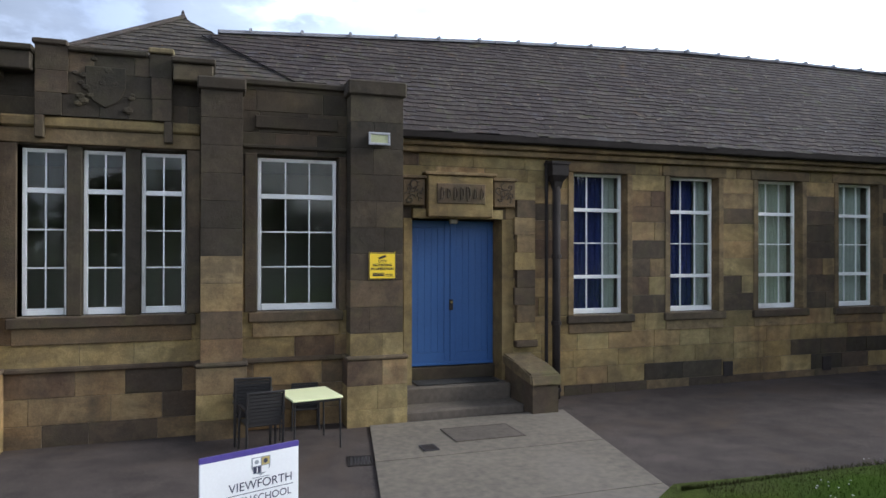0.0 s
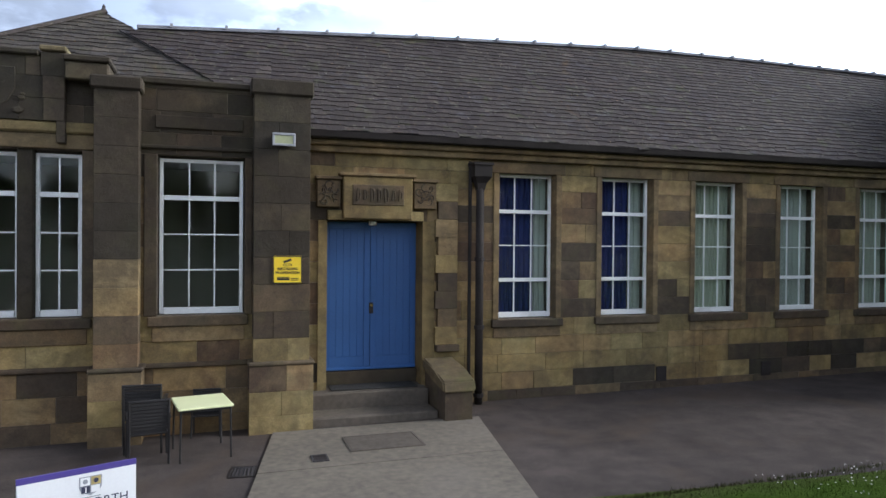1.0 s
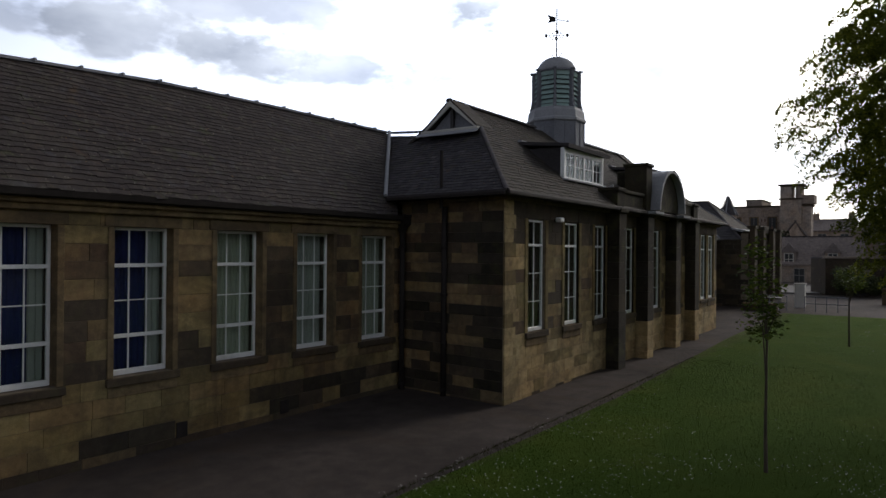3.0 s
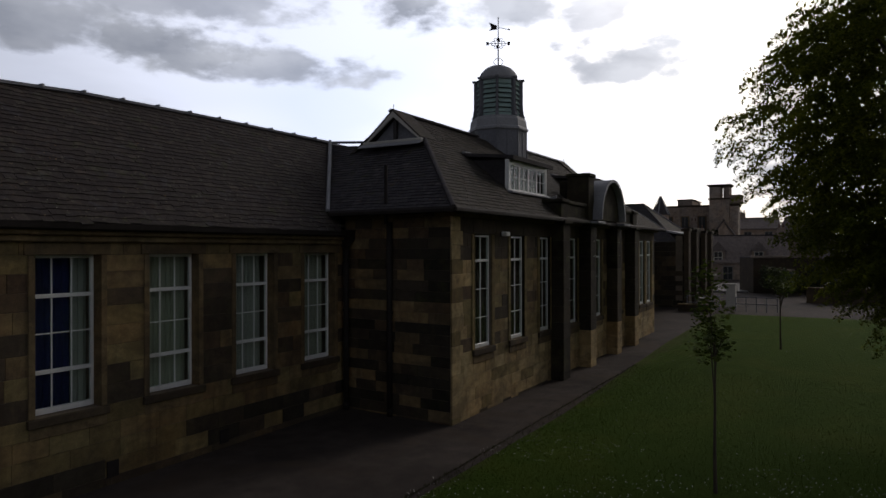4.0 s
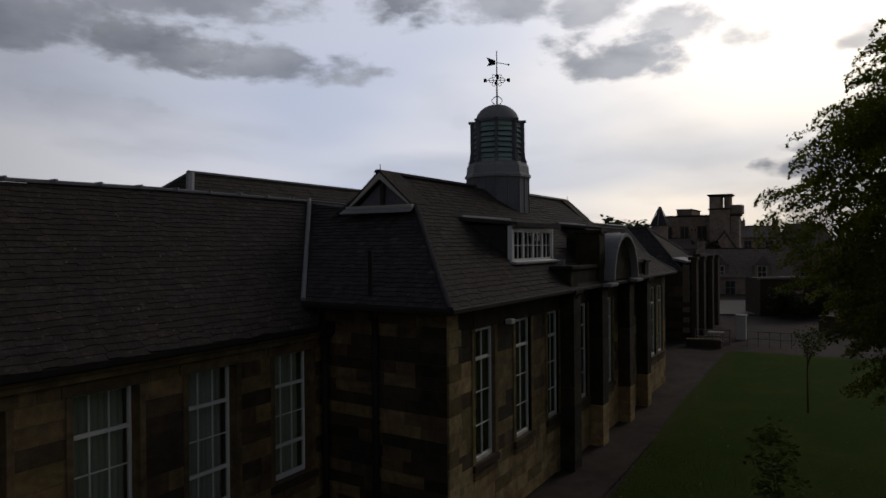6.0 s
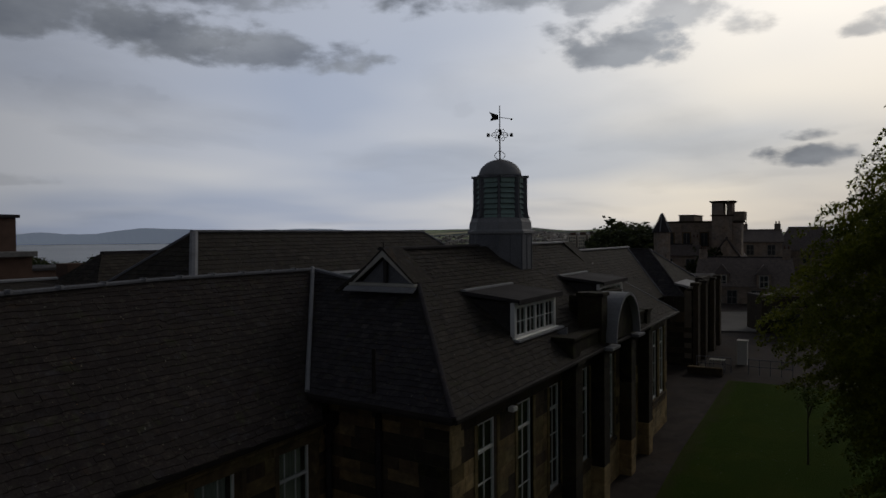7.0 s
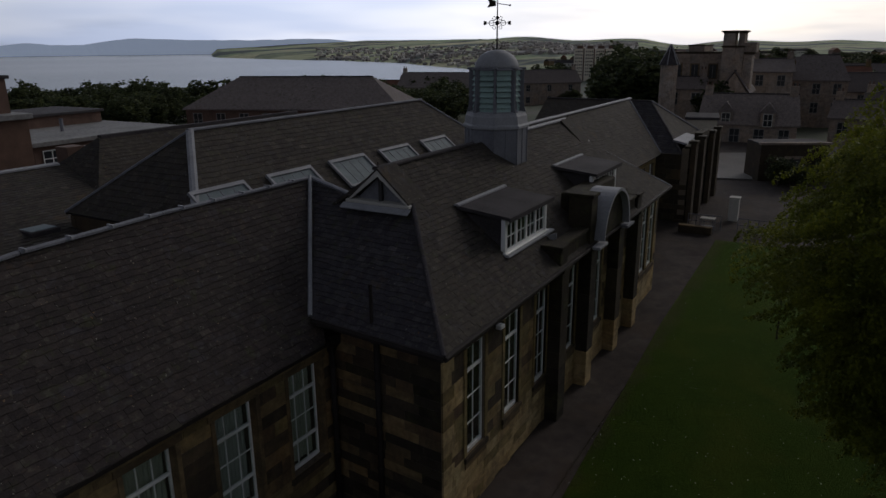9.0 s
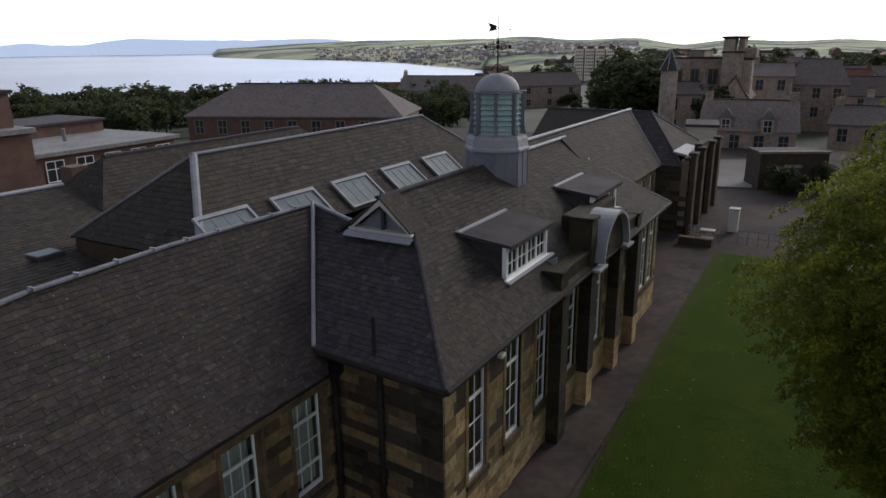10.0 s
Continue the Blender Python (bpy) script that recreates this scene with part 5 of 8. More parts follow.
slate_face("west_slope", "dark bluish slates", (15.12, 8.37, 5.80), (0.094, 1, 0), wv, [(0, 0), (4.10, 0), (7.38, wl(19.05)), (5.42, wl(18.65)), (3.03, wl(18.65))], M_SLATE_DARK, block_roof, seed=32)
slate_face("east_slope", "dark bluish slates", (36.65, 8.37, 5.80), (0, 1, 0), (-1, 0, 0.66), [(0, 0), (3.95, 0), (7.15, wl(19.05)), (5.42, wl(18.65)), (3.03, wl(18.65))], M_SLATE_DARK, block_roof, seed=33, width=0.5)
bm = bmesh.new()
add_prism(bm, [(18.75, 12.5, 9.02), (33.05, 12.5, 9.02), (33.05, 15.6, 6.9), (18.75, 15.6, 6.9)], (0, 0, -0.1))
part("rear_slope", bm, M_SLATE_MOSS, block_roof)
strip("ridge_capping", (18.6, 12.5, 9.05), (24.3, 12.5, 9.05), M_LEAD_DARK, block_roof, 0.2, 0.06)
strip("ridge_capping", (27.8, 12.5, 9.05), (33.2, 12.5, 9.05), M_LEAD_PALE, block_roof, 0.2, 0.06)
strip("hip", (15.13, 8.37, 5.82), (18.75, 11.4, 8.14), M_SLATE_DARK, block_roof, 0.12, 0.03)
strip("hip", (36.65, 8.37, 5.82), (33.2, 11.4, 8.10), M_LEAD, block_roof, 0.12, 0.03)
strip("top_capping", (19.45, 15.5, 8.42), (18.8, 13.4, 8.18), M_LEAD, block_roof, 0.18, 0.04)


def gablet(sx, x):
    """The small timbered gable over a hip end."""
    g = thing("gablet", "white-painted timber gablet over the hip", "gable", (x, 0, 0), kind="structure", group="gablets")
    y0, y1, ym, z0, z1 = 11.42, 13.46, 12.42, 8.12, 9.02
    bm = bmesh.new()
    add_prism(bm, [(0.10 * sx, y0 + 0.15, z0), (0.10 * sx, y1 - 0.15, z0), (0.10 * sx, ym, z1 - 0.12)], (0.08 * sx, 0, 0))
    part("back_boarding", bm, M_LEAD, g, "grey lead backing")
    for ya in (y0, y1):
        bm = bmesh.new()
        d = Vector((0, ym - ya, z1 - z0)).normalized()
        nrm = Vector((0, -d.z, d.y)) * (1 if ya < ym else -1)
        p, q = Vector((-0.16 * sx, ya, z0)), Vector((-0.16 * sx, ym, z1))
        add_prism(bm, [p, q, q - nrm * 0.0 + Vector((0, 0, -0.17)), p + Vector((0, 0, -0.0)) + d * 0.16 + Vector((0, 0, -0.16)) * 0.4], (0.06 * sx, 0, 0))
        part("bargeboard", bm, M_OFFWHITE, g)
        bm = bmesh.new()
        add_prism(bm, [p + Vector((0, 0, 0.0)), q, q + Vector((0, 0, 0.07)), p + Vector((0, 0, 0.07))], (0.95 * sx, 0, 0))
        part("verge", bm, M_SLATE_MOSS, g)
    bm = bmesh.new()
    add_box(bm, -0.22, 0.22, y0 - 0.05, y1 + 0.05, z0 - 0.07, z0 + 0.015, 0.015)
    part("sill_board", bm, M_OFFWHITE, g)
    box_part("king_post", -0.05, 0.05, ym - 0.05, ym + 0.05, z0 + 0.016, z1 - 0.25, M_DECK, g, "dark weathered king post")
    part("apron_flashing", add_prism(bmesh.new(), [(-0.23 * sx, y0 - 0.12, z0 - 0.09), (-0.23 * sx, y1 + 0.1, z0 - 0.09), (-0.42 * sx, y1 + 0.1, z0 - 0.20), (-0.42 * sx, y0 - 0.12, z0 - 0.20)], (0, 0, 0.025)), M_LEAD_PALE, g, "pale lead apron under the gablet")
    part("finial", add_tube(bmesh.new(), (-0.1 * sx, ym, z1), (-0.1 * sx, ym, z1 + 0.22), 0.012, sides=6), M_IRON, g)


gablet(1, 18.72)
gablet(-1, 33.25)


def dormer(x0, x1):
    d = thing("dormer", "flat-roofed lead dormer with a white window band", "dormer", kind="structure", group="dormers")
    y = 9.42
    bm = bmesh.new()
    for xs in (x0 + 0.12, x1 - 0.18):
        add_prism(bm, [(xs, y + 0.03, 6.62), (xs, y + 0.03, 7.58), (xs, 10.7, 7.62)], (0.06, 0, 0))
    part("cheek", bm, M_LEAD_DARK, d, "dark lead-clad cheeks")
    bm = bmesh.new()
    add_prism(bm, [(x0 - 0.05, y - 0.2, 7.58), (x0 - 0.05, 10.92, 7.74), (x0 - 0.05, 10.92, 7.85), (x0 - 0.05, y - 0.2, 7.67)], (x1 - x0 + 0.14, 0, 0))
    part("roof", bm, M_LEAD_DARK, d, "flat lead dormer roof")
    box_part("fascia", x0 - 0.09, x1 + 0.13, y - 0.24, y - 0.203, 7.53, 7.67, M_LEAD_DARK, d, bevel=0.006)
    bm = bmesh.new()
    add_box(bm, x0, x0 + 0.14, y - 0.05, y + 0.08, 6.62, 7.57, 0.006)
    add_box(bm, x1 - 0.14, x1, y - 0.05, y + 0.08, 6.62, 7.57, 0.006)
    add_box(bm, x0 + 0.141, x1 - 0.141, y - 0.045, y + 0.08, 7.46, 7.57)
    add_box(bm, x0 - 0.06, x1 + 0.06, y - 0.13, y + 0.08, 6.50, 6.617, 0.012)
    part("window_frame", bm, M_WHITE, d)
    xs = [x0 + 0.14 + (x1 - x0 - 0.28) * i / 4 for i in range(5)]
    for i, (a, b) in enumerate(zip(xs, xs[1:])):
        bm = bmesh.new()
        add_box(bm, a + 0.002, a + 0.055, y - 0.03, y + 0.03, 6.62, 7.46)
        add_box(bm, b - 0.055, b - 0.002, y - 0.03, y + 0.03, 6.62, 7.46)
        add_box(bm, a + 0.056, b - 0.056, y - 0.03, y + 0.03, 6.62, 6.68)
        add_box(bm, a + 0.056, b - 0.056, y - 0.03, y + 0.03, 7.40, 7.46)
        m = (a + b) / 2
        add_box(bm, m - 0.012, m + 0.012, y - 0.02, y + 0.02, 6.681, 7.399)
        add_box(bm, a + 0.056, b - 0.056, y - 0.018, y + 0.018, 7.03, 7.054)
        sash = part("casement", bm, M_WHITE, d)
        pn = box_part("pane", a + 0.056, b - 0.056, y - 0.003, y + 0.002, 6.682, 7.398, M_GLASS, sash)
        pn.visible_shadow = False
    strip("upstand", (x0 - 0.06, 10.9, 7.87), (x1 + 0.1, 10.9, 7.87), M_LEAD_PALE, d, 0.16, 0.03, "lead flashing behind the roof")
    strip("apron_flashing", (x0 - 0.1, y - 0.14, 6.56), (x1 + 0.25, y - 0.14, 6.56), M_LEAD_PALE, d, 0.2, 0.03)
    return d


dormer(20.35, 23.45)
dormer(27.95, 30.95)

# ---- bay in the middle of the block: pilasters, parapet, lead-covered arch ----
bay = thing("frontispiece", "sandstone centre bay with pilasters and a lead-capped arch", "frontispiece", kind="structure")
for i, x in enumerate((22.25, 25.0, 28.3, 30.95)):
    w = 0.62
    z = 0.32
    while z < 5.6:
        h = 0.53
        box_part("stone", x, x + w, 8.32, 8.76, z + 0.003, z + h - 0.003, (M_STONE_GRIME if i == 0 else M_STONE_OCHRE_LIT) if z < 1.7 else M_STONE_BLACK if z < 3.6 else M_STONE_GRIME, bay, bevel=0.01)
        z += h
    box_part("cap", x - 0.06, x + w + 0.06, 8.24, 8.9, z, z + 0.14, M_STONE_GRIME, bay, bevel=0.02)
    top, back = ((6.32, 9.0), (7.40, 9.2), (6.95, 9.2), (6.32, 9.0))[i]
    box_part("pedestal", x, x + w, 8.40, back, z + 0.143, top, M_STONE_GRIME, bay, bevel=0.02)
    box_part("pedestal_cap", x - 0.05, x + w + 0.05, 8.34, back + 0.05, top + 0.003, top + 0.12, M_STONE_GRIME, bay, bevel=0.02)
for xa, xb in ((22.93, 24.95), (28.98, 30.9)):
    box_part("parapet_panel", xa, xb, 8.5, 8.85, 5.72, 6.30, M_STONE_GRIME, bay, bevel=0.02)
    box_part("parapet_coping", xa + 0.004, xb - 0.004, 8.44, 8.92, 6.303, 6.42, M_STONE_GRIME, bay, bevel=0.02)
    bm = bmesh.new()
    add_prism(bm, [(xa + 0.2, 8.9, 6.25), (xa + 0.2, 9.25, 6.46), (xa + 0.2, 8.9, 6.62)], (0.05, 0, 0))
    part("flashing", bm, M_LEAD_PALE, bay, "pale lead flashing piece")
box_part("back_block", 25.66, 29.6, 9.0, 9.75, 5.7, 7.36, M_STONE_GRIME, bay, "mossy stone block behind the arch", 0.05)
acx, az0, ar = 27.0, 5.75, 1.55
bm = bmesh.new()
seg = 20
outer, inner = [], []
for i in range(seg + 1):
    a = math.pi * i / seg
    outer.append((acx - ar * math.cos(a), az0 + 0.12 + ar * math.sin(a)))
for y0, y1, r0, r1 in ((8.05, 9.0, 1.0, 0.93),):
    ring = []
    for f, y in ((1.0, y0), (1.0, y1), (0.93, y1), (0.93, y0)):
        ring.append([bm.verts.new((acx + (p[0] - acx) * f, y, az0 + 0.12 + (p[1] - az0 - 0.12) * f)) for p in outer])
    for k in range(4):
        A, B = ring[k], ring[(k + 1) % 4]
        for i in range(seg):
            bm.faces.new((A[i], A[i + 1], B[i + 1], B[i]))
    for e in (0, seg):
        bm.faces.new([ring[k][e] for k in range(4)])
part("arch_lead", bm, M_LEAD_PALE, bay, "pale lead sheet over the arch")
bm = bmesh.new()
add_prism(bm, [(acx + (p[0] - acx) * 0.925, 8.30, az0 + 0.12 + (p[1] - az0 - 0.12) * 0.925) for p in outer], (0, 0.5, 0))
part("tympanum", bm, M_STONE_GRIME, bay)
for x, m in ((25.0, M_LEAD_PALE), (28.3, M_LEAD)):
    box_part("arch_ledge", x - 0.14, x + 0.76, 8.0, 8.9, 5.70, 5.80, m, bay, bevel=0.015)

# ---- cupola ----
cup = thing("cupola", "octagonal lead ventilation cupola with louvres and dome", "cupola", (26.05, 12.45, 0), kind="structure")
cup.scale = (0.78, 0.78, 1.0)
S8 = math.pi / 8
R8 = 1 / math.cos(S8)
part("base", add_lathe(bmesh.new(), [(1.32 * R8, 7.4), (1.32 * R8, 9.42)], 8, turn=S8), M_LEAD, cup, "sheet-lead octagonal base")
for i in range(16):
    a = S8 + i * math.pi / 8
    rr = 1.32 * R8 if i % 2 == 0 else 1.32
    part("lead_roll", add_tube(bmesh.new(), (rr * math.cos(a), rr * math.sin(a), 7.6), (rr * math.cos(a), rr * math.sin(a), 9.42), 0.03, sides=6), M_LEAD, cup)
part("base_cornice", add_lathe(bmesh.new(), [(1.34 * R8, 9.42), (1.41 * R8, 9.46), (1.41 * R8, 9.54), (1.34 * R8, 9.60), (1.31 * R8, 9.86), (1.26 * R8, 9.93), (1.24 * R8, 9.98), (1.1 * R8, 10.02)], 8, turn=S8), M_LEAD_PALE, cup)
part("core", add_lathe(bmesh.new(), [(0.86 * R8, 10.0), (0.86 * R8, 11.4)], 8, turn=S8), M_IRON, cup)
for i in range(8):
    a = i * math.pi / 4
    m = Matrix.Rotation(a, 4, "Z")
    hw = 1.02 * math.tan(S8)
    panel = part("louvre_frame", add_box(add_box(bmesh.new(), 0.92, 1.02, -hw + 0.09, hw - 0.09, 10.02, 10.12), 0.92, 1.02, -hw + 0.09, hw - 0.09, 11.26, 11.42), M_COPPER, cup)
    panel.matrix_basis = m
    for k in range(6):
        z = 10.14 + k * 0.187
        bm = bmesh.new()
        add_prism(bm, [(0.90, -hw + 0.09, z + 0.15), (1.04, -hw + 0.09, z), (1.055, -hw + 0.09, z + 0.022), (0.915, -hw + 0.09, z + 0.172)], (0, 2 * hw - 0.18, 0))
        s = part("slat", bm, M_COPPER, panel)
    a2 = a + S8
    post = part("corner_post", add_box(add_box(bmesh.new(), 0.96, 1.25, -0.055, 0.055, 10.0, 11.44, 0.012), 1.0, 1.33, -0.10, 0.10, 11.441, 11.52, 0.02), M_LEAD, cup)
    post.matrix_basis = Matrix.Rotation(a2, 4, "Z")
    foot = part("scroll_foot", add_prism(bmesh.new(), [(1.20, -0.07, 10.0), (1.36, -0.07, 10.0), (1.29, -0.07, 10.12), (1.25, -0.07, 10.4)], (0, 0.16, 0)), M_LEAD, cup)
    foot.matrix_basis = Matrix.Rotation(a2, 4, "Z")
part("dome_drum", add_lathe(bmesh.new(), [(1.12 * R8, 11.42), (1.12 * R8, 11.46), (1.02, 11.5), (1.0, 11.54)], 8, turn=S8), M_LEAD, cup)
prof = [(1.0 * math.cos(t * math.pi / 2 / 10), 11.50 + 0.62 * math.sin(t * math.pi / 2 / 10)) for t in range(10)] + [(0.04, 12.12)]
part("dome", add_lathe(bmesh.new(), prof, 24), M_LEAD_PALE, cup, "smooth grey lead dome", smooth=True)

vane = thing("weathervane", "wrought-iron weathervane with scrolls and a banner", "weathervane", (26.05, 12.45, 12.08))
part("rod", add_tube(bmesh.new(), (0, 0, 0), (0, 0, 1.98), 0.032, 0.016, sides=8), M_IRON, vane)
part("ball", add_lathe(bmesh.new(), [(0.02, 1.02), (0.05, 1.06), (0.05, 1.12), (0.02, 1.16)], 10), M_IRON, vane)
for i in range(4):
    a = i * math.pi / 2 + 0.5
    bm = bmesh.new()
    c, s = math.cos(a), math.sin(a)
    for j in range(9):
        t0, t1 = j / 9 * 2 * math.pi, (j + 1) / 9 * 2 * math.pi
        add_tube(bm, (c * (0.20 + 0.09 * math.cos(t0)), s * (0.20 + 0.09 * math.cos(t0)), 0.92 + 0.09 * math.sin(t0)), (c * (0.20 + 0.09 * math.cos(t1)), s * (0.20 + 0.09 * math.cos(t1)), 0.92 + 0.09 * math.sin(t1)), 0.012, sides=5)
    add_tube(bm, (0, 0, 0.92), (c * 0.42, s * 0.42, 0.92), 0.012, sides=5)
    add_box(bm, c * 0.42 - 0.04, c * 0.42 + 0.04, s * 0.42 - 0.04, s * 0.42 + 0.04, 0.86, 0.98)
    for j in range(7):
        t0, t1 = j / 7 * 2 * math.pi, (j + 1) / 7 * 2 * math.pi
        p0, p1 = 0.11 + 0.06 * math.cos(t0), 0.11 + 0.06 * math.cos(t1)
        add_tube(bm, (c * p0, s * p0, 1.07 + 0.06 * math.sin(t0)), (c * p1, s * p1, 1.07 + 0.06 * math.sin(t1)), 0.010, sides=5)
        add_tube(bm, (c * p0, s * p0, 0.77 + 0.06 * math.sin(t0)), (c * p1, s * p1, 0.77 + 0.06 * math.sin(t1)), 0.010, sides=5)
    part("scroll_arm", bm, M_IRON, vane)
    bm = bmesh.new()
    for j in range(6):
        t0, t1 = j / 6 * math.pi, (j + 1) / 6 * math.pi
        r0, r1 = 0.03 + 0.16 * math.sin(t0), 0.03 + 0.16 * math.sin(t1)
        add_tube(bm, (c * r0, s * r0, 0.02 + 0.055 * j), (c * r1, s * r1, 0.02 + 0.055 * (j + 1)), 0.013, sides=5)
    part("foot_scroll", bm, M_IRON, vane)
va = radians(128)
bm = bmesh.new()
ca, sa = math.cos(va), math.sin(va)
add_prism(bm, [(ca * 0.05, sa * 0.05, 1.48), (ca * 0.36, sa * 0.36, 1.42), (ca * 0.28, sa * 0.28, 1.56), (ca * 0.38, sa * 0.38, 1.74), (ca * 0.05, sa * 0.05, 1.64)], (0.012 * sa, -0.012 * ca, 0))
part("banner", bm, M_IRON, vane, "swallow-tailed iron banner")
bm = bmesh.new()
add_tube(bm, (0, 0, 1.56), (-ca * 0.42, -sa * 0.42, 1.50), 0.013, sides=6)
bmesh.ops.create_icosphere(bm, subdivisions=1, radius=0.04, matrix=Matrix.Translation((-ca * 0.44, -sa * 0.44, 1.50)))
part("pointer", bm, M_IRON, vane)

# ---- hall behind, with rooflights ----
hall = thing("roof_hall", "slate hall roof with a row of rooflights", "roof", kind="structure")
HS = 0.8
hy, hz = 20.70, 9.57
sv = Vector((0, 1, HS))
sl3 = 3.21 * sv.length
slate_face("south_slope", "brown mossy slates", (0, hy - 3.21, hz - 3.21 * HS), (1, 0, 0), sv, [(16.57, 0), (36.95, 0), (34.13, sl3), (19.39, sl3)], M_SLATE_MOSS, hall, seed=41, width=0.34, gauge=0.22)
slate_face("west_slope", "brown mossy slates", (16.57, hy - 3.21, hz - 3.21 * HS), (0, 1, 0), (2.82, 0, 3.21 * HS), [(0, 0), (6.42, 0), (3.21, Vector((2.82, 0, 3.21 * HS)).length)], M_SLATE_MOSS, hall, seed=42, width=0.34, gauge=0.22)
bm = bmesh.new()
add_prism(bm, [(19.39, hy, hz), (34.13, hy, hz), (36.95, hy + 3.21, hz - 3.21 * HS), (16.57, hy + 3.21, hz - 3.21 * HS)], (0, 0, -0.1))
add_prism(bm, [(34.13, hy, hz), (36.95, hy - 3.21, hz - 3.21 * HS), (36.95, hy + 3.21, hz - 3.21 * HS)], (0, 0, -0.1))
part("rear_slopes", bm, M_SLATE_MOSS, hall)
strip("ridge_capping", (19.29, hy, hz + 0.03), (34.23, hy, hz + 0.03), M_LEAD, hall, 0.18, 0.055)
strip("hip_capping", (16.57, hy - 3.21, hz - 3.21 * HS), (19.39, hy, hz + 0.03), M_LEAD_PALE, hall, 0.26, 0.06)
strip("hip_capping", (16.57, hy + 3.21, hz - 3.21 * HS), (19.39, hy, hz + 0.03), M_LEAD, hall, 0.15, 0.045)
strip("hip_capping", (36.95, hy - 3.21, hz - 3.21 * HS), (34.13, hy, hz + 0.03), M_LEAD, hall, 0.15, 0.045)
for i in range(5):
    x = 17.29 + 3.344 * i
    rl = thing("rooflight", "pale-framed patent-glazed rooflight in the slates", "rooflight", kind="structure", group="hall rooflights")
    u_, v_ = Vector((1, 0, 0)), sv.normalized()
    n_ = u_.cross(v_)
    o_ = Vector((x, 17.54, hz - (hy - 17.54) * HS)) + n_ * 0.05
    ln = 1.28 * (18.67 - 17.54)
    bm = bmesh.new()
    for a, b, c, d in ((0, 2.3, 0, 0.1), (0, 2.3, ln - 0.14, ln), (0, 0.1, 0.1, ln - 0.14), (2.2, 2.3, 0.1, ln - 0.14)):
        add_prism(bm, [o_ + u_ * a + v_ * c, o_ + u_ * b + v_ * c, o_ + u_ * b + v_ * d, o_ + u_ * a + v_ * d], n_ * 0.09)
    part("frame", bm, M_LEAD_PALE, rl)
    for k in range(1, 4):
        a = 0.1 + 0.525 * k
        bm = bmesh.new()
        add_prism(bm, [o_ + u_ * (a - 0.016) + v_ * 0.1, o_ + u_ * (a + 0.016) + v_ * 0.1, o_ + u_ * (a + 0.016) + v_ * (ln - 0.14), o_ + u_ * (a - 0.016) + v_ * (ln - 0.14)], n_ * 0.04)
        part("glazing_bar", bm, M_LEAD, rl)
    for k in range(4):
        a = 0.1 + 0.525 * k
        bm = bmesh.new()
        add_prism(bm, [o_ + u_ * (a + 0.022) + v_ * 0.1, o_ + u_ * (a + 0.503) + v_ * 0.1, o_ + u_ * (a + 0.503) + v_ * (ln - 0.14), o_ + u_ * (a + 0.022) + v_ * (ln - 0.14)], n_ * 0.03)
        part("pane", bm, M_GLASS_SKY, rl)

# ---- walls and wings behind ----
shell = thing("wall_rear", "plain rear walls closing the school", "wall", kind="structure")
for i, (x0, x1, y0, y1, z1) in enumerate(((-5.3, 1.7, 26.0, 26.4, 5.4), (-7.0, -6.6, 12.1, 26.0, 5.5), (2.0, 15.4, 18.9, 19.2, 5.6), (16.6, 36.6, 23.5, 23.7, 6.9), (16.62, 16.85, 19.2, 23.49, 6.9), (36.6, 36.85, 17.7, 23.49, 6.9), (15.72, 36.1, 15.6, 15.8, 6.9), (1.5, 1.7, 12.3, 12.9, 5.2), (36.2, 50, 18.9, 19.2, 5.6))):
    box_part("wall_panel", x0, x1, y0, y1, 0.3, z1, M_STONE_SOOT, shell)
tagged(box_part("floor", -6.6, 60, 12.7, 22.6, 0.75, 0.98, M_DARKROOM), "dim floors inside the school", "floor", kind="structure")
inner = thing("wall_inner", "plain inner walls of the rooms", "wall", kind="structure")
box_part("wall_panel", -6.6, 15.4, 17.0, 17.1, 0.99, 5.2, M_RENDERWALL, inner)
box_part("wall_panel", 16.2, 36.0, 13.5, 13.6, 0.99, 5.4, M_RENDERWALL, inner)
tagged(box_part("ceiling", -6.5, 15.4, 12.66, 17.0, 5.0, 5.06, M_OFFWHITE), "plain ceiling of the west rooms", "ceiling", kind="structure")
tagged(box_part("ceiling_block", 16.15, 36.0, 9.25, 13.5, 5.45, 5.5, M_OFFWHITE), "plain ceiling of the block rooms", "ceiling", kind="structure")

# east wing and east pavilion
stone_wall("wall_east", "sandstone wall of the east wing", (36.2, F), (1, 0), (0, -1), 13.8, 0.30, 5.1, [(1.2 + 2.2 * i, 2.3 + 2.2 * i, 1.97, 4.72) for i in range(6)], seed=51, limit=120, tone=tone_main)
for i in range(6):
    make_window((36.2 + 1.75 + 2.2 * i, 12.40, 1.98), 1.08, 2.70, 3, [(2.03, 0.07), (0.72, 0.07)], [1.38], backing=(M_NET, 0.0, 1.0, "blind"))
east = thing("roof_east", "slate roof of the east wing with pale ridge", "roof", kind="structure")
slate_face("south_slope", "", (0, 11.85, 5.28), (1, 0, 0), vv, [(36.6, 0), (50.2, 0), (54.6, L), (32.7, L)], M_SLATE_MOSS, east, seed=52, width=0.4, gauge=0.25)
bm = bmesh.new()
add_prism(bm, [(32.7, 15.56, 8.36), (55.2, 15.56, 8.36), (58, 19.0, 5.6), (32.7, 19.0, 5.6)], (0, 0, -0.1))
part("rear_slope", bm, M_SLATE_MOSS, east)
strip("ridge_capping", (32.7, 15.55, 8.40), (55.0, 15.55, 8.40), M_LEAD_PALE, east, 0.26, 0.08)
EP = 10.1
pv = Vector((5, 0, 3)).length
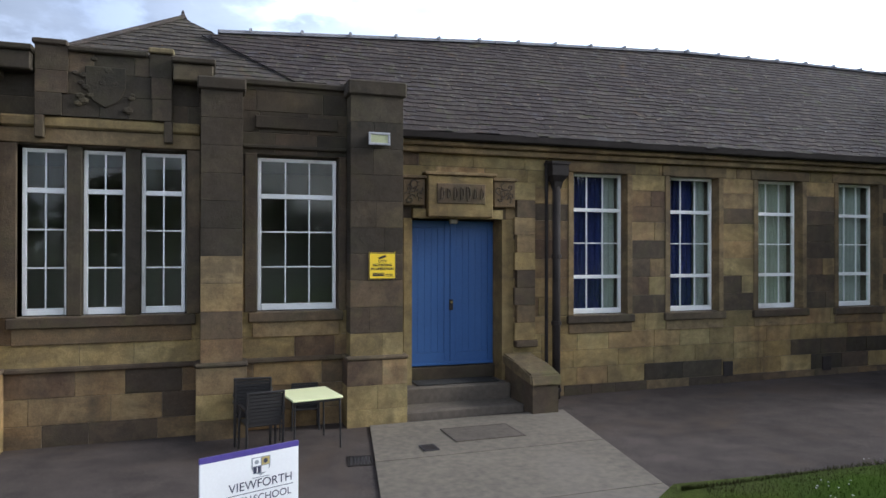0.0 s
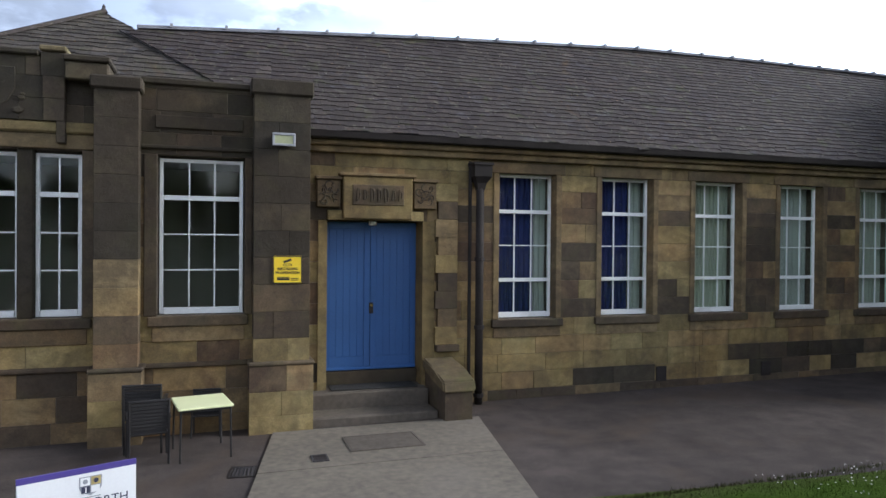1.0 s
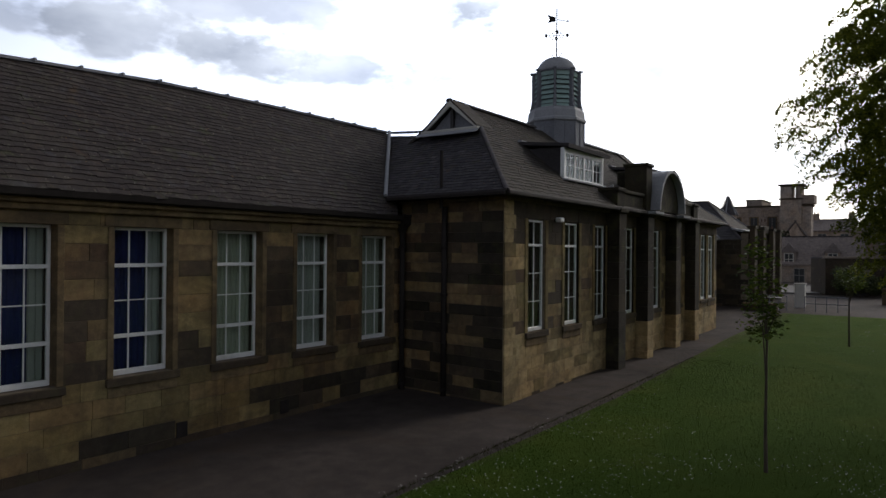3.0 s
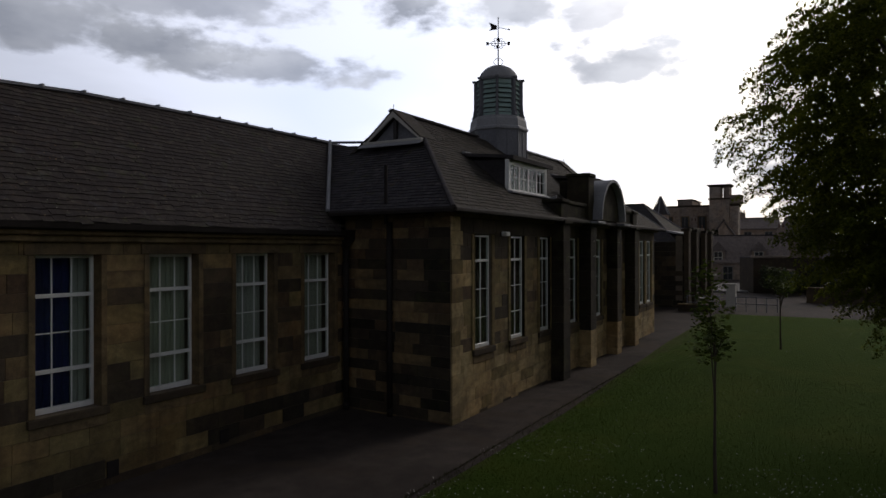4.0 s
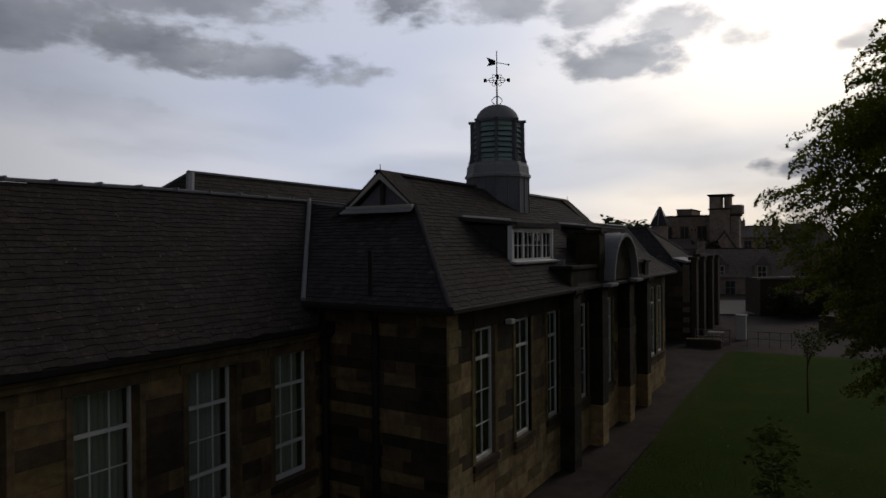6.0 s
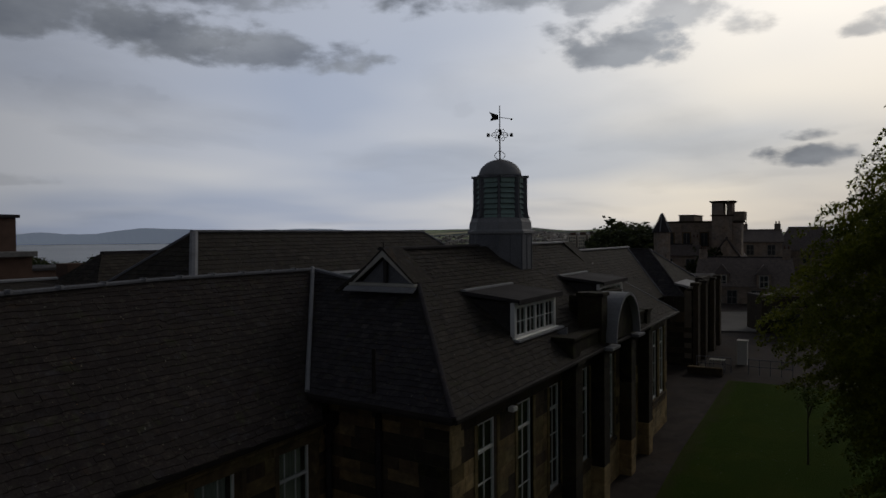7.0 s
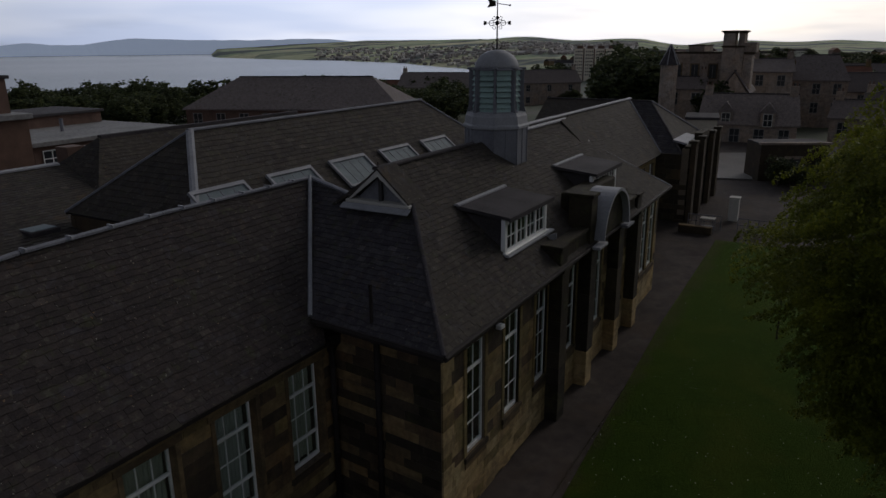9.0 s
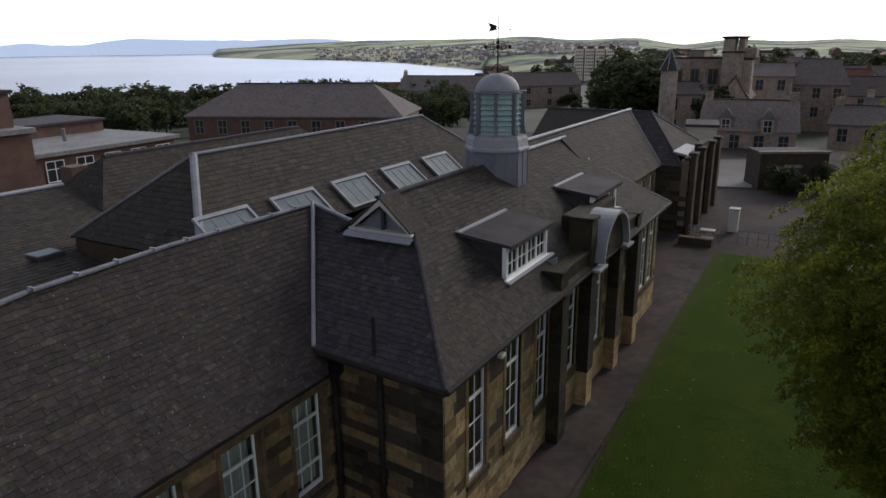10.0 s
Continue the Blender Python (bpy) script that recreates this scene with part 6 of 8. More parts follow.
slate_face("pavilion_west", "dark bluish slates", (50.0, 10.5, 5.25), (0, 1, 0), (5, 0, 3), [(0, 0), (1.4, 0), (5.05, pv), (3.5, pv)], M_SLATE_DARK, east, seed=56, width=0.4, gauge=0.25)
pf = Vector((0, 3.5, 3)).length
slate_face("pavilion_front", "", (0, 10.5, 5.25), (1, 0, 0), (0, 3.5, 3), [(50.0, 0), (60.0, 0), (55.15, pf), (54.85, pf)], M_SLATE_MOSS, east, seed=53, width=0.4, gauge=0.25)
strip("hip_capping", (50.0, 10.5, 5.27), (55.0, 14.0, 8.27), M_SLATE_DARK, east, 0.16, 0.04)
strip("hip_capping", (60.0, 10.5, 5.27), (55.0, 14.0, 8.27), M_LEAD, east, 0.2, 0.06)
strip("ridge_capping", (55.0, 14.0, 8.27), (55.0, 22.0, 8.27), M_LEAD_DARK, east, 0.2, 0.05)
strip("valley_flashing", (50.05, 11.95, 5.36), (54.6, 15.5, 8.38), M_LEAD, east, 0.12, 0.05)
bm = bmesh.new()
add_prism(bm, [(60.0, 10.5, 5.25), (55.0, 14.0, 8.25), (55.0, 22, 8.25), (60.0, 22, 5.25)], (0, 0, -0.1))
add_prism(bm, [(55.0, 15.6, 8.25), (55.0, 22, 8.25), (50.0, 22, 5.25), (50.0, 15.6, 5.25)], (0, 0, -0.1))
part("pavilion_back", bm, M_SLATE_MOSS, east)
stone_wall("wall_east_pavilion", "sooty sandstone return wall of the east pavilion", (50.0, EP), (0, 1), (-1, 0), 2.1, 0.3, 5.3, [], seed=54, limit=60, tone=lambda u, z, r: M_STONE_BLACK if r.random() < 0.6 else M_STONE_SOOT)
stone_wall("wall_east_front", "sooty sandstone east pavilion front", (50.0, EP), (1, 0), (0, -1), 10.0, 0.3, 5.7, [(1.3, 2.5, 2.24, 4.72), (3.7, 6.1, 2.24, 4.72), (7.4, 8.6, 2.24, 4.72)], seed=55, limit=80, tone=lambda u, z, r: M_STONE_BLACK)
for x, w in ((51.9, 1.15), (54.9, 2.3), (58.0, 1.15)):
    make_window((x, EP + 0.12, 2.25), w, 2.46, 2 if w < 2 else 5, [(1.86, 0.075)], [0.69, 1.25], backing=(M_NET, 0.0, 1.0, "blind"))
epar = thing("parapet", "blackened parapet and piers of the east pavilion", "parapet", kind="structure")
box_part("coping", 49.95, 60.0, EP - 0.06, EP + 0.35, 5.70, 5.84, M_STONE_BLACK, epar, bevel=0.02)
box_part("raised_centre", 53.4, 56.4, EP - 0.1, EP + 0.4, 5.844, 6.35, M_STONE_BLACK, epar, bevel=0.03)
for x in (49.97, 52.85, 56.4, 59.1):
    box_part("pier", x, x + 0.8, EP - 0.4, EP - 0.065, 0.4, 6.0, M_STONE_SOOT, epar, bevel=0.02)
    box_part("pier_cap", x - 0.05, x + 0.85, EP - 0.46, EP + 0.1, 6.003, 6.2, M_STONE_BLACK, epar, bevel=0.02)
bm = bmesh.new()
add_prism(bm, [(50.9, EP + 0.36, 5.75), (50.9, EP + 0.36, 5.92), (50.9, EP + 1.3, 6.12), (50.9, EP + 1.3, 6.0)], (4.2, 0, 0))
part("lead_cover", bm, M_LEAD_PALE, epar, "pale lead gutter lining behind the parapet")

# ---- things in the yard ----
def words(body, size, at, turn, material, parent, extrude=0.001, align="CENTER", bold=0.0):
    """Lettering as a mesh, from the built-in font; it stands upright and faces local -y."""
    cu = bpy.data.curves.new("lettering", "FONT")
    cu.body, cu.size, cu.extrude, cu.align_x, cu.offset = body, size, extrude, align, size * bold
    tmp = bpy.data.objects.new("lettering", cu)
    scene.collection.objects.link(tmp)
    me = bpy.data.meshes.new_from_object(tmp.evaluated_get(bpy.context.evaluated_depsgraph_get()))
    bpy.data.objects.remove(tmp)
    me.materials.clear()
    me.materials.append(material)
    ob = new("lettering", me)
    ob.parent = parent
    ob.matrix_basis = pose(at[0], at[1], at[2], 90, 0, turn)
    return ob


# school name board
sg = thing("school_sign", "white school name board with a violet top band", "sign", (-0.74, 7.13, 0.40), turn=21.8)
box_part("board", -0.49, 0.49, -0.012, 0.012, 0.10, 0.90, M_SIGNWHITE, sg, bevel=0.003)
box_part("top_band", -0.492, 0.492, -0.015, 0.014, 0.882, 0.935, M_PURPLE, sg, "violet band", 0.002)
for x in (-0.40, 0.40):
    box_part("post", x - 0.025, x + 0.025, 0.013, 0.06, -0.02, 0.86, M_IRON, sg, bevel=0.004)
words("VIEWFORTH", 0.115, (0.10, -0.014, 0.565), 0, M_SIGNNAVY, sg)
box_part("rule", -0.24, 0.43, -0.0145, -0.0125, 0.530, 0.536, M_SIGNNAVY, sg)
words("HIGH", 0.098, (-0.115, -0.014, 0.435), 0, M_SIGNNAVY, sg)
words("SCHOOL", 0.098, (0.215, -0.014, 0.435), 0, M_SIGNNAVY, sg)
bm = bmesh.new()
add_prism(bm, [(0.0, -0.013, 0.85), (0.19, -0.013, 0.85), (0.19, -0.013, 0.75), (0.17, -0.013, 0.71), (0.095, -0.013, 0.675), (0.02, -0.013, 0.71), (0.0, -0.013, 0.75)], (0, -0.002, 0))
part("shield", bm, M_SIGNGREY, sg, "grey shield emblem")
for x0, x1, z0, z1, m in ((0.010, 0.090, 0.77, 0.842, M_SIGNWHITE), (0.100, 0.180, 0.77, 0.842, M_GOLD), (0.018, 0.090, 0.70, 0.762, M_SIGNNAVY), (0.100, 0.172, 0.70, 0.762, M_SIGNWHITE)):
    box_part("shield_quarter", x0, x1, -0.0172, -0.0152, z0, z1, m, sg)
part("emblem_mark", add_tube(bmesh.new(), (0.05, -0.0185, 0.806), (0.05, -0.0175, 0.806), 0.022, sides=10), M_SIGNGREY, sg)
part("emblem_mark", add_tube(bmesh.new(), (0.14, -0.0185, 0.806), (0.14, -0.0175, 0.806), 0.022, sides=10), M_SIGNNAVY, sg)
box_part("emblem_mark", 0.050, 0.060, -0.0185, -0.0173, 0.705, 0.755, M_SIGNWHITE, sg)
box_part("motto_bar", 0.01, 0.18, -0.0145, -0.0125, 0.655, 0.663, M_SIGNGREY, sg)

# camera warning plate on the pier
cc = thing("warning_sign", "yellow camera warning plate with black print", "sign", (1.495, 11.245, 2.74))
box_part("plate", -0.225, 0.225, -0.010, 0.0, 0.0, 0.435, M_YELLOW, cc, bevel=0.006)
bm = bmesh.new()
for a, b, c, d in ((-0.223, 0.223, 0.003, 0.018), (-0.223, 0.223, 0.417, 0.432), (-0.223, -0.208, 0.018, 0.417), (0.208, 0.223, 0.018, 0.417)):
    add_box(bm, a, b, -0.0125, -0.0102, c, d)
part("border", bm, M_BLACK, cc)
for body, z in (("CCTV", 0.275), ("RECORDING", 0.215), ("IN OPERATION", 0.155)):
    words(body, 0.054, (0, -0.0122, z), 0, M_BLACK, cc, bold=0.03)
bm = bmesh.new()
add_prism(bm, [(-0.07, -0.0102, 0.352), (0.05, -0.0102, 0.395), (0.065, -0.0102, 0.36), (-0.055, -0.0102, 0.322)], (0, -0.0022, 0))
part("camera_mark", bm, M_BLACK, cc)
for x0, x1, z0 in ((-0.16, 0.03, 0.055), (0.05, 0.17, 0.075), (0.05, 0.17, 0.05), (-0.16, 0.03, 0.095)):
    box_part("print_bar", x0, x1, -0.0125, -0.0102, z0, z0 + (0.032 if x0 < 0 and z0 < 0.06 else 0.012), M_BLACK, cc)

fl_ = thing("floodlight", "white-framed rectangular floodlight on the pier", "floodlight", (1.42, 11.245, 4.88))
box_part("housing", -0.15, 0.15, -0.09, -0.002, 0.02, 0.18, M_LEAD, fl_, bevel=0.01)
bm = bmesh.new()
for a, b, c, d in ((-0.175, 0.175, 0.165, 0.20), (-0.175, 0.175, 0.0, 0.035), (-0.175, -0.14, 0.036, 0.164), (0.14, 0.175, 0.036, 0.164)):
    add_box(bm, a, b, -0.12, -0.091, c, d, 0.005)
part("frame", bm, M_LEAD_PALE, fl_)
box_part("lens", -0.139, 0.139, -0.105, -0.092, 0.037, 0.163, M_LENS, fl_, "dusty pale lens")

# table and stacking chairs
tb = thing("table", "school table with a pale lime top on thin black legs", "table", (0.25, 10.50, 0.402), turn=10)
box_part("tabletop", -0.365, 0.365, -0.40, 0.40, 0.71, 0.74, M_TABLE, tb, "pale lime laminate top", 0.006)
box_part("apron", -0.315, 0.315, -0.35, 0.35, 0.67, 0.709, M_PLASTIC, tb)
for sx in (-1, 1):
    for sy in (-1, 1):
        part("leg", add_tube(bmesh.new(), (sx * 0.335, sy * 0.37, 0.0), (sx * 0.325, sy * 0.36, 0.7), 0.014, sides=8), M_PLASTIC, tb)


def make_chair(at, turn, stack):
    c = thing("armchair", "black plastic stacking armchair with a slatted back", "chair", at, group="stacking chairs", turn=turn)
    bm = bmesh.new()
    add_box(bm, -0.24, 0.24, -0.22, 0.24, 0.40, 0.43, 0.01)
    part("seat", bm, M_PLASTIC, c)
    for i in range(8):
        z = 0.47 + i * 0.048
        y = -0.23 - 0.05 * i / 7
        bm = bmesh.new()
        add_box(bm, -0.235, 0.235, y - 0.008, y + 0.008, z, z + 0.043, 0.004)
        part("slat", bm, M_PLASTIC, c)
    for s in (-1, 1):
        part("back_post", add_tube(bmesh.new(), (s * 0.245, -0.24, 0.0), (s * 0.245, -0.29, 0.87), 0.018, sides=8), M_PLASTIC, c)
        part("leg", add_tube(bmesh.new(), (s * 0.26, 0.27, 0.0), (s * 0.25, 0.23, 0.62), 0.018, sides=8), M_PLASTIC, c)
        bm = bmesh.new()
        add_box(bm, s * 0.25 - 0.028, s * 0.25 + 0.028, -0.27, 0.25, 0.62, 0.645, 0.008)
        part("armrest", bm, M_PLASTIC, c)
    box_part("top_rail", -0.262, 0.262, -0.305, -0.27, 0.855, 0.89, M_PLASTIC, c, bevel=0.01)
    box_part("back_panel", -0.22, 0.22, -0.218, -0.206, 0.43, 0.62, M_PLASTIC, c)
    return c


make_chair((-0.44, 10.36, 0.398), 8, 0)
make_chair((-0.52, 10.94, 0.396), -4, 0)
make_chair((-0.52, 10.90, 0.502), -4, 0)
make_chair((0.30, 11.42, 0.402), 176, 0).scale = (0.8, 0.5, 0.78)

# drain, covers
dr = thing("drain_grate", "cast-iron gully grate set in asphalt", "drain", (0.78, 9.47, ground_z(0.78)), turn=-8)
bm = bmesh.new()
for a, b, c, d in ((-0.17, 0.17, -0.22, -0.19), (-0.17, 0.17, 0.19, 0.22), (-0.17, -0.14, -0.189, 0.189), (0.14, 0.17, -0.189, 0.189)):
    add_box(bm, a, b, c, d, -0.02, 0.014, 0.003)
part("frame", bm, M_IRON, dr)
for i in range(6):
    x = -0.115 + i * 0.046
    box_part("bar", x - 0.009, x + 0.009, -0.189, 0.189, -0.02, 0.012, M_LEAD_DARK, dr)
# Thin black sheet at yard level puts the gully's darkness between the bars.
box_part("dark_gully_sheet", -0.139, 0.139, -0.189, 0.189, 0.001, 0.004, M_BLACK, dr)
for x0, x1, y0, y1 in ((2.25, 3.35, 9.8, 10.55), (1.68, 1.9, 9.5, 9.78)):
    mh = thing("access_cover", "steel-framed access cover in the concrete path", "cover", ((x0 + x1) / 2, (y0 + y1) / 2, 0.452), kind="structure")
    w, d = (x1 - x0) / 2, (y1 - y0) / 2
    box_part("lid", -w + 0.03, w - 0.03, -d + 0.03, d - 0.03, -0.01, 0.006, M_STEP if w > 0.3 else M_IRON, mh, bevel=0.002)
    bm = bmesh.new()
    for a, b, c, e in ((-w, w, -d, -d + 0.025), (-w, w, d - 0.025, d), (-w, -w + 0.025, -d + 0.026, d - 0.026), (w - 0.025, w, -d + 0.026, d - 0.026)):
        add_box(bm, a, b, c, e, -0.01, 0.008)
    part("frame", bm, M_STEP if w > 0.3 else M_LEAD_DARK, mh)

# lamps and alarm box under the block's eaves
for x, z in ((18.5, 5.17),):
    lp = thing("bulkhead_lamp", "small white outdoor lamp under the eaves", "lamp", (x, 8.72, z), group="wall lamps")
    box_part("bracket", -0.05, 0.05, -0.03, 0.03, 0, 0.08, M_IRON, lp)
    box_part("shade", -0.12, 0.12, -0.20, -0.031, 0.0, 0.12, M_WHITE, lp, bevel=0.02)

# white pillar, rails and clutter where the lawn ends
pl = thing("pillar", "white-painted square pillar", "pillar", (52.1, 7.3, ground_z(52.1)))
box_part("shaft", -0.3, 0.3, -0.3, 0.3, -0.05, 1.5, M_OFFWHITE, pl, bevel=0.02)
box_part("cap", -0.35, 0.35, -0.35, 0.35, 1.503, 1.60, M_OFFWHITE, pl, bevel=0.03)
for ya, yb in ((7.6, 9.6), (4.2, 6.6)):
    fn = thing("railing", "low steel railing across the path", "railing", (48.9, 0, ground_z(48.9)), group="railings")
    for k in range(5):
        y = ya + (yb - ya) * k / 4
        part("post", add_tube(bmesh.new(), (0, y, -0.03), (0, y, 0.95), 0.025, sides=8), M_LEAD, fn)
    for z in (0.5, 0.92):
        part("rail", add_tube(bmesh.new(), (0, ya, z), (0, yb, z), 0.025, sides=8), M_LEAD, fn)
bn = thing("low_wall", "low dark stone wall beside the end of the path", "wall", (47.6, 0, ground_z(47.6)), kind="structure")
for y0, y1 in ((7.9, 8.9), (8.904, 9.9)):
    box_part("body", -0.15, 0.15, y0, y1, -0.05, 0.42, M_STONE_SOOT, bn, bevel=0.01)
    box_part("coping", -0.2, 0.2, y0, y1, 0.424, 0.5, M_STONE_DRESS, bn, bevel=0.015)
# a steel trolley left by the path
tr = thing("trolley", "small steel trolley with a pale tray top", "trolley", (48.6, 8.35, ground_z(48.6)))
box_part("tray", -0.3, 0.3, -0.45, 0.45, 0.80, 0.84, M_OFFWHITE, tr, bevel=0.01)
box_part("shelf", -0.28, 0.28, -0.43, 0.43, 0.25, 0.28, M_LEAD, tr, bevel=0.008)
for sx in (-0.27, 0.27):
    for sy in (-0.42, 0.42):
        part("leg", add_tube(bmesh.new(), (sx, sy, 0.0), (sx, sy, 0.8), 0.018, sides=6), M_LEAD, tr)

# daisies on the lawn and litter of pale specks
rnd = random.Random(77)
verts, faces = [], []
for i in range(5200):
    if i < 3600:
        x = rnd.uniform(4.1, 16)
        y = rnd.uniform(-2, 7.15)
        if noise.noise((x * 0.5, y * 0.5, 3)) < -0.05:
            continue
    else:
        x, y = rnd.uniform(16, 46), rnd.uniform(-10, 7.0)
    if x < 4.4 and y > 7.0:
        continue
    z, r = ground_z(x) + 0.04 + rnd.uniform(0.02, 0.05), rnd.uniform(0.008, 0.014)
    k = len(verts)
    for j in range(5):
        a = j * 1.2566
        verts.append((x + r * math.cos(a), y + r * math.sin(a), z + (0.004 if j % 2 else 0)))
    faces.append(tuple(range(k, k + 5)))
tagged(raw_mesh("daisies", verts, faces, M_WHITE), "scattered white daisies in the lawn", "flowers", kind="stuff")
verts, faces = [], []
for i in range(26000):
    x = 4.0 + (rnd.random() ** 1.7) * 22
    y = 7.25 - (rnd.random() ** 1.6) * 8.5
    if y > 7.1 - max(0, 4.3 - x) * 3:
        y = 7.02
    z, h = ground_z(x) + 0.035, rnd.uniform(0.03, 0.075)
    a, w = rnd.uniform(0, 6.28), rnd.uniform(0.003, 0.006)
    dx, dy = math.cos(a) * w, math.sin(a) * w
    lx, ly = rnd.uniform(-0.03, 0.03), rnd.uniform(-0.03, 0.03)
    k = len(verts)
    verts += [(x - dx, y - dy, z), (x + dx, y + dy, z), (x + lx, y + ly, z + h)]
    faces.append((k, k + 1, k + 2))
tagged(raw_mesh("grass", verts, faces, M_TURF), "short grass blades of the lawn", "grass", kind="stuff")


# ---- trees ----
def leaf_cloud(rnd, clumps, per, spread, size):
    """Leaves as small bent quads gathered round clump centres."""
    verts, faces = [], []
    for c in clumps:
        for _ in range(per):
            p = Vector(c) + Vector((rnd.gauss(0, 1), rnd.gauss(0, 1), rnd.gauss(0, 0.75))).normalized() * spread * 1.7 * rnd.random() ** 0.45
            a, b = rnd.uniform(0, 6.28), rnd.uniform(-0.9, 0.9)
            u = Vector((math.cos(a), math.sin(a), b * 0.5)).normalized()
            w = u.cross(Vector((rnd.uniform(-1, 1), rnd.uniform(-1, 1), rnd.uniform(0.2, 1)))).normalized()
            s = size * rnd.uniform(0.6, 1.3)
            k = len(verts)
            verts += [tuple(p - u * s), tuple(p + w * s * 0.55 - u * s * 0.1), tuple(p + u * s), tuple(p - w * s * 0.55 - u * s * 0.1)]
            faces.append((k, k + 1, k + 2, k + 3))
    return verts, faces


def crown_clumps(rnd, n, rx, rz, cz, lumps=9):
    """Clump centres over an uneven, many-lobed crown with gaps."""
    lobes = []
    for i in range(lumps):
        a, e = rnd.uniform(0, 6.28), rnd.uniform(-0.5, 1.0)
        lobes.append((Vector((math.cos(a) * rx * 0.58 * math.cos(e), math.sin(a) * rx * 0.58 * math.cos(e), cz + rz * 0.6 * math.sin(e))), rnd.uniform(0.36, 0.56)))
    out = []
    for i in range(n):
        c, f = rnd.choice(lobes)
        v = Vector((rnd.gauss(0, 1), rnd.gauss(0, 1), rnd.gauss(0, 1))).normalized()
        r = rnd.uniform(0.55, 1.0) ** 0.5 * f
        out.append(tuple(c + Vector((v.x * rx * r, v.y * rx * r, v.z * rz * r))))
    return out, [tuple(c) for c, f in lobes]


def make_tree(name, label, at, height, rx, rz, cz, seed, n=220, per=26, spread=0.28, size=0.13, leaf=None, trunk_r=0.2, group="", lumps=9, far=False, core=0):
    rnd = random.Random(seed)
    t = thing(name, label, "tree", at, group=group)
    clumps, lobes = crown_clumps(rnd, n, rx, rz, cz, lumps)
    bm = bmesh.new()
    top = cz
    bend = [Vector((0, 0, -0.1))]
    for i in range(1, 5):
        bend.append(Vector((rnd.uniform(-0.12, 0.12) * rx * 0.3, rnd.uniform(-0.12, 0.12) * rx * 0.3, top * i / 4)))
    for i in range(4):
        add_tube(bm, bend[i], bend[i + 1], trunk_r * (1 - 0.19 * i), trunk_r * (1 - 0.19 * (i + 1)), sides=6 if far else 9)
    part("trunk", bm, M_BARK, t)
    for c in lobes[: 3 if far else 9]:
        s = bend[2].lerp(bend[4], rnd.random())
        m = s.lerp(Vector(c), 0.5) + Vector((0, 0, 0.15 * rz * rnd.random()))
        bm = bmesh.new()
        add_tube(bm, s, m, trunk_r * 0.42, trunk_r * 0.25, sides=5)
        add_tube(bm, m, c, trunk_r * 0.25, trunk_r * 0.08, sides=5)
        part("limb", bm, M_BARK, t)
    v, f = leaf_cloud(rnd, clumps, per, spread, size)
    if core:
        inner = [tuple(Vector(rnd.choice(lobes)) + Vector((rnd.gauss(0, 1) * rx, rnd.gauss(0, 1) * rx, rnd.gauss(0, 1) * rz)) * 0.17) for _ in range(core)]
        v2, f2 = leaf_cloud(rnd, inner, 12, 0.3, 0.17)
        f += [tuple(len(v) + q for q in face) for face in f2]
        v += v2
    raw_mesh("crown", v, f, leaf or M_LEAF, t, "", "")
    return t


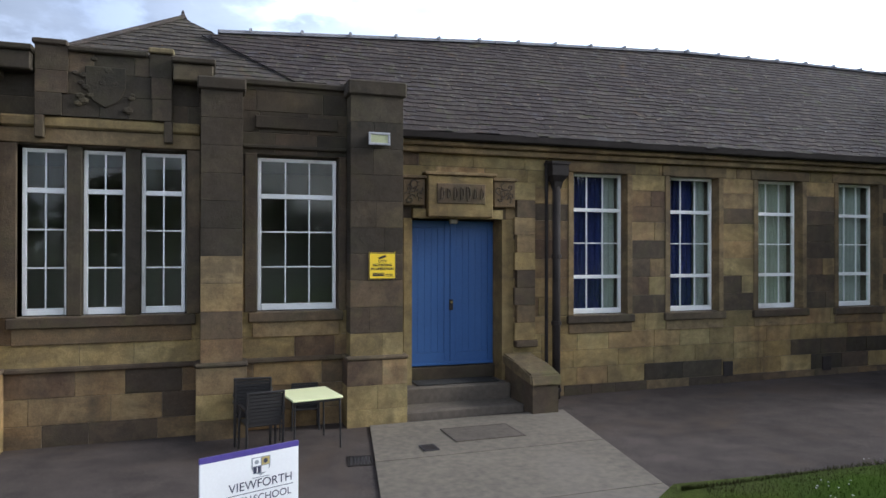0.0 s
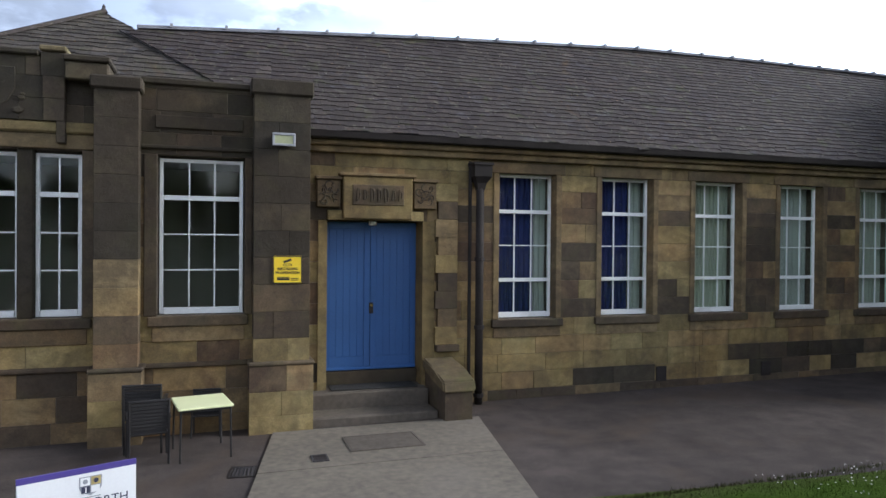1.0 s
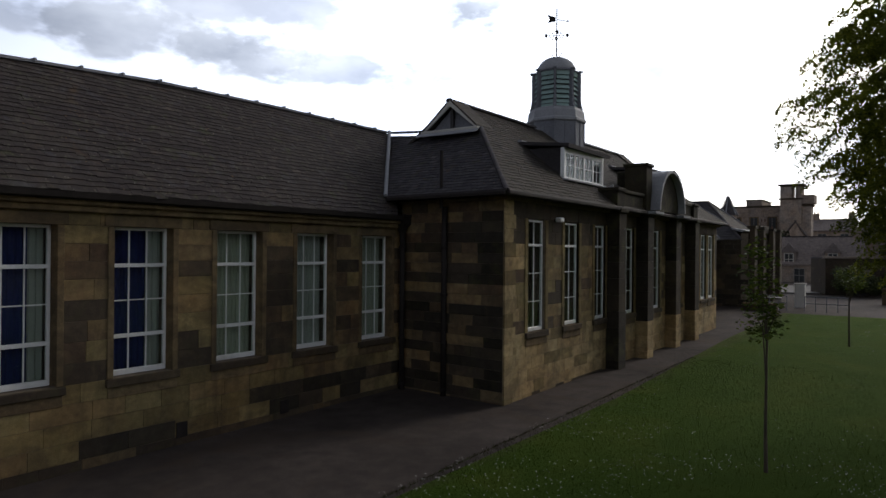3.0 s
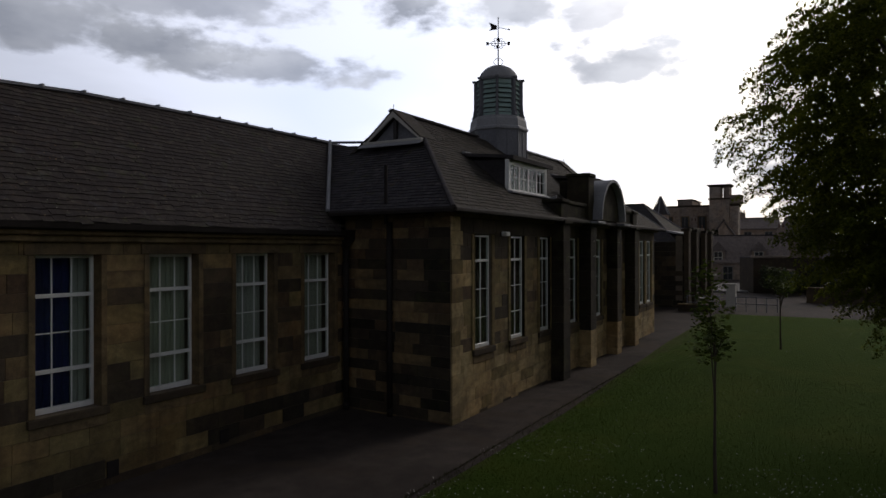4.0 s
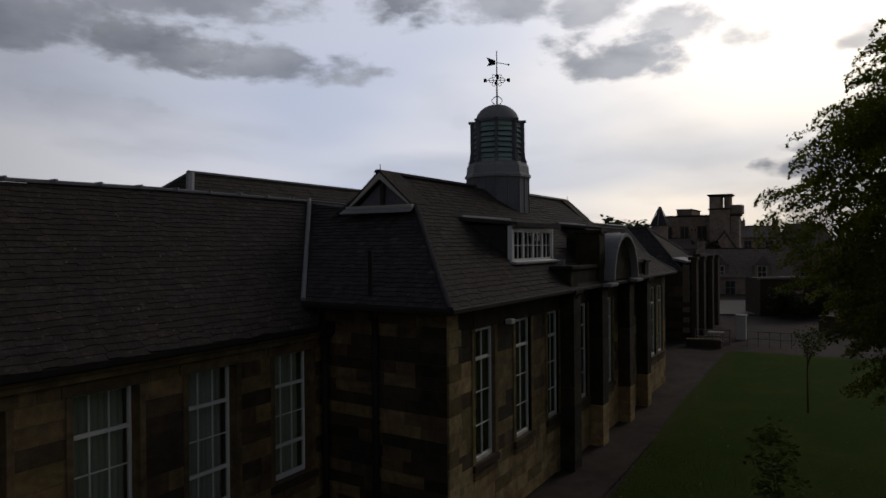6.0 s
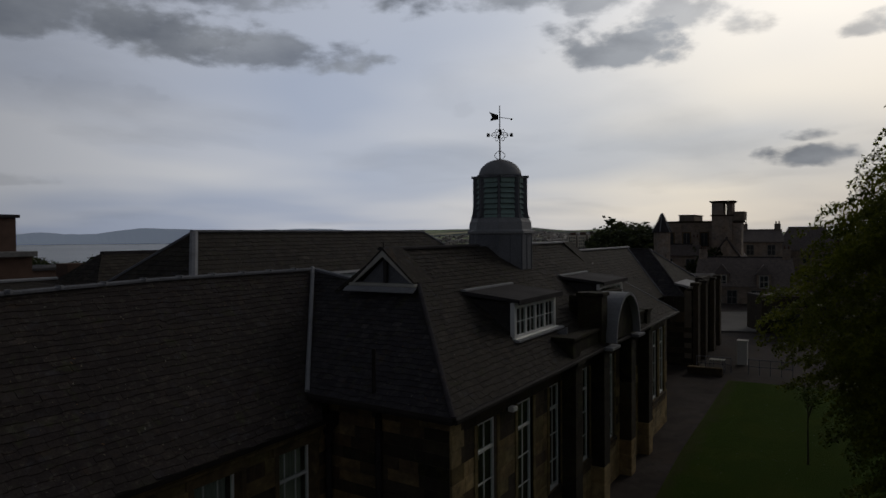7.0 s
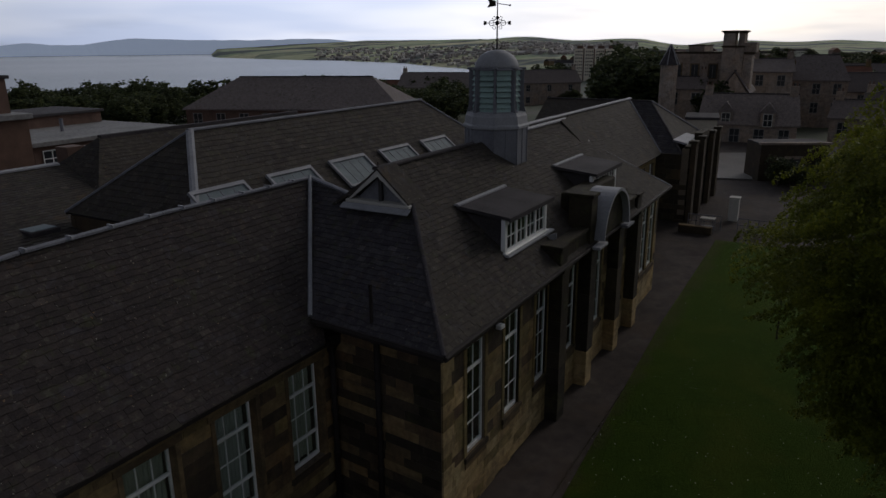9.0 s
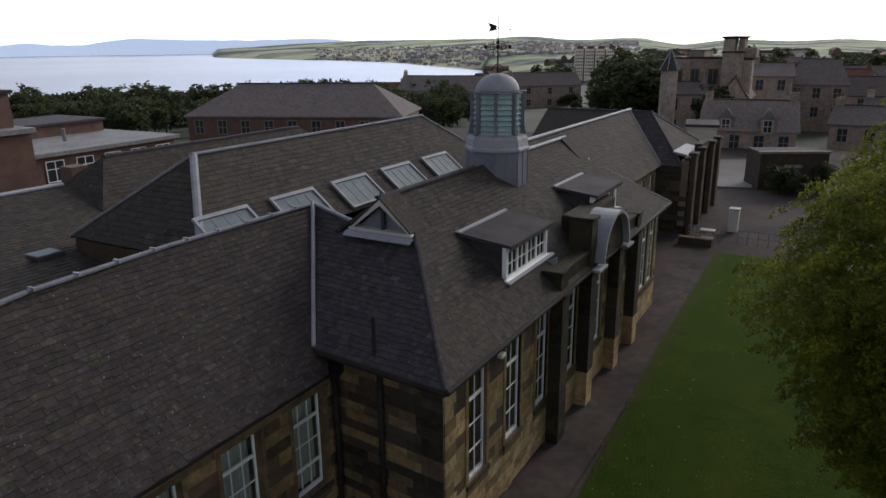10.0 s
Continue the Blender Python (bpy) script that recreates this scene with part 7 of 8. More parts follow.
def make_great_tree(at, cz, rx, rz, seed):
    """A broad tree whose leaves hang in layered sprays over an uneven dome."""
    rnd = random.Random(seed)
    t = thing("broadleaf_tree", "large leafy tree with drooping yellow-green sprays", "tree", at)
    bm = bmesh.new()
    stem = [Vector((0, 0, -0.1)), Vector((0.1, 0.05, 1.6)), Vector((-0.05, 0.1, 3.6)), Vector((0.1, 0.0, 6.0)), Vector((0, 0.1, cz + rz * 0.6))]
    for k in range(4):
        add_tube(bm, stem[k], stem[k + 1], 0.36 * (1 - 0.23 * k), 0.36 * (1 - 0.23 * (k + 1)), sides=10)
    part("trunk", bm, M_BARK, t)
    verts, faces = [], []

    def leaf(p, u, s):
        w = u.cross(Vector((rnd.uniform(-0.7, 0.7), rnd.uniform(-0.7, 0.7), 1.0))).normalized()
        k = len(verts)
        verts.extend([tuple(p - u * s), tuple(p + w * s * 0.58), tuple(p + u * s), tuple(p - w * s * 0.58)])
        faces.append((k, k + 1, k + 2, k + 3))

    for i in range(3900):
        v = Vector((rnd.gauss(0, 1), rnd.gauss(0, 1), rnd.gauss(0, 1))).normalized()
        if v.z < -0.93:
            continue
        if v.z < 0:
            v = Vector((v.x * (1 + 0.24 * v.z), v.y * (1 + 0.24 * v.z), v.z))
        lobe = 1.0 + 0.17 * noise.noise(v * 2.3 + Vector((seed, 0, 0))) + 0.10 * noise.noise(v * 5.5)
        r = lobe * (rnd.uniform(0.78, 1.0) if i % 6 else rnd.uniform(0.35, 0.75))
        c = Vector((v.x * rx * r, v.y * rx * r, cz + v.z * rz * r))
        out = Vector((v.x, v.y, 0)).normalized() if abs(v.x) + abs(v.y) > 0.05 else Vector((1, 0, 0))
        out = (out + Vector((rnd.uniform(-0.5, 0.5), rnd.uniform(-0.5, 0.5), rnd.uniform(-0.15, 0.35)))).normalized()
        side = out.cross(Vector((0, 0, 1))).normalized()
        length = rnd.uniform(0.3, 0.6)
        for q in range(125):
            a = rnd.random()
            p = c + out * (a - 0.4) * length * 1.7 + side * rnd.gauss(0, 0.20 * (1.15 - a)) + Vector((0, 0, -0.38 * a * a + rnd.gauss(0, 0.05)))
            leaf(p, (out * rnd.uniform(-0.4, 1) + side * rnd.uniform(-1.2, 1.2) + Vector((0, 0, rnd.uniform(-1.0, 0.5)))).normalized(), rnd.uniform(0.030, 0.053))
    for i in range(13000):
        v = Vector((rnd.gauss(0, 1), rnd.gauss(0, 1), rnd.gauss(0, 1))).normalized() * rnd.random() ** 0.4 * 0.82
        if v.z < -0.82:
            continue
        leaf(Vector((v.x * rx * (1 + min(0, 0.24 * v.z)), v.y * rx * (1 + min(0, 0.24 * v.z)), cz + v.z * rz)), Vector((rnd.uniform(-1, 1), rnd.uniform(-1, 1), rnd.uniform(-0.6, 0.6))).normalized(), rnd.uniform(0.10, 0.17))
    for i in range(11):
        a = i * 2.4
        e = Vector((math.cos(a) * rx * 0.72, math.sin(a) * rx * 0.72, cz + rz * rnd.uniform(-0.35, 0.55)))
        s0 = stem[1].lerp(stem[3], rnd.random())
        m = s0.lerp(e, 0.5) + Vector((0, 0, 0.5))
        bm = bmesh.new()
        add_tube(bm, s0, m, 0.13, 0.08, sides=6)
        add_tube(bm, m, e, 0.08, 0.025, sides=6)
        part("limb", bm, M_BARK, t)
    raw_mesh("crown", verts, faces, M_LEAF, t)
    return t


make_great_tree((20.8, -2.7, ground_z(20)), 7.0, 5.4, 5.5, 5)
make_tree("young_tree", "slender young tree with sparse leaves on the lawn", (13.9, 2.45, ground_z(13.9) + 0.03), 4, 0.42, 1.15, 3.05, 8, n=60, per=14, spread=0.13, size=0.05, trunk_r=0.035, leaf=M_LEAF_YOUNG, group="young lawn trees", lumps=6)
make_tree("young_tree", "slender young tree with sparse leaves on the lawn", (32.5, 2.8, ground_z(32.5) + 0.03), 4, 0.6, 0.9, 2.7, 9, n=50, per=14, spread=0.16, size=0.055, trunk_r=0.04, leaf=M_LEAF_YOUNG, group="young lawn trees", lumps=6)


# ---- the town, woods and flats beyond ----
def polar(az, d):
    return 3.3 + d * math.cos(radians(az)), 1.5 + d * math.sin(radians(az))


def make_house(name, label, at, turn, w, d, eave, ridge, wall_m, roof_m, rows=2, cols=4, hip=0.0, chimneys=2, group="", category="house", base=-3.0, slated=False):
    """A house with its long side along local x; local -y is the front. Gabled, or hipped by the given length."""
    h = thing(name, label, category, at, group=group, turn=turn)
    bm = bmesh.new()
    if hip:
        add_box(bm, -w / 2, w / 2, 0, d, base, eave)
    else:
        add_box(bm, -w / 2 + 0.01, w / 2 - 0.01, 0, d, base, eave)
        for x in (-w / 2, w / 2 - 0.35):
            add_prism(bm, [(x, 0.02, eave - 0.05), (x, d - 0.02, eave - 0.05), (x, d / 2, ridge - 0.12)], (0.35, 0, 0))
    part("wall", bm, wall_m, h)
    o = 0.3
    roofs = bmesh.new()
    for s in (0, 1):
        ya = -o if s == 0 else d + o
        add_prism(roofs, [(-w / 2 - o, ya, eave - 0.15), (w / 2 + o, ya, eave - 0.15), (w / 2 - hip, d / 2, ridge), (-w / 2 + hip, d / 2, ridge)], (0, 0, 0.16))
    if hip:
        for x in (-1, 1):
            add_prism(roofs, [(x * (w / 2 + o), -o, eave - 0.15), (x * (w / 2 + o), d + o, eave - 0.15), (x * (w / 2 - hip), d / 2, ridge)], (0, 0, 0.16))
    roof = part("roof", roofs, M_DECK if slated else roof_m, h)
    if slated:
        v = Vector((0, d / 2 + o, ridge - eave + 0.15))
        slate_face("slope", "", (-w / 2 - o, -o, eave + 0.03), (1, 0, 0), v, [(0, 0), (w + 2 * o, 0), (w + o - hip, v.length), (o + hip, v.length)], roof_m, h, width=0.3, gauge=0.2)
        v = Vector((hip + o, 0, ridge - eave + 0.15))
        slate_face("hip_slope", "", (-w / 2 - o, -o, eave + 0.03), (0, 1, 0), v, [(0, 0), (d + 2 * o, 0), (d / 2 + o, v.length)], roof_m, h, width=0.3, gauge=0.2)
    box_part("ridge_tiles", -w / 2 + hip, w / 2 - hip, d / 2 - 0.12, d / 2 + 0.12, ridge + 0.10, ridge + 0.24, M_LEAD_DARK, roof)
    for i in range(chimneys):
        x = -w / 2 + 0.6 + (w - 1.2) * (i / max(1, chimneys - 1) if chimneys > 1 else 0.5)
        x = max(-w / 2 + hip + 0.5, min(w / 2 - hip - 0.5, x))
        box_part("chimney", x - 0.45, x + 0.45, d / 2 - 0.3, d / 2 + 0.3, ridge - 0.6, ridge + 1.1, wall_m, roof, bevel=0.03)
        for k in (-0.22, 0.22):
            part("chimney_pot", add_tube(bmesh.new(), (x + k, d / 2, ridge + 1.05), (x + k, d / 2, ridge + 1.5), 0.11, 0.09, sides=8), M_ORANGEBRICK, h)
    if rows and cols:
        for r in range(rows):
            for c in range(cols):
                x = -w / 2 + w * (c + 0.5) / cols
                z = eave - 0.55 - r * 2.9
                if z - 1.5 < base:
                    continue
                wn = box_part("window", x - 0.5, x + 0.5, -0.03, 0.05, z - 1.5, z, M_FARWIN, h)
                bm = bmesh.new()
                for a, b, e, f in ((-0.56, 0.56, -1.58, -1.5), (-0.56, 0.56, 0.0, 0.07), (-0.56, -0.5, -1.5, 0), (0.5, 0.56, -1.5, 0), (-0.5, 0.5, -0.78, -0.72), (-0.03, 0.03, -1.5, 0)):
                    add_box(bm, x + a, x + b, -0.06, -0.031, z + e, z + f)
                part("frame", bm, M_SASH_DIM, wn)
        for y in (d * 0.5,):
            for r in range(rows):
                z = eave - 0.55 - r * 2.9
                if z - 1.5 > base:
                    box_part("window", -w / 2 - 0.04, -w / 2 + 0.04, y - 0.5, y + 0.5, z - 1.5, z, M_FARWIN, h)
    return h


# north range and rear wings of the school
make_house("north_range", "slate-roofed rear range of the school", (27, 24.4, 0), 0, 18, 7.4, 5.6, 8.6, M_BRICKWALL, M_SLATE_MOSS, rows=0, cols=0, hip=3, chimneys=0, category="school wing", base=-1, slated=True)
rear = thing("roof_rear", "low slate roof of the rear wing behind the hall", "roof", kind="structure")
v = Vector((0, 9.7, 2.25))
slate_face("south_slope", "brown-grey mossy slates", (-6.0, 19.3, 5.5), (1, 0, 0), v, [(0, 0), (24.0, 0), (27.5, v.length), (0, v.length)], M_SLATE_MOSS, rear, width=0.3, gauge=0.2, seed=51)
bm = bmesh.new()
add_prism(bm, [(-6.0, 29.02, 7.72), (21.5, 29.02, 7.72), (21.5, 36.0, 5.2), (-6.0, 36.0, 5.2)], (0, 0, -0.1))
part("north_slope", bm, M_SLATE_DARK, rear)
strip("ridge_capping", (-6.0, 29.0, 7.78), (19.6, 29.0, 7.78), M_LEAD_PALE, rear, 0.3, 0.08, "pale clay ridge")
box_part("chimney_stub", 20.2, 21.0, 29.2, 30.0, 7.3, 8.35, M_BRICKWALL, rear, bevel=0.02)
rl = box_part("rooflight_kerb", 15.1, 16.1, 23.5, 24.5, 6.2, 6.64, M_LEAD_DARK, rear, bevel=0.02)
box_part("rooflight_pane", 15.18, 16.02, 23.58, 24.42, 6.643, 6.66, M_GLASS_SKY, rl)
tagged(box_part("wall_rear", -5.5, 20.5, 35.4, 35.8, -1.0, 5.2, M_BRICKWALL), "brick rear wall of the back wing", "wall", kind="structure")

# brick classroom block with hipped slate roof
ang = math.degrees(math.atan2(45.4 - 67.9, 68.5 - 59.5))
make_house("classroom_block", "long brick classroom block with a hipped slate roof", ((59.5 + 68.5) / 2, (67.9 + 45.4) / 2, 0), ang, 25.5, 11, 5.4, 8.6, M_BRICKWALL, M_SLATE_HAZED, rows=2, cols=9, hip=4.5, chimneys=0, category="school building", base=-4)
# modern flat-roofed block
fb = thing("flat_roofed_block", "modern brick block with pale felt flat roof", "school building", (0, 0, 0))
pa, pb = Vector((32.6, 53.7, 0)), Vector((45.6, 54.2, 0))
fb.matrix_basis = pose(pa.x, pa.y, 0, 0, 0, math.degrees(math.atan2(pb.y - pa.y, pb.x - pa.x)))
ll = (pb - pa).length
box_part("wall", 0, ll, 0, 16, -4, 5.2, M_BRICKWALL, fb)
box_part("roof", -0.4, ll + 0.4, -0.4, 16.4, 5.2, 5.55, M_FELTROOF, fb, "stained pale felt roof", 0.03)
for i in range(5):
    x = 1.4 + i * (ll - 2.8) / 4
    wn = box_part("window", x - 0.7, x + 0.7, -0.04, 0.04, 3.3, 4.8, M_FARWIN, fb)
    bm = bmesh.new()
    for a, b, c, d in ((-0.76, 0.76, 3.22, 3.3), (-0.76, 0.76, 4.8, 4.87), (-0.76, -0.7, 3.3, 4.8), (0.7, 0.76, 3.3, 4.8), (-0.03, 0.03, 3.3, 4.8), (-0.7, 0.7, 4.2, 4.26)):
        add_box(bm, x + a, x + b, -0.08, -0.041, c, d)
    part("frame", bm, M_WHITE, wn)
box_part("upper_wall", ll * 0.36, ll - 0.4, 9.0, 15.5, 5.55, 6.5, M_BRICKWALL, fb)
box_part("upper_roof", ll * 0.34, ll - 0.2, 8.7, 15.8, 6.503, 6.75, M_SLATE_DARK, fb, "dark felt upper roof", 0.04)
part("vent_cowl", add_tube(bmesh.new(), (ll * 0.45, 5, 5.55), (ll * 0.45, 5, 6.6), 0.15, sides=8), M_LEAD, fb)
# brick stair tower at the edge of the school
bt = thing("brick_tower", "orange-brown brick stair tower with flat roof", "tower", (26.0, 43.5, 0))
box_part("wall", -4.5, 0.85, 0, 6, -2, 8.3, M_ORANGEBRICK, bt)
box_part("roof", -4.7, 1.05, -0.3, 6.3, 8.3, 8.62, M_FELTROOF, bt, bevel=0.03)
box_part("upper_wall", -4.4, 0.5, 1.0, 5.5, 8.62, 10.6, M_BRICKWALL, bt)
box_part("upper_roof", -4.6, 0.65, 0.8, 5.7, 10.6, 10.8, M_LEAD_DARK, bt, bevel=0.02)

# stone buildings beyond the lawn
def stone_tower(name, label, at, w, z1):
    """A square tower whose top stage is open by a slit, under a flared cap."""
    t = thing(name, label, "tower", at)
    box_part("shaft", -w / 2, w / 2, -w / 2, w / 2, -3, z1, M_STONE_HAZED, t)
    box_part("string_course", -w / 2 - 0.15, w / 2 + 0.15, -w / 2 - 0.15, w / 2 + 0.15, z1, z1 + 0.2, M_STONE_SOOT, t, bevel=0.04)
    box_part("belfry_wall", -w / 2, w / 2, -w * 0.06, w / 2, z1 + 0.2, z1 + 1.75, M_STONE_HAZED, t, bevel=0.03)
    box_part("belfry_wall", -w / 2, w / 2, -w / 2, -w * 0.22, z1 + 0.2, z1 + 1.75, M_STONE_HAZED, t, bevel=0.03)
    bm = bmesh.new()
    add_lathe(bm, [(w * 0.70, z1 + 1.75), (w * 0.86, z1 + 1.95), (w * 0.86, z1 + 2.08), (0.05, z1 + 2.12)], 4, turn=math.pi / 4)
    part("cap", bm, M_STONE_SOOT, t, "flared stone cap")
    box_part("stair_turret", -w * 0.3, w * 0.5, -w * 0.92, -w / 2 - 0.003, -3, z1 - 0.9, M_STONE_HAZED, t, bevel=0.05)
    box_part("corbel_course", -w * 0.38, w * 0.58, -w * 1.0, -w / 2 - 0.003, z1 - 0.897, z1 - 0.6, M_STONE_SOOT, t, bevel=0.08)
    box_part("turret_parapet", -w * 0.42, w * 0.62, -w * 1.07, -w / 2 - 0.003, z1 - 0.597, z1 + 0.6, M_STONE_HAZED, t, bevel=0.04)
    return t


stone_tower("stone_tower", "dark stone tower with open belfry top", (104.5, 15.7, 0), 2.6, 11.65)
sr = thing("stone_range", "tall stone range with a flat parapet beside the tower", "building", (105.6, 17.05, 0))
box_part("wall", 0, 7, 0, 7.2, -3, 10.85, M_STONE_HAZED, sr)
box_part("coping", -0.12, 7.12, -0.003, 7.32, 10.853, 11.1, M_STONE_SOOT, sr, bevel=0.04)
box_part("raised_parapet", 0.05, 6.9, 2.65, 4.7, 11.103, 11.85, M_STONE_HAZED, sr, bevel=0.04)
box_part("parapet_coping", -0.05, 7.0, 2.55, 4.8, 11.853, 12.0, M_STONE_SOOT, sr, bevel=0.03)
for y in (1.3, 3.65, 5.9):
    for z in (4.3, 7.6):
        wn = box_part("window", -0.05, 0.1, y - 0.62, y + 0.62, z - 0.15, z + 1.95, M_STONE_DRESS, sr, bevel=0.02)
        box_part("pane", -0.07, -0.053, y - 0.45, y + 0.45, z, z + 1.8, M_DARKROOM, wn)
        box_part("glazing_bar", -0.09, -0.072, y - 0.03, y + 0.03, z, z + 1.8, M_SASH_DIM, wn)
tu = thing("turret", "round stone turret with a conical slate roof", "turret", (*polar(12.47, 98), 0))
part("shaft", add_tube(bmesh.new(), (0, 0, -3), (0, 0, 9.6), 1.1, sides=14), M_STONE_HAZED, tu)
part("cone", add_lathe(bmesh.new(), [(1.35, 9.5), (0.8, 10.5), (0.3, 11.4), (0.05, 12.1)], 14), M_SLATE_DARK, tu)
for k in range(6):
    a = k * math.pi / 3
    strip("lead_rib", (1.35 * math.cos(a), 1.35 * math.sin(a), 9.55), (0.1 * math.cos(a), 0.1 * math.sin(a), 12.1), M_LEAD_PALE, tu, 0.1, 0.04)
HOUSES = [
    # x, y, turn, width, depth, eave, ridge, windows along, hip
    (109.8, 18.6, -81, 7.4, 7, 7.2, 9.2, 3, 0), (90.5, 11.5, -83.5, 10.4, 6.5, 3.2, 6.3, 4, 0), (128.1, 6.5, -87.7, 8.6, 9, 6.5, 10.1, 3, 1.6),
    (98.1, -0.8, -91, 8.4, 7, 3.6, 5.4, 3, 0), (113.1, -3.4, -92, 7.0, 7, 3.8, 5.5, 3, 0), (101.3, 20.9, -79, 5.6, 6, 6.4, 7.7, 2, 0),
    (120.7, 12.5, -85, 6.0, 8, 8.0, 9.7, 2, 0), (118, -9, -95, 12, 8, 4.6, 7.6, 4, 0), (140, -3, -88, 16, 9, 4.2, 7.0, 5, 0),
]
for i, (x, y, turn, w, dep, e, r, c, hip) in enumerate(HOUSES):
    make_house("stone_house", "grey stone house with slate roof and chimneys", (x, y, 0), turn, w, dep, e, r, M_STONE_HAZED, M_SLATE_HAZED, rows=2, cols=c, hip=hip, chimneys=2 if i != 2 else 0, group="stone houses beyond the lawn")
make_house("stone_house", "stone house with its steep gable to the lawn", (102.5 + 4, 13.4 + 0.0, 0), 2, 8, 3.6, 5.9, 8.6, M_STONE_HAZED, M_SLATE_HAZED, rows=1, cols=2, chimneys=1, group="stone houses beyond the lawn")
for y in (13.9, 9.4):
    wd = thing("wall_dormer", "small gabled dormer breaking the eaves", "dormer", (90.4, y, 0), turn=-83.5, group="wall dormers")
    box_part("front", -0.75, 0.75, -0.12, 1.6, 3.0, 4.6, M_STONE_HAZED, wd)
    bm = bmesh.new()
    add_prism(bm, [(-0.95, -0.3, 4.55), (0.95, -0.3, 4.55), (0, -0.3, 5.7)], (0, 3.0, 0))
    part("roof", bm, M_SLATE_HAZED, wd)
    wn = box_part("window", -0.42, 0.42, -0.16, -0.121, 3.1, 4.4, M_FARWIN, wd)
    bm = bmesh.new()
    for a, b, c, d in ((-0.5, 0.5, 3.0, 3.1), (-0.5, 0.5, 4.4, 4.48), (-0.5, -0.42, 3.1, 4.4), (0.42, 0.5, 3.1, 4.4), (-0.42, 0.42, 3.72, 3.79), (-0.03, 0.03, 3.1, 4.4)):
        add_box(bm, a, b, -0.2, -0.161, c, d)
    part("frame", bm, M_CREAM, wn)
wb = thing("outbuilding", "pale rendered flat-roofed outbuilding", "outbuilding", (*polar(9.75, 76), 0), turn=-80)
box_part("wall", -1.45, 1.45, 0, 5, -0.5, 4.75, M_RENDERWALL, wb)
box_part("roof", -1.65, 1.65, -0.2, 5.2, 4.75, 5.0, M_LEAD_DARK, wb, bevel=0.03)
low = thing("outbuilding", "low dark stone outbuilding with a flat coped roof", "outbuilding", (67.0, 7.5, 0), turn=-63)
box_part("wall", 0, 5.6, 0, 3.2, -0.5, 4.0, M_STONE_SOOT, low)
box_part("coping", -0.12, 5.72, -0.12, 0.4, 4.003, 4.2, M_STONE_HAZED, low, bevel=0.03)
box_part("roof", 0.0, 5.6, 0.404, 3.2, 4.003, 4.1, M_SLATE_DARK, low)
box_part("door", 2.2, 3.3, -0.04, 0.02, 0.6, 2.8, M_DARKROOM, low)
box_part("lintel", 2.0, 3.5, -0.06, 0.02, 2.8, 3.05, M_STONE_HAZED, low)
garden = thing("garden_wall", "dark stone boundary wall with flat coping", "wall", (58.0, 0, 0), kind="structure")
for y0, y1 in ((-30, -16), (-15.996, -2), (-1.996, 3.0)):
    box_part("body", 0, 0.4, y0, y1, 0.5, 1.9, M_STONE_SOOT, garden)
    box_part("coping", -0.06, 0.46, y0, y1, 1.903, 2.0, M_STONE_DRESS, garden, bevel=0.02)
bm = bmesh.new()
add_prism(bm, [(66.0, 11.6, 0.6), (66.9, 7.9, 0.6), (83.0, 9.6, 0.6), (81.1, 13.4, 0.6)], (0, 0, 0.475))
court = tagged(part("court", bm, plain("worn_paving", (0.15, 0.14, 0.13), 0.95, vary=0.25, scale=0.8)), "worn grey paved court beside the school", "pavement", kind="structure")

# terraces and villas down the slope
rnd = random.Random(31)
for i in range(46):
    az = rnd.uniform(-8, 37)
    d = rnd.uniform(150, 520)
    if (12 < az < 21 and d < 200) or (15.4 < az < 20.8 and d < 420):
        continue
    x, y = polar(az, d)
    z = terrain_height(az, d)
    make_house("town_house", "distant terraced house with pitched roof", (x, y, z), rnd.choice((-70, -40, 20, -80, 5)) + rnd.uniform(-8, 8), rnd.uniform(12, 26), 8, 5.6, 8.6, rnd.choice((M_STONE_DRESS, M_STONE_HAZED, M_BRICKWALL)), rnd.choice((M_SLATE_HAZED, M_ROOFTILE, M_SLATE_HAZED)), rows=2, cols=3 if d > 250 else 4, chimneys=2, group="town houses")

# the town further off
for i in range(110):
    az = rnd.uniform(-9, 33)
    d = rnd.uniform(430, 1150)
    x, y = polar(az, d)
    h = thing("far_house", "far-off house among trees", "house", (x, y, terrain_height(az, d)), group="far town", turn=rnd.uniform(-90, 20))
    w = rnd.uniform(12, 34)
    m = rnd.choice((M_RENDERWALL, M_STONE_DRESS, M_BRICKWALL, M_OFFWHITE))
    box_part("wall", -w / 2, w / 2, 0, 8, -6, 5.4, m, h)
    bm = bmesh.new()
    add_prism(bm, [(-w / 2 - 0.2, -0.4, 5.3), (-w / 2 - 0.2, 8.4, 5.3), (-w / 2 - 0.2, 4, 8.4)], (w + 0.4, 0, 0))
    part("roof", bm, rnd.choice((M_SLATE_DARK, M_SLATE_MOSS, M_ROOFTILE)), h)
    for k in range(int(w / 4)):
        box_part("window", -w / 2 + 1.2 + k * 4, -w / 2 + 2.4 + k * 4, -0.08, 0.05, 2.6, 4.2, M_FARWIN, h)

# rows of small houses round the bay, too far to tell apart
verts, faces = [], []
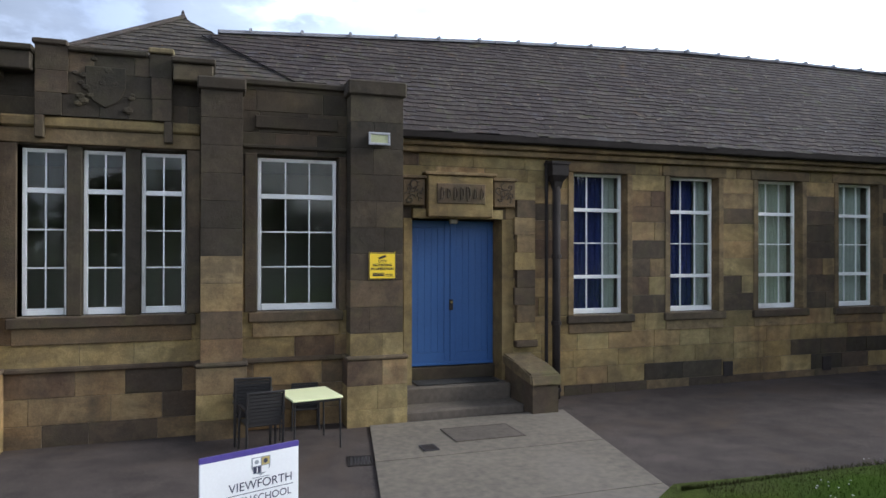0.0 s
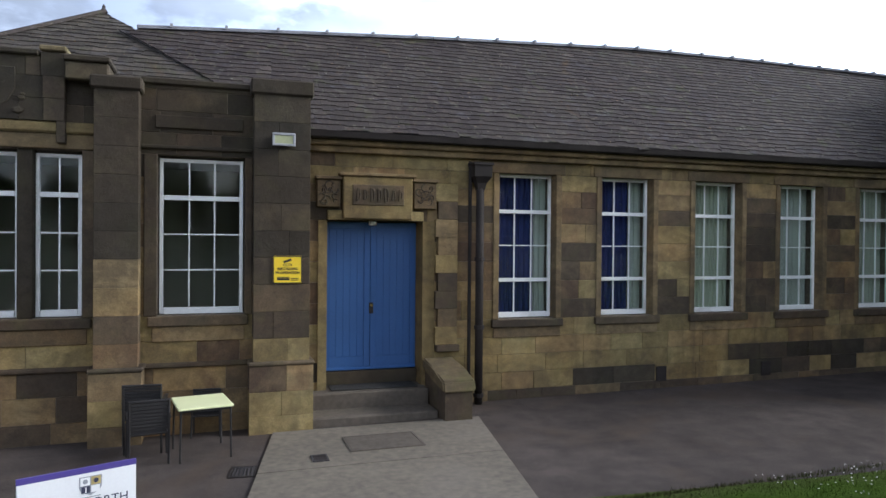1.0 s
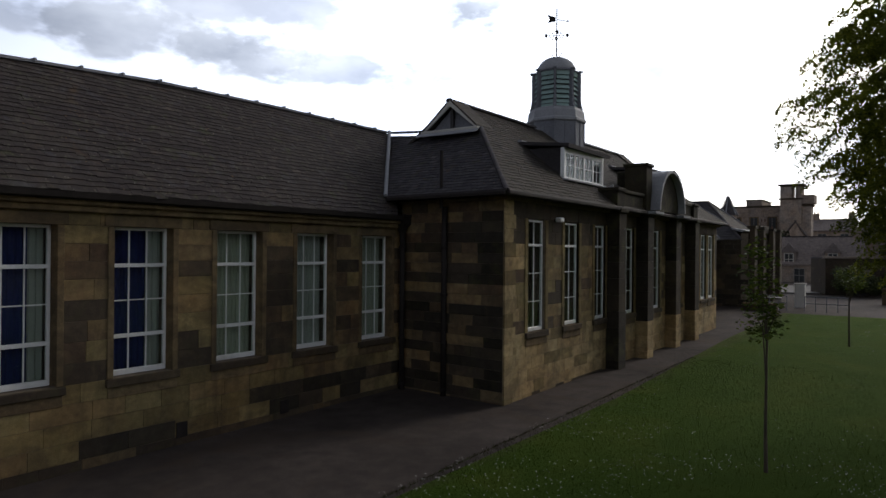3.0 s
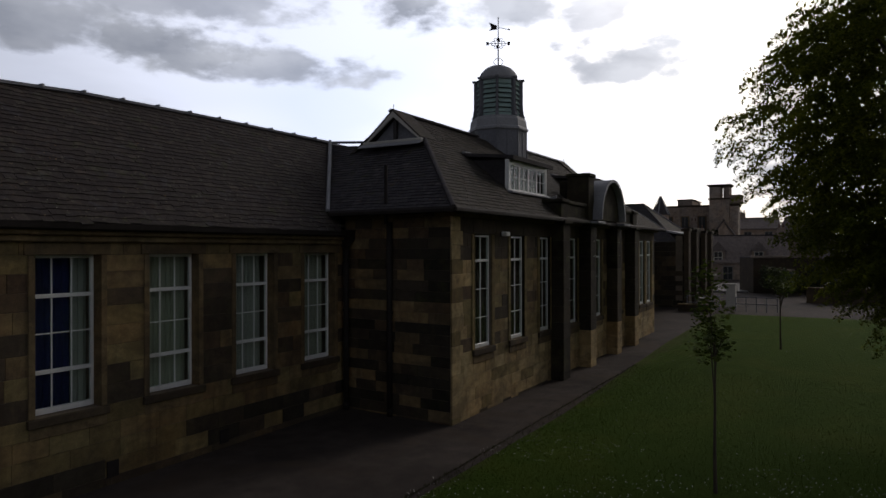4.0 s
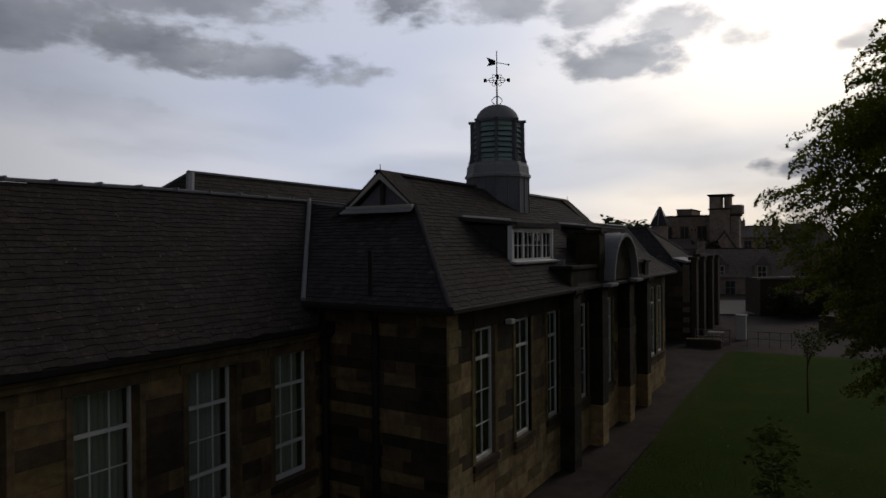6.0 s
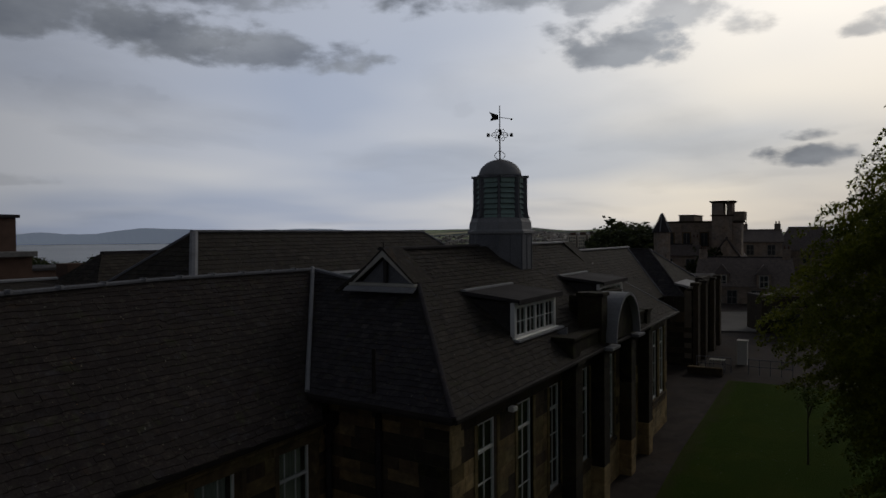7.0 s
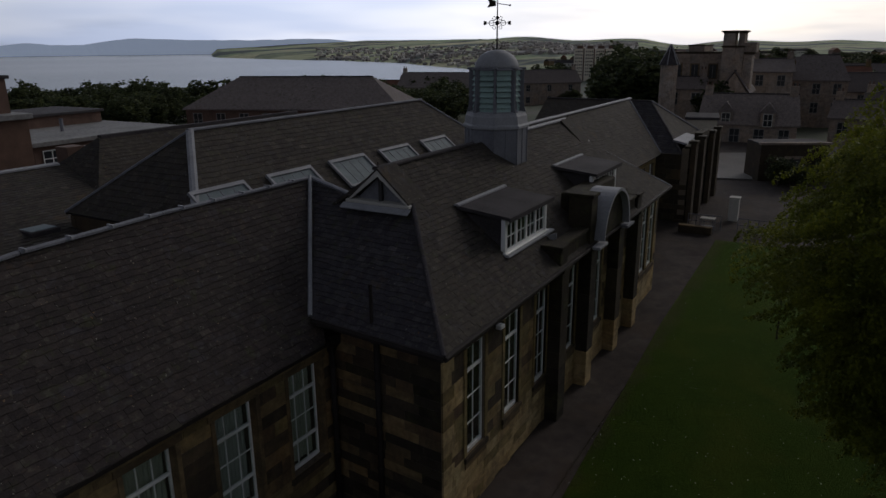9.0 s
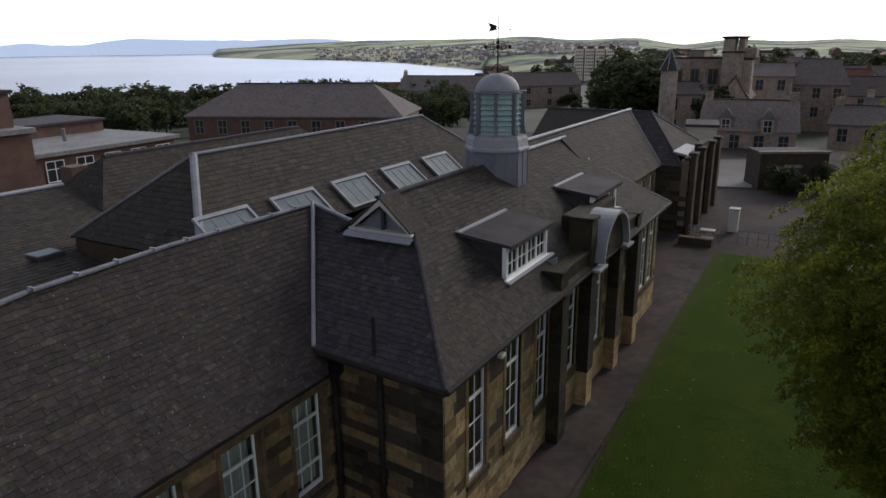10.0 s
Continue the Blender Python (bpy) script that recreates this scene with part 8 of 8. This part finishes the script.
for i in range(900):
    az = 15 + 25 * rnd.random() ** 1.3
    d = (np.interp(az, COAST_AZ, COAST_R) if az > 27 else 1150) + 60 + 900 * rnd.random() ** 1.6
    x, y = polar(az, float(d))
    z, a = terrain_height(az, float(d)), rnd.uniform(0, 3.14)
    w, l, h = rnd.uniform(2.5, 3.5), rnd.uniform(3, 9), rnd.uniform(2, 5)
    ca, sa = math.cos(a), math.sin(a)
    k = len(verts)
    for dx, dy, dz in ((-l, -w, -3), (l, -w, -3), (l, w, -3), (-l, w, -3), (-l, -w, h), (l, -w, h), (l, w, h), (-l, w, h), (-l, 0, h + 2), (l, 0, h + 2)):
        verts.append((x + dx * ca - dy * sa, y + dx * sa + dy * ca, z + dz))
    faces += [tuple(k + j for j in f) for f in ((0, 1, 5, 4), (1, 2, 6, 5), (2, 3, 7, 6), (3, 0, 4, 7), (4, 5, 9, 8), (6, 7, 8, 9), (5, 6, 9), (7, 4, 8))]
tagged(raw_mesh("bay_town", verts, faces, M_TOWN), "pale houses of the town round the bay", "town", kind="stuff")

# tower flats
# Beige set brighter than plain harling; sunlight on the flats is in the colour.
M_FLATS = plain("sunlit_beige_harling", (0.82, 0.74, 0.60), 0.9, vary=0.08, scale=0.3)
FX, FY = polar(18.1, 600)
fz = -14.5
for i in range(4):
    f = thing("tower_flats", "pale beige tower block with rows of windows", "flats", (FX + (i - 1.5) * -2.0, FY + (1.5 - i) * 9.6, fz), group="tower flats", turn=-78)
    box_part("wall", -4.1, 4.1, 0, 14, -3, 22.6, M_FLATS, f)
    box_part("plant_room", -2.4, 2.4, 3, 9, 22.6, 25.0, M_BRICKWALL, f)
    for r in range(8):
        for c in range(4):
            x, z = -2.6 + c * 1.6, 1.2 + r * 2.65
            box_part("window", x - 0.42, x + 0.42, -0.12, 0.05, z, z + 1.2, M_FARWIN, f)
    box_part("stair_strip", 3.3, 4.12, -0.2, 2, -3, 22.6, M_ORANGEBRICK, f)
    for c in range(2):
        for r in range(8):
            box_part("window", -4.2, -4.05, 3 + c * 5, 4.4 + c * 5, 1.2 + r * 2.65, 2.5 + r * 2.65, M_FARWIN, f)

# woods: a few trees built once, then set out along the slope
kinds = []
for k in range(4):
    kinds.append(make_tree("woodland_tree", "dense dark-green tree in the shelter belt", (-40 - 8 * k, -60, terrain_height(-110, 80) - 0.2), 11, 4.3 + 0.4 * k, 5.0, 5.4, 60 + k, n=170, per=13, spread=0.62, size=0.47, leaf=M_LEAF_DARK, trunk_r=0.25, group="shelter belt trees", lumps=10, far=True))
rnd = random.Random(12)


def plant(az, d, s, z=None):
    x, y = polar(az, d)
    src = rnd.choice(kinds)
    zz = terrain_height(az, d) if z is None else z
    m = pose(x, y, zz - 0.3, 0, 0, rnd.uniform(0, 360)) @ Matrix.Diagonal((s, s, s * rnd.uniform(0.9, 1.1), 1))
    t = copy_thing(src, Matrix())
    t.matrix_basis = m


for i in range(112):
    plant(27 + 47 * (i + rnd.random()) / 112, rnd.uniform(150, 215), rnd.uniform(0.62, 0.92))
for i in range(100):
    plant(28 + 47 * (i + rnd.random()) / 100, rnd.uniform(112, 150), rnd.uniform(0.46, 0.70))
for i in range(22):
    plant(rnd.uniform(12.6, 16.4), rnd.uniform(118, 150), rnd.uniform(0.95, 1.2))
for i in range(12):
    plant(rnd.uniform(16.4, 22), rnd.uniform(150, 200), rnd.uniform(0.3, 0.42))
for i in range(70):
    az, d = rnd.uniform(-10, 34), rnd.uniform(160, 700)
    if not 15.4 < az < 20.8:
        plant(az, d, rnd.uniform(0.7, 1.2))
for i in range(36):
    az, d = rnd.uniform(-10, 34), rnd.uniform(280, 900)
    if not 15.8 < az < 20.4 or d > 640:
        plant(az, d, rnd.uniform(0.9, 1.5))
# garden shrubs and trees among the stone houses
for x, y, s in ((84, -2.5, 0.25), (80, 0.2, 0.2), (60, -11, 0.55), (63, -15.5, 0.65), (58, -15, 0.5), (66, -20, 0.7), (103, 17.4, 0.62), (109, 21.5, 0.8)):
    plant(math.degrees(math.atan2(y - 1.5, x - 3.3)), math.hypot(x - 3.3, y - 1.5), s, 0.9)
for i in range(18):
    plant(-46 + i * 2.1 + rnd.uniform(-1, 1), rnd.uniform(54, 68), rnd.uniform(0.6, 0.95), 0.9)
for i in range(10):
    plant(1.0 + i * 0.42, rnd.uniform(60, 72), rnd.uniform(0.16, 0.28), 0.95)
# trees behind the camera across the road, which the panes mirror
for i in range(16):
    plant(-165 + i * 8.4, rnd.uniform(44, 62), rnd.uniform(0.9, 1.3))
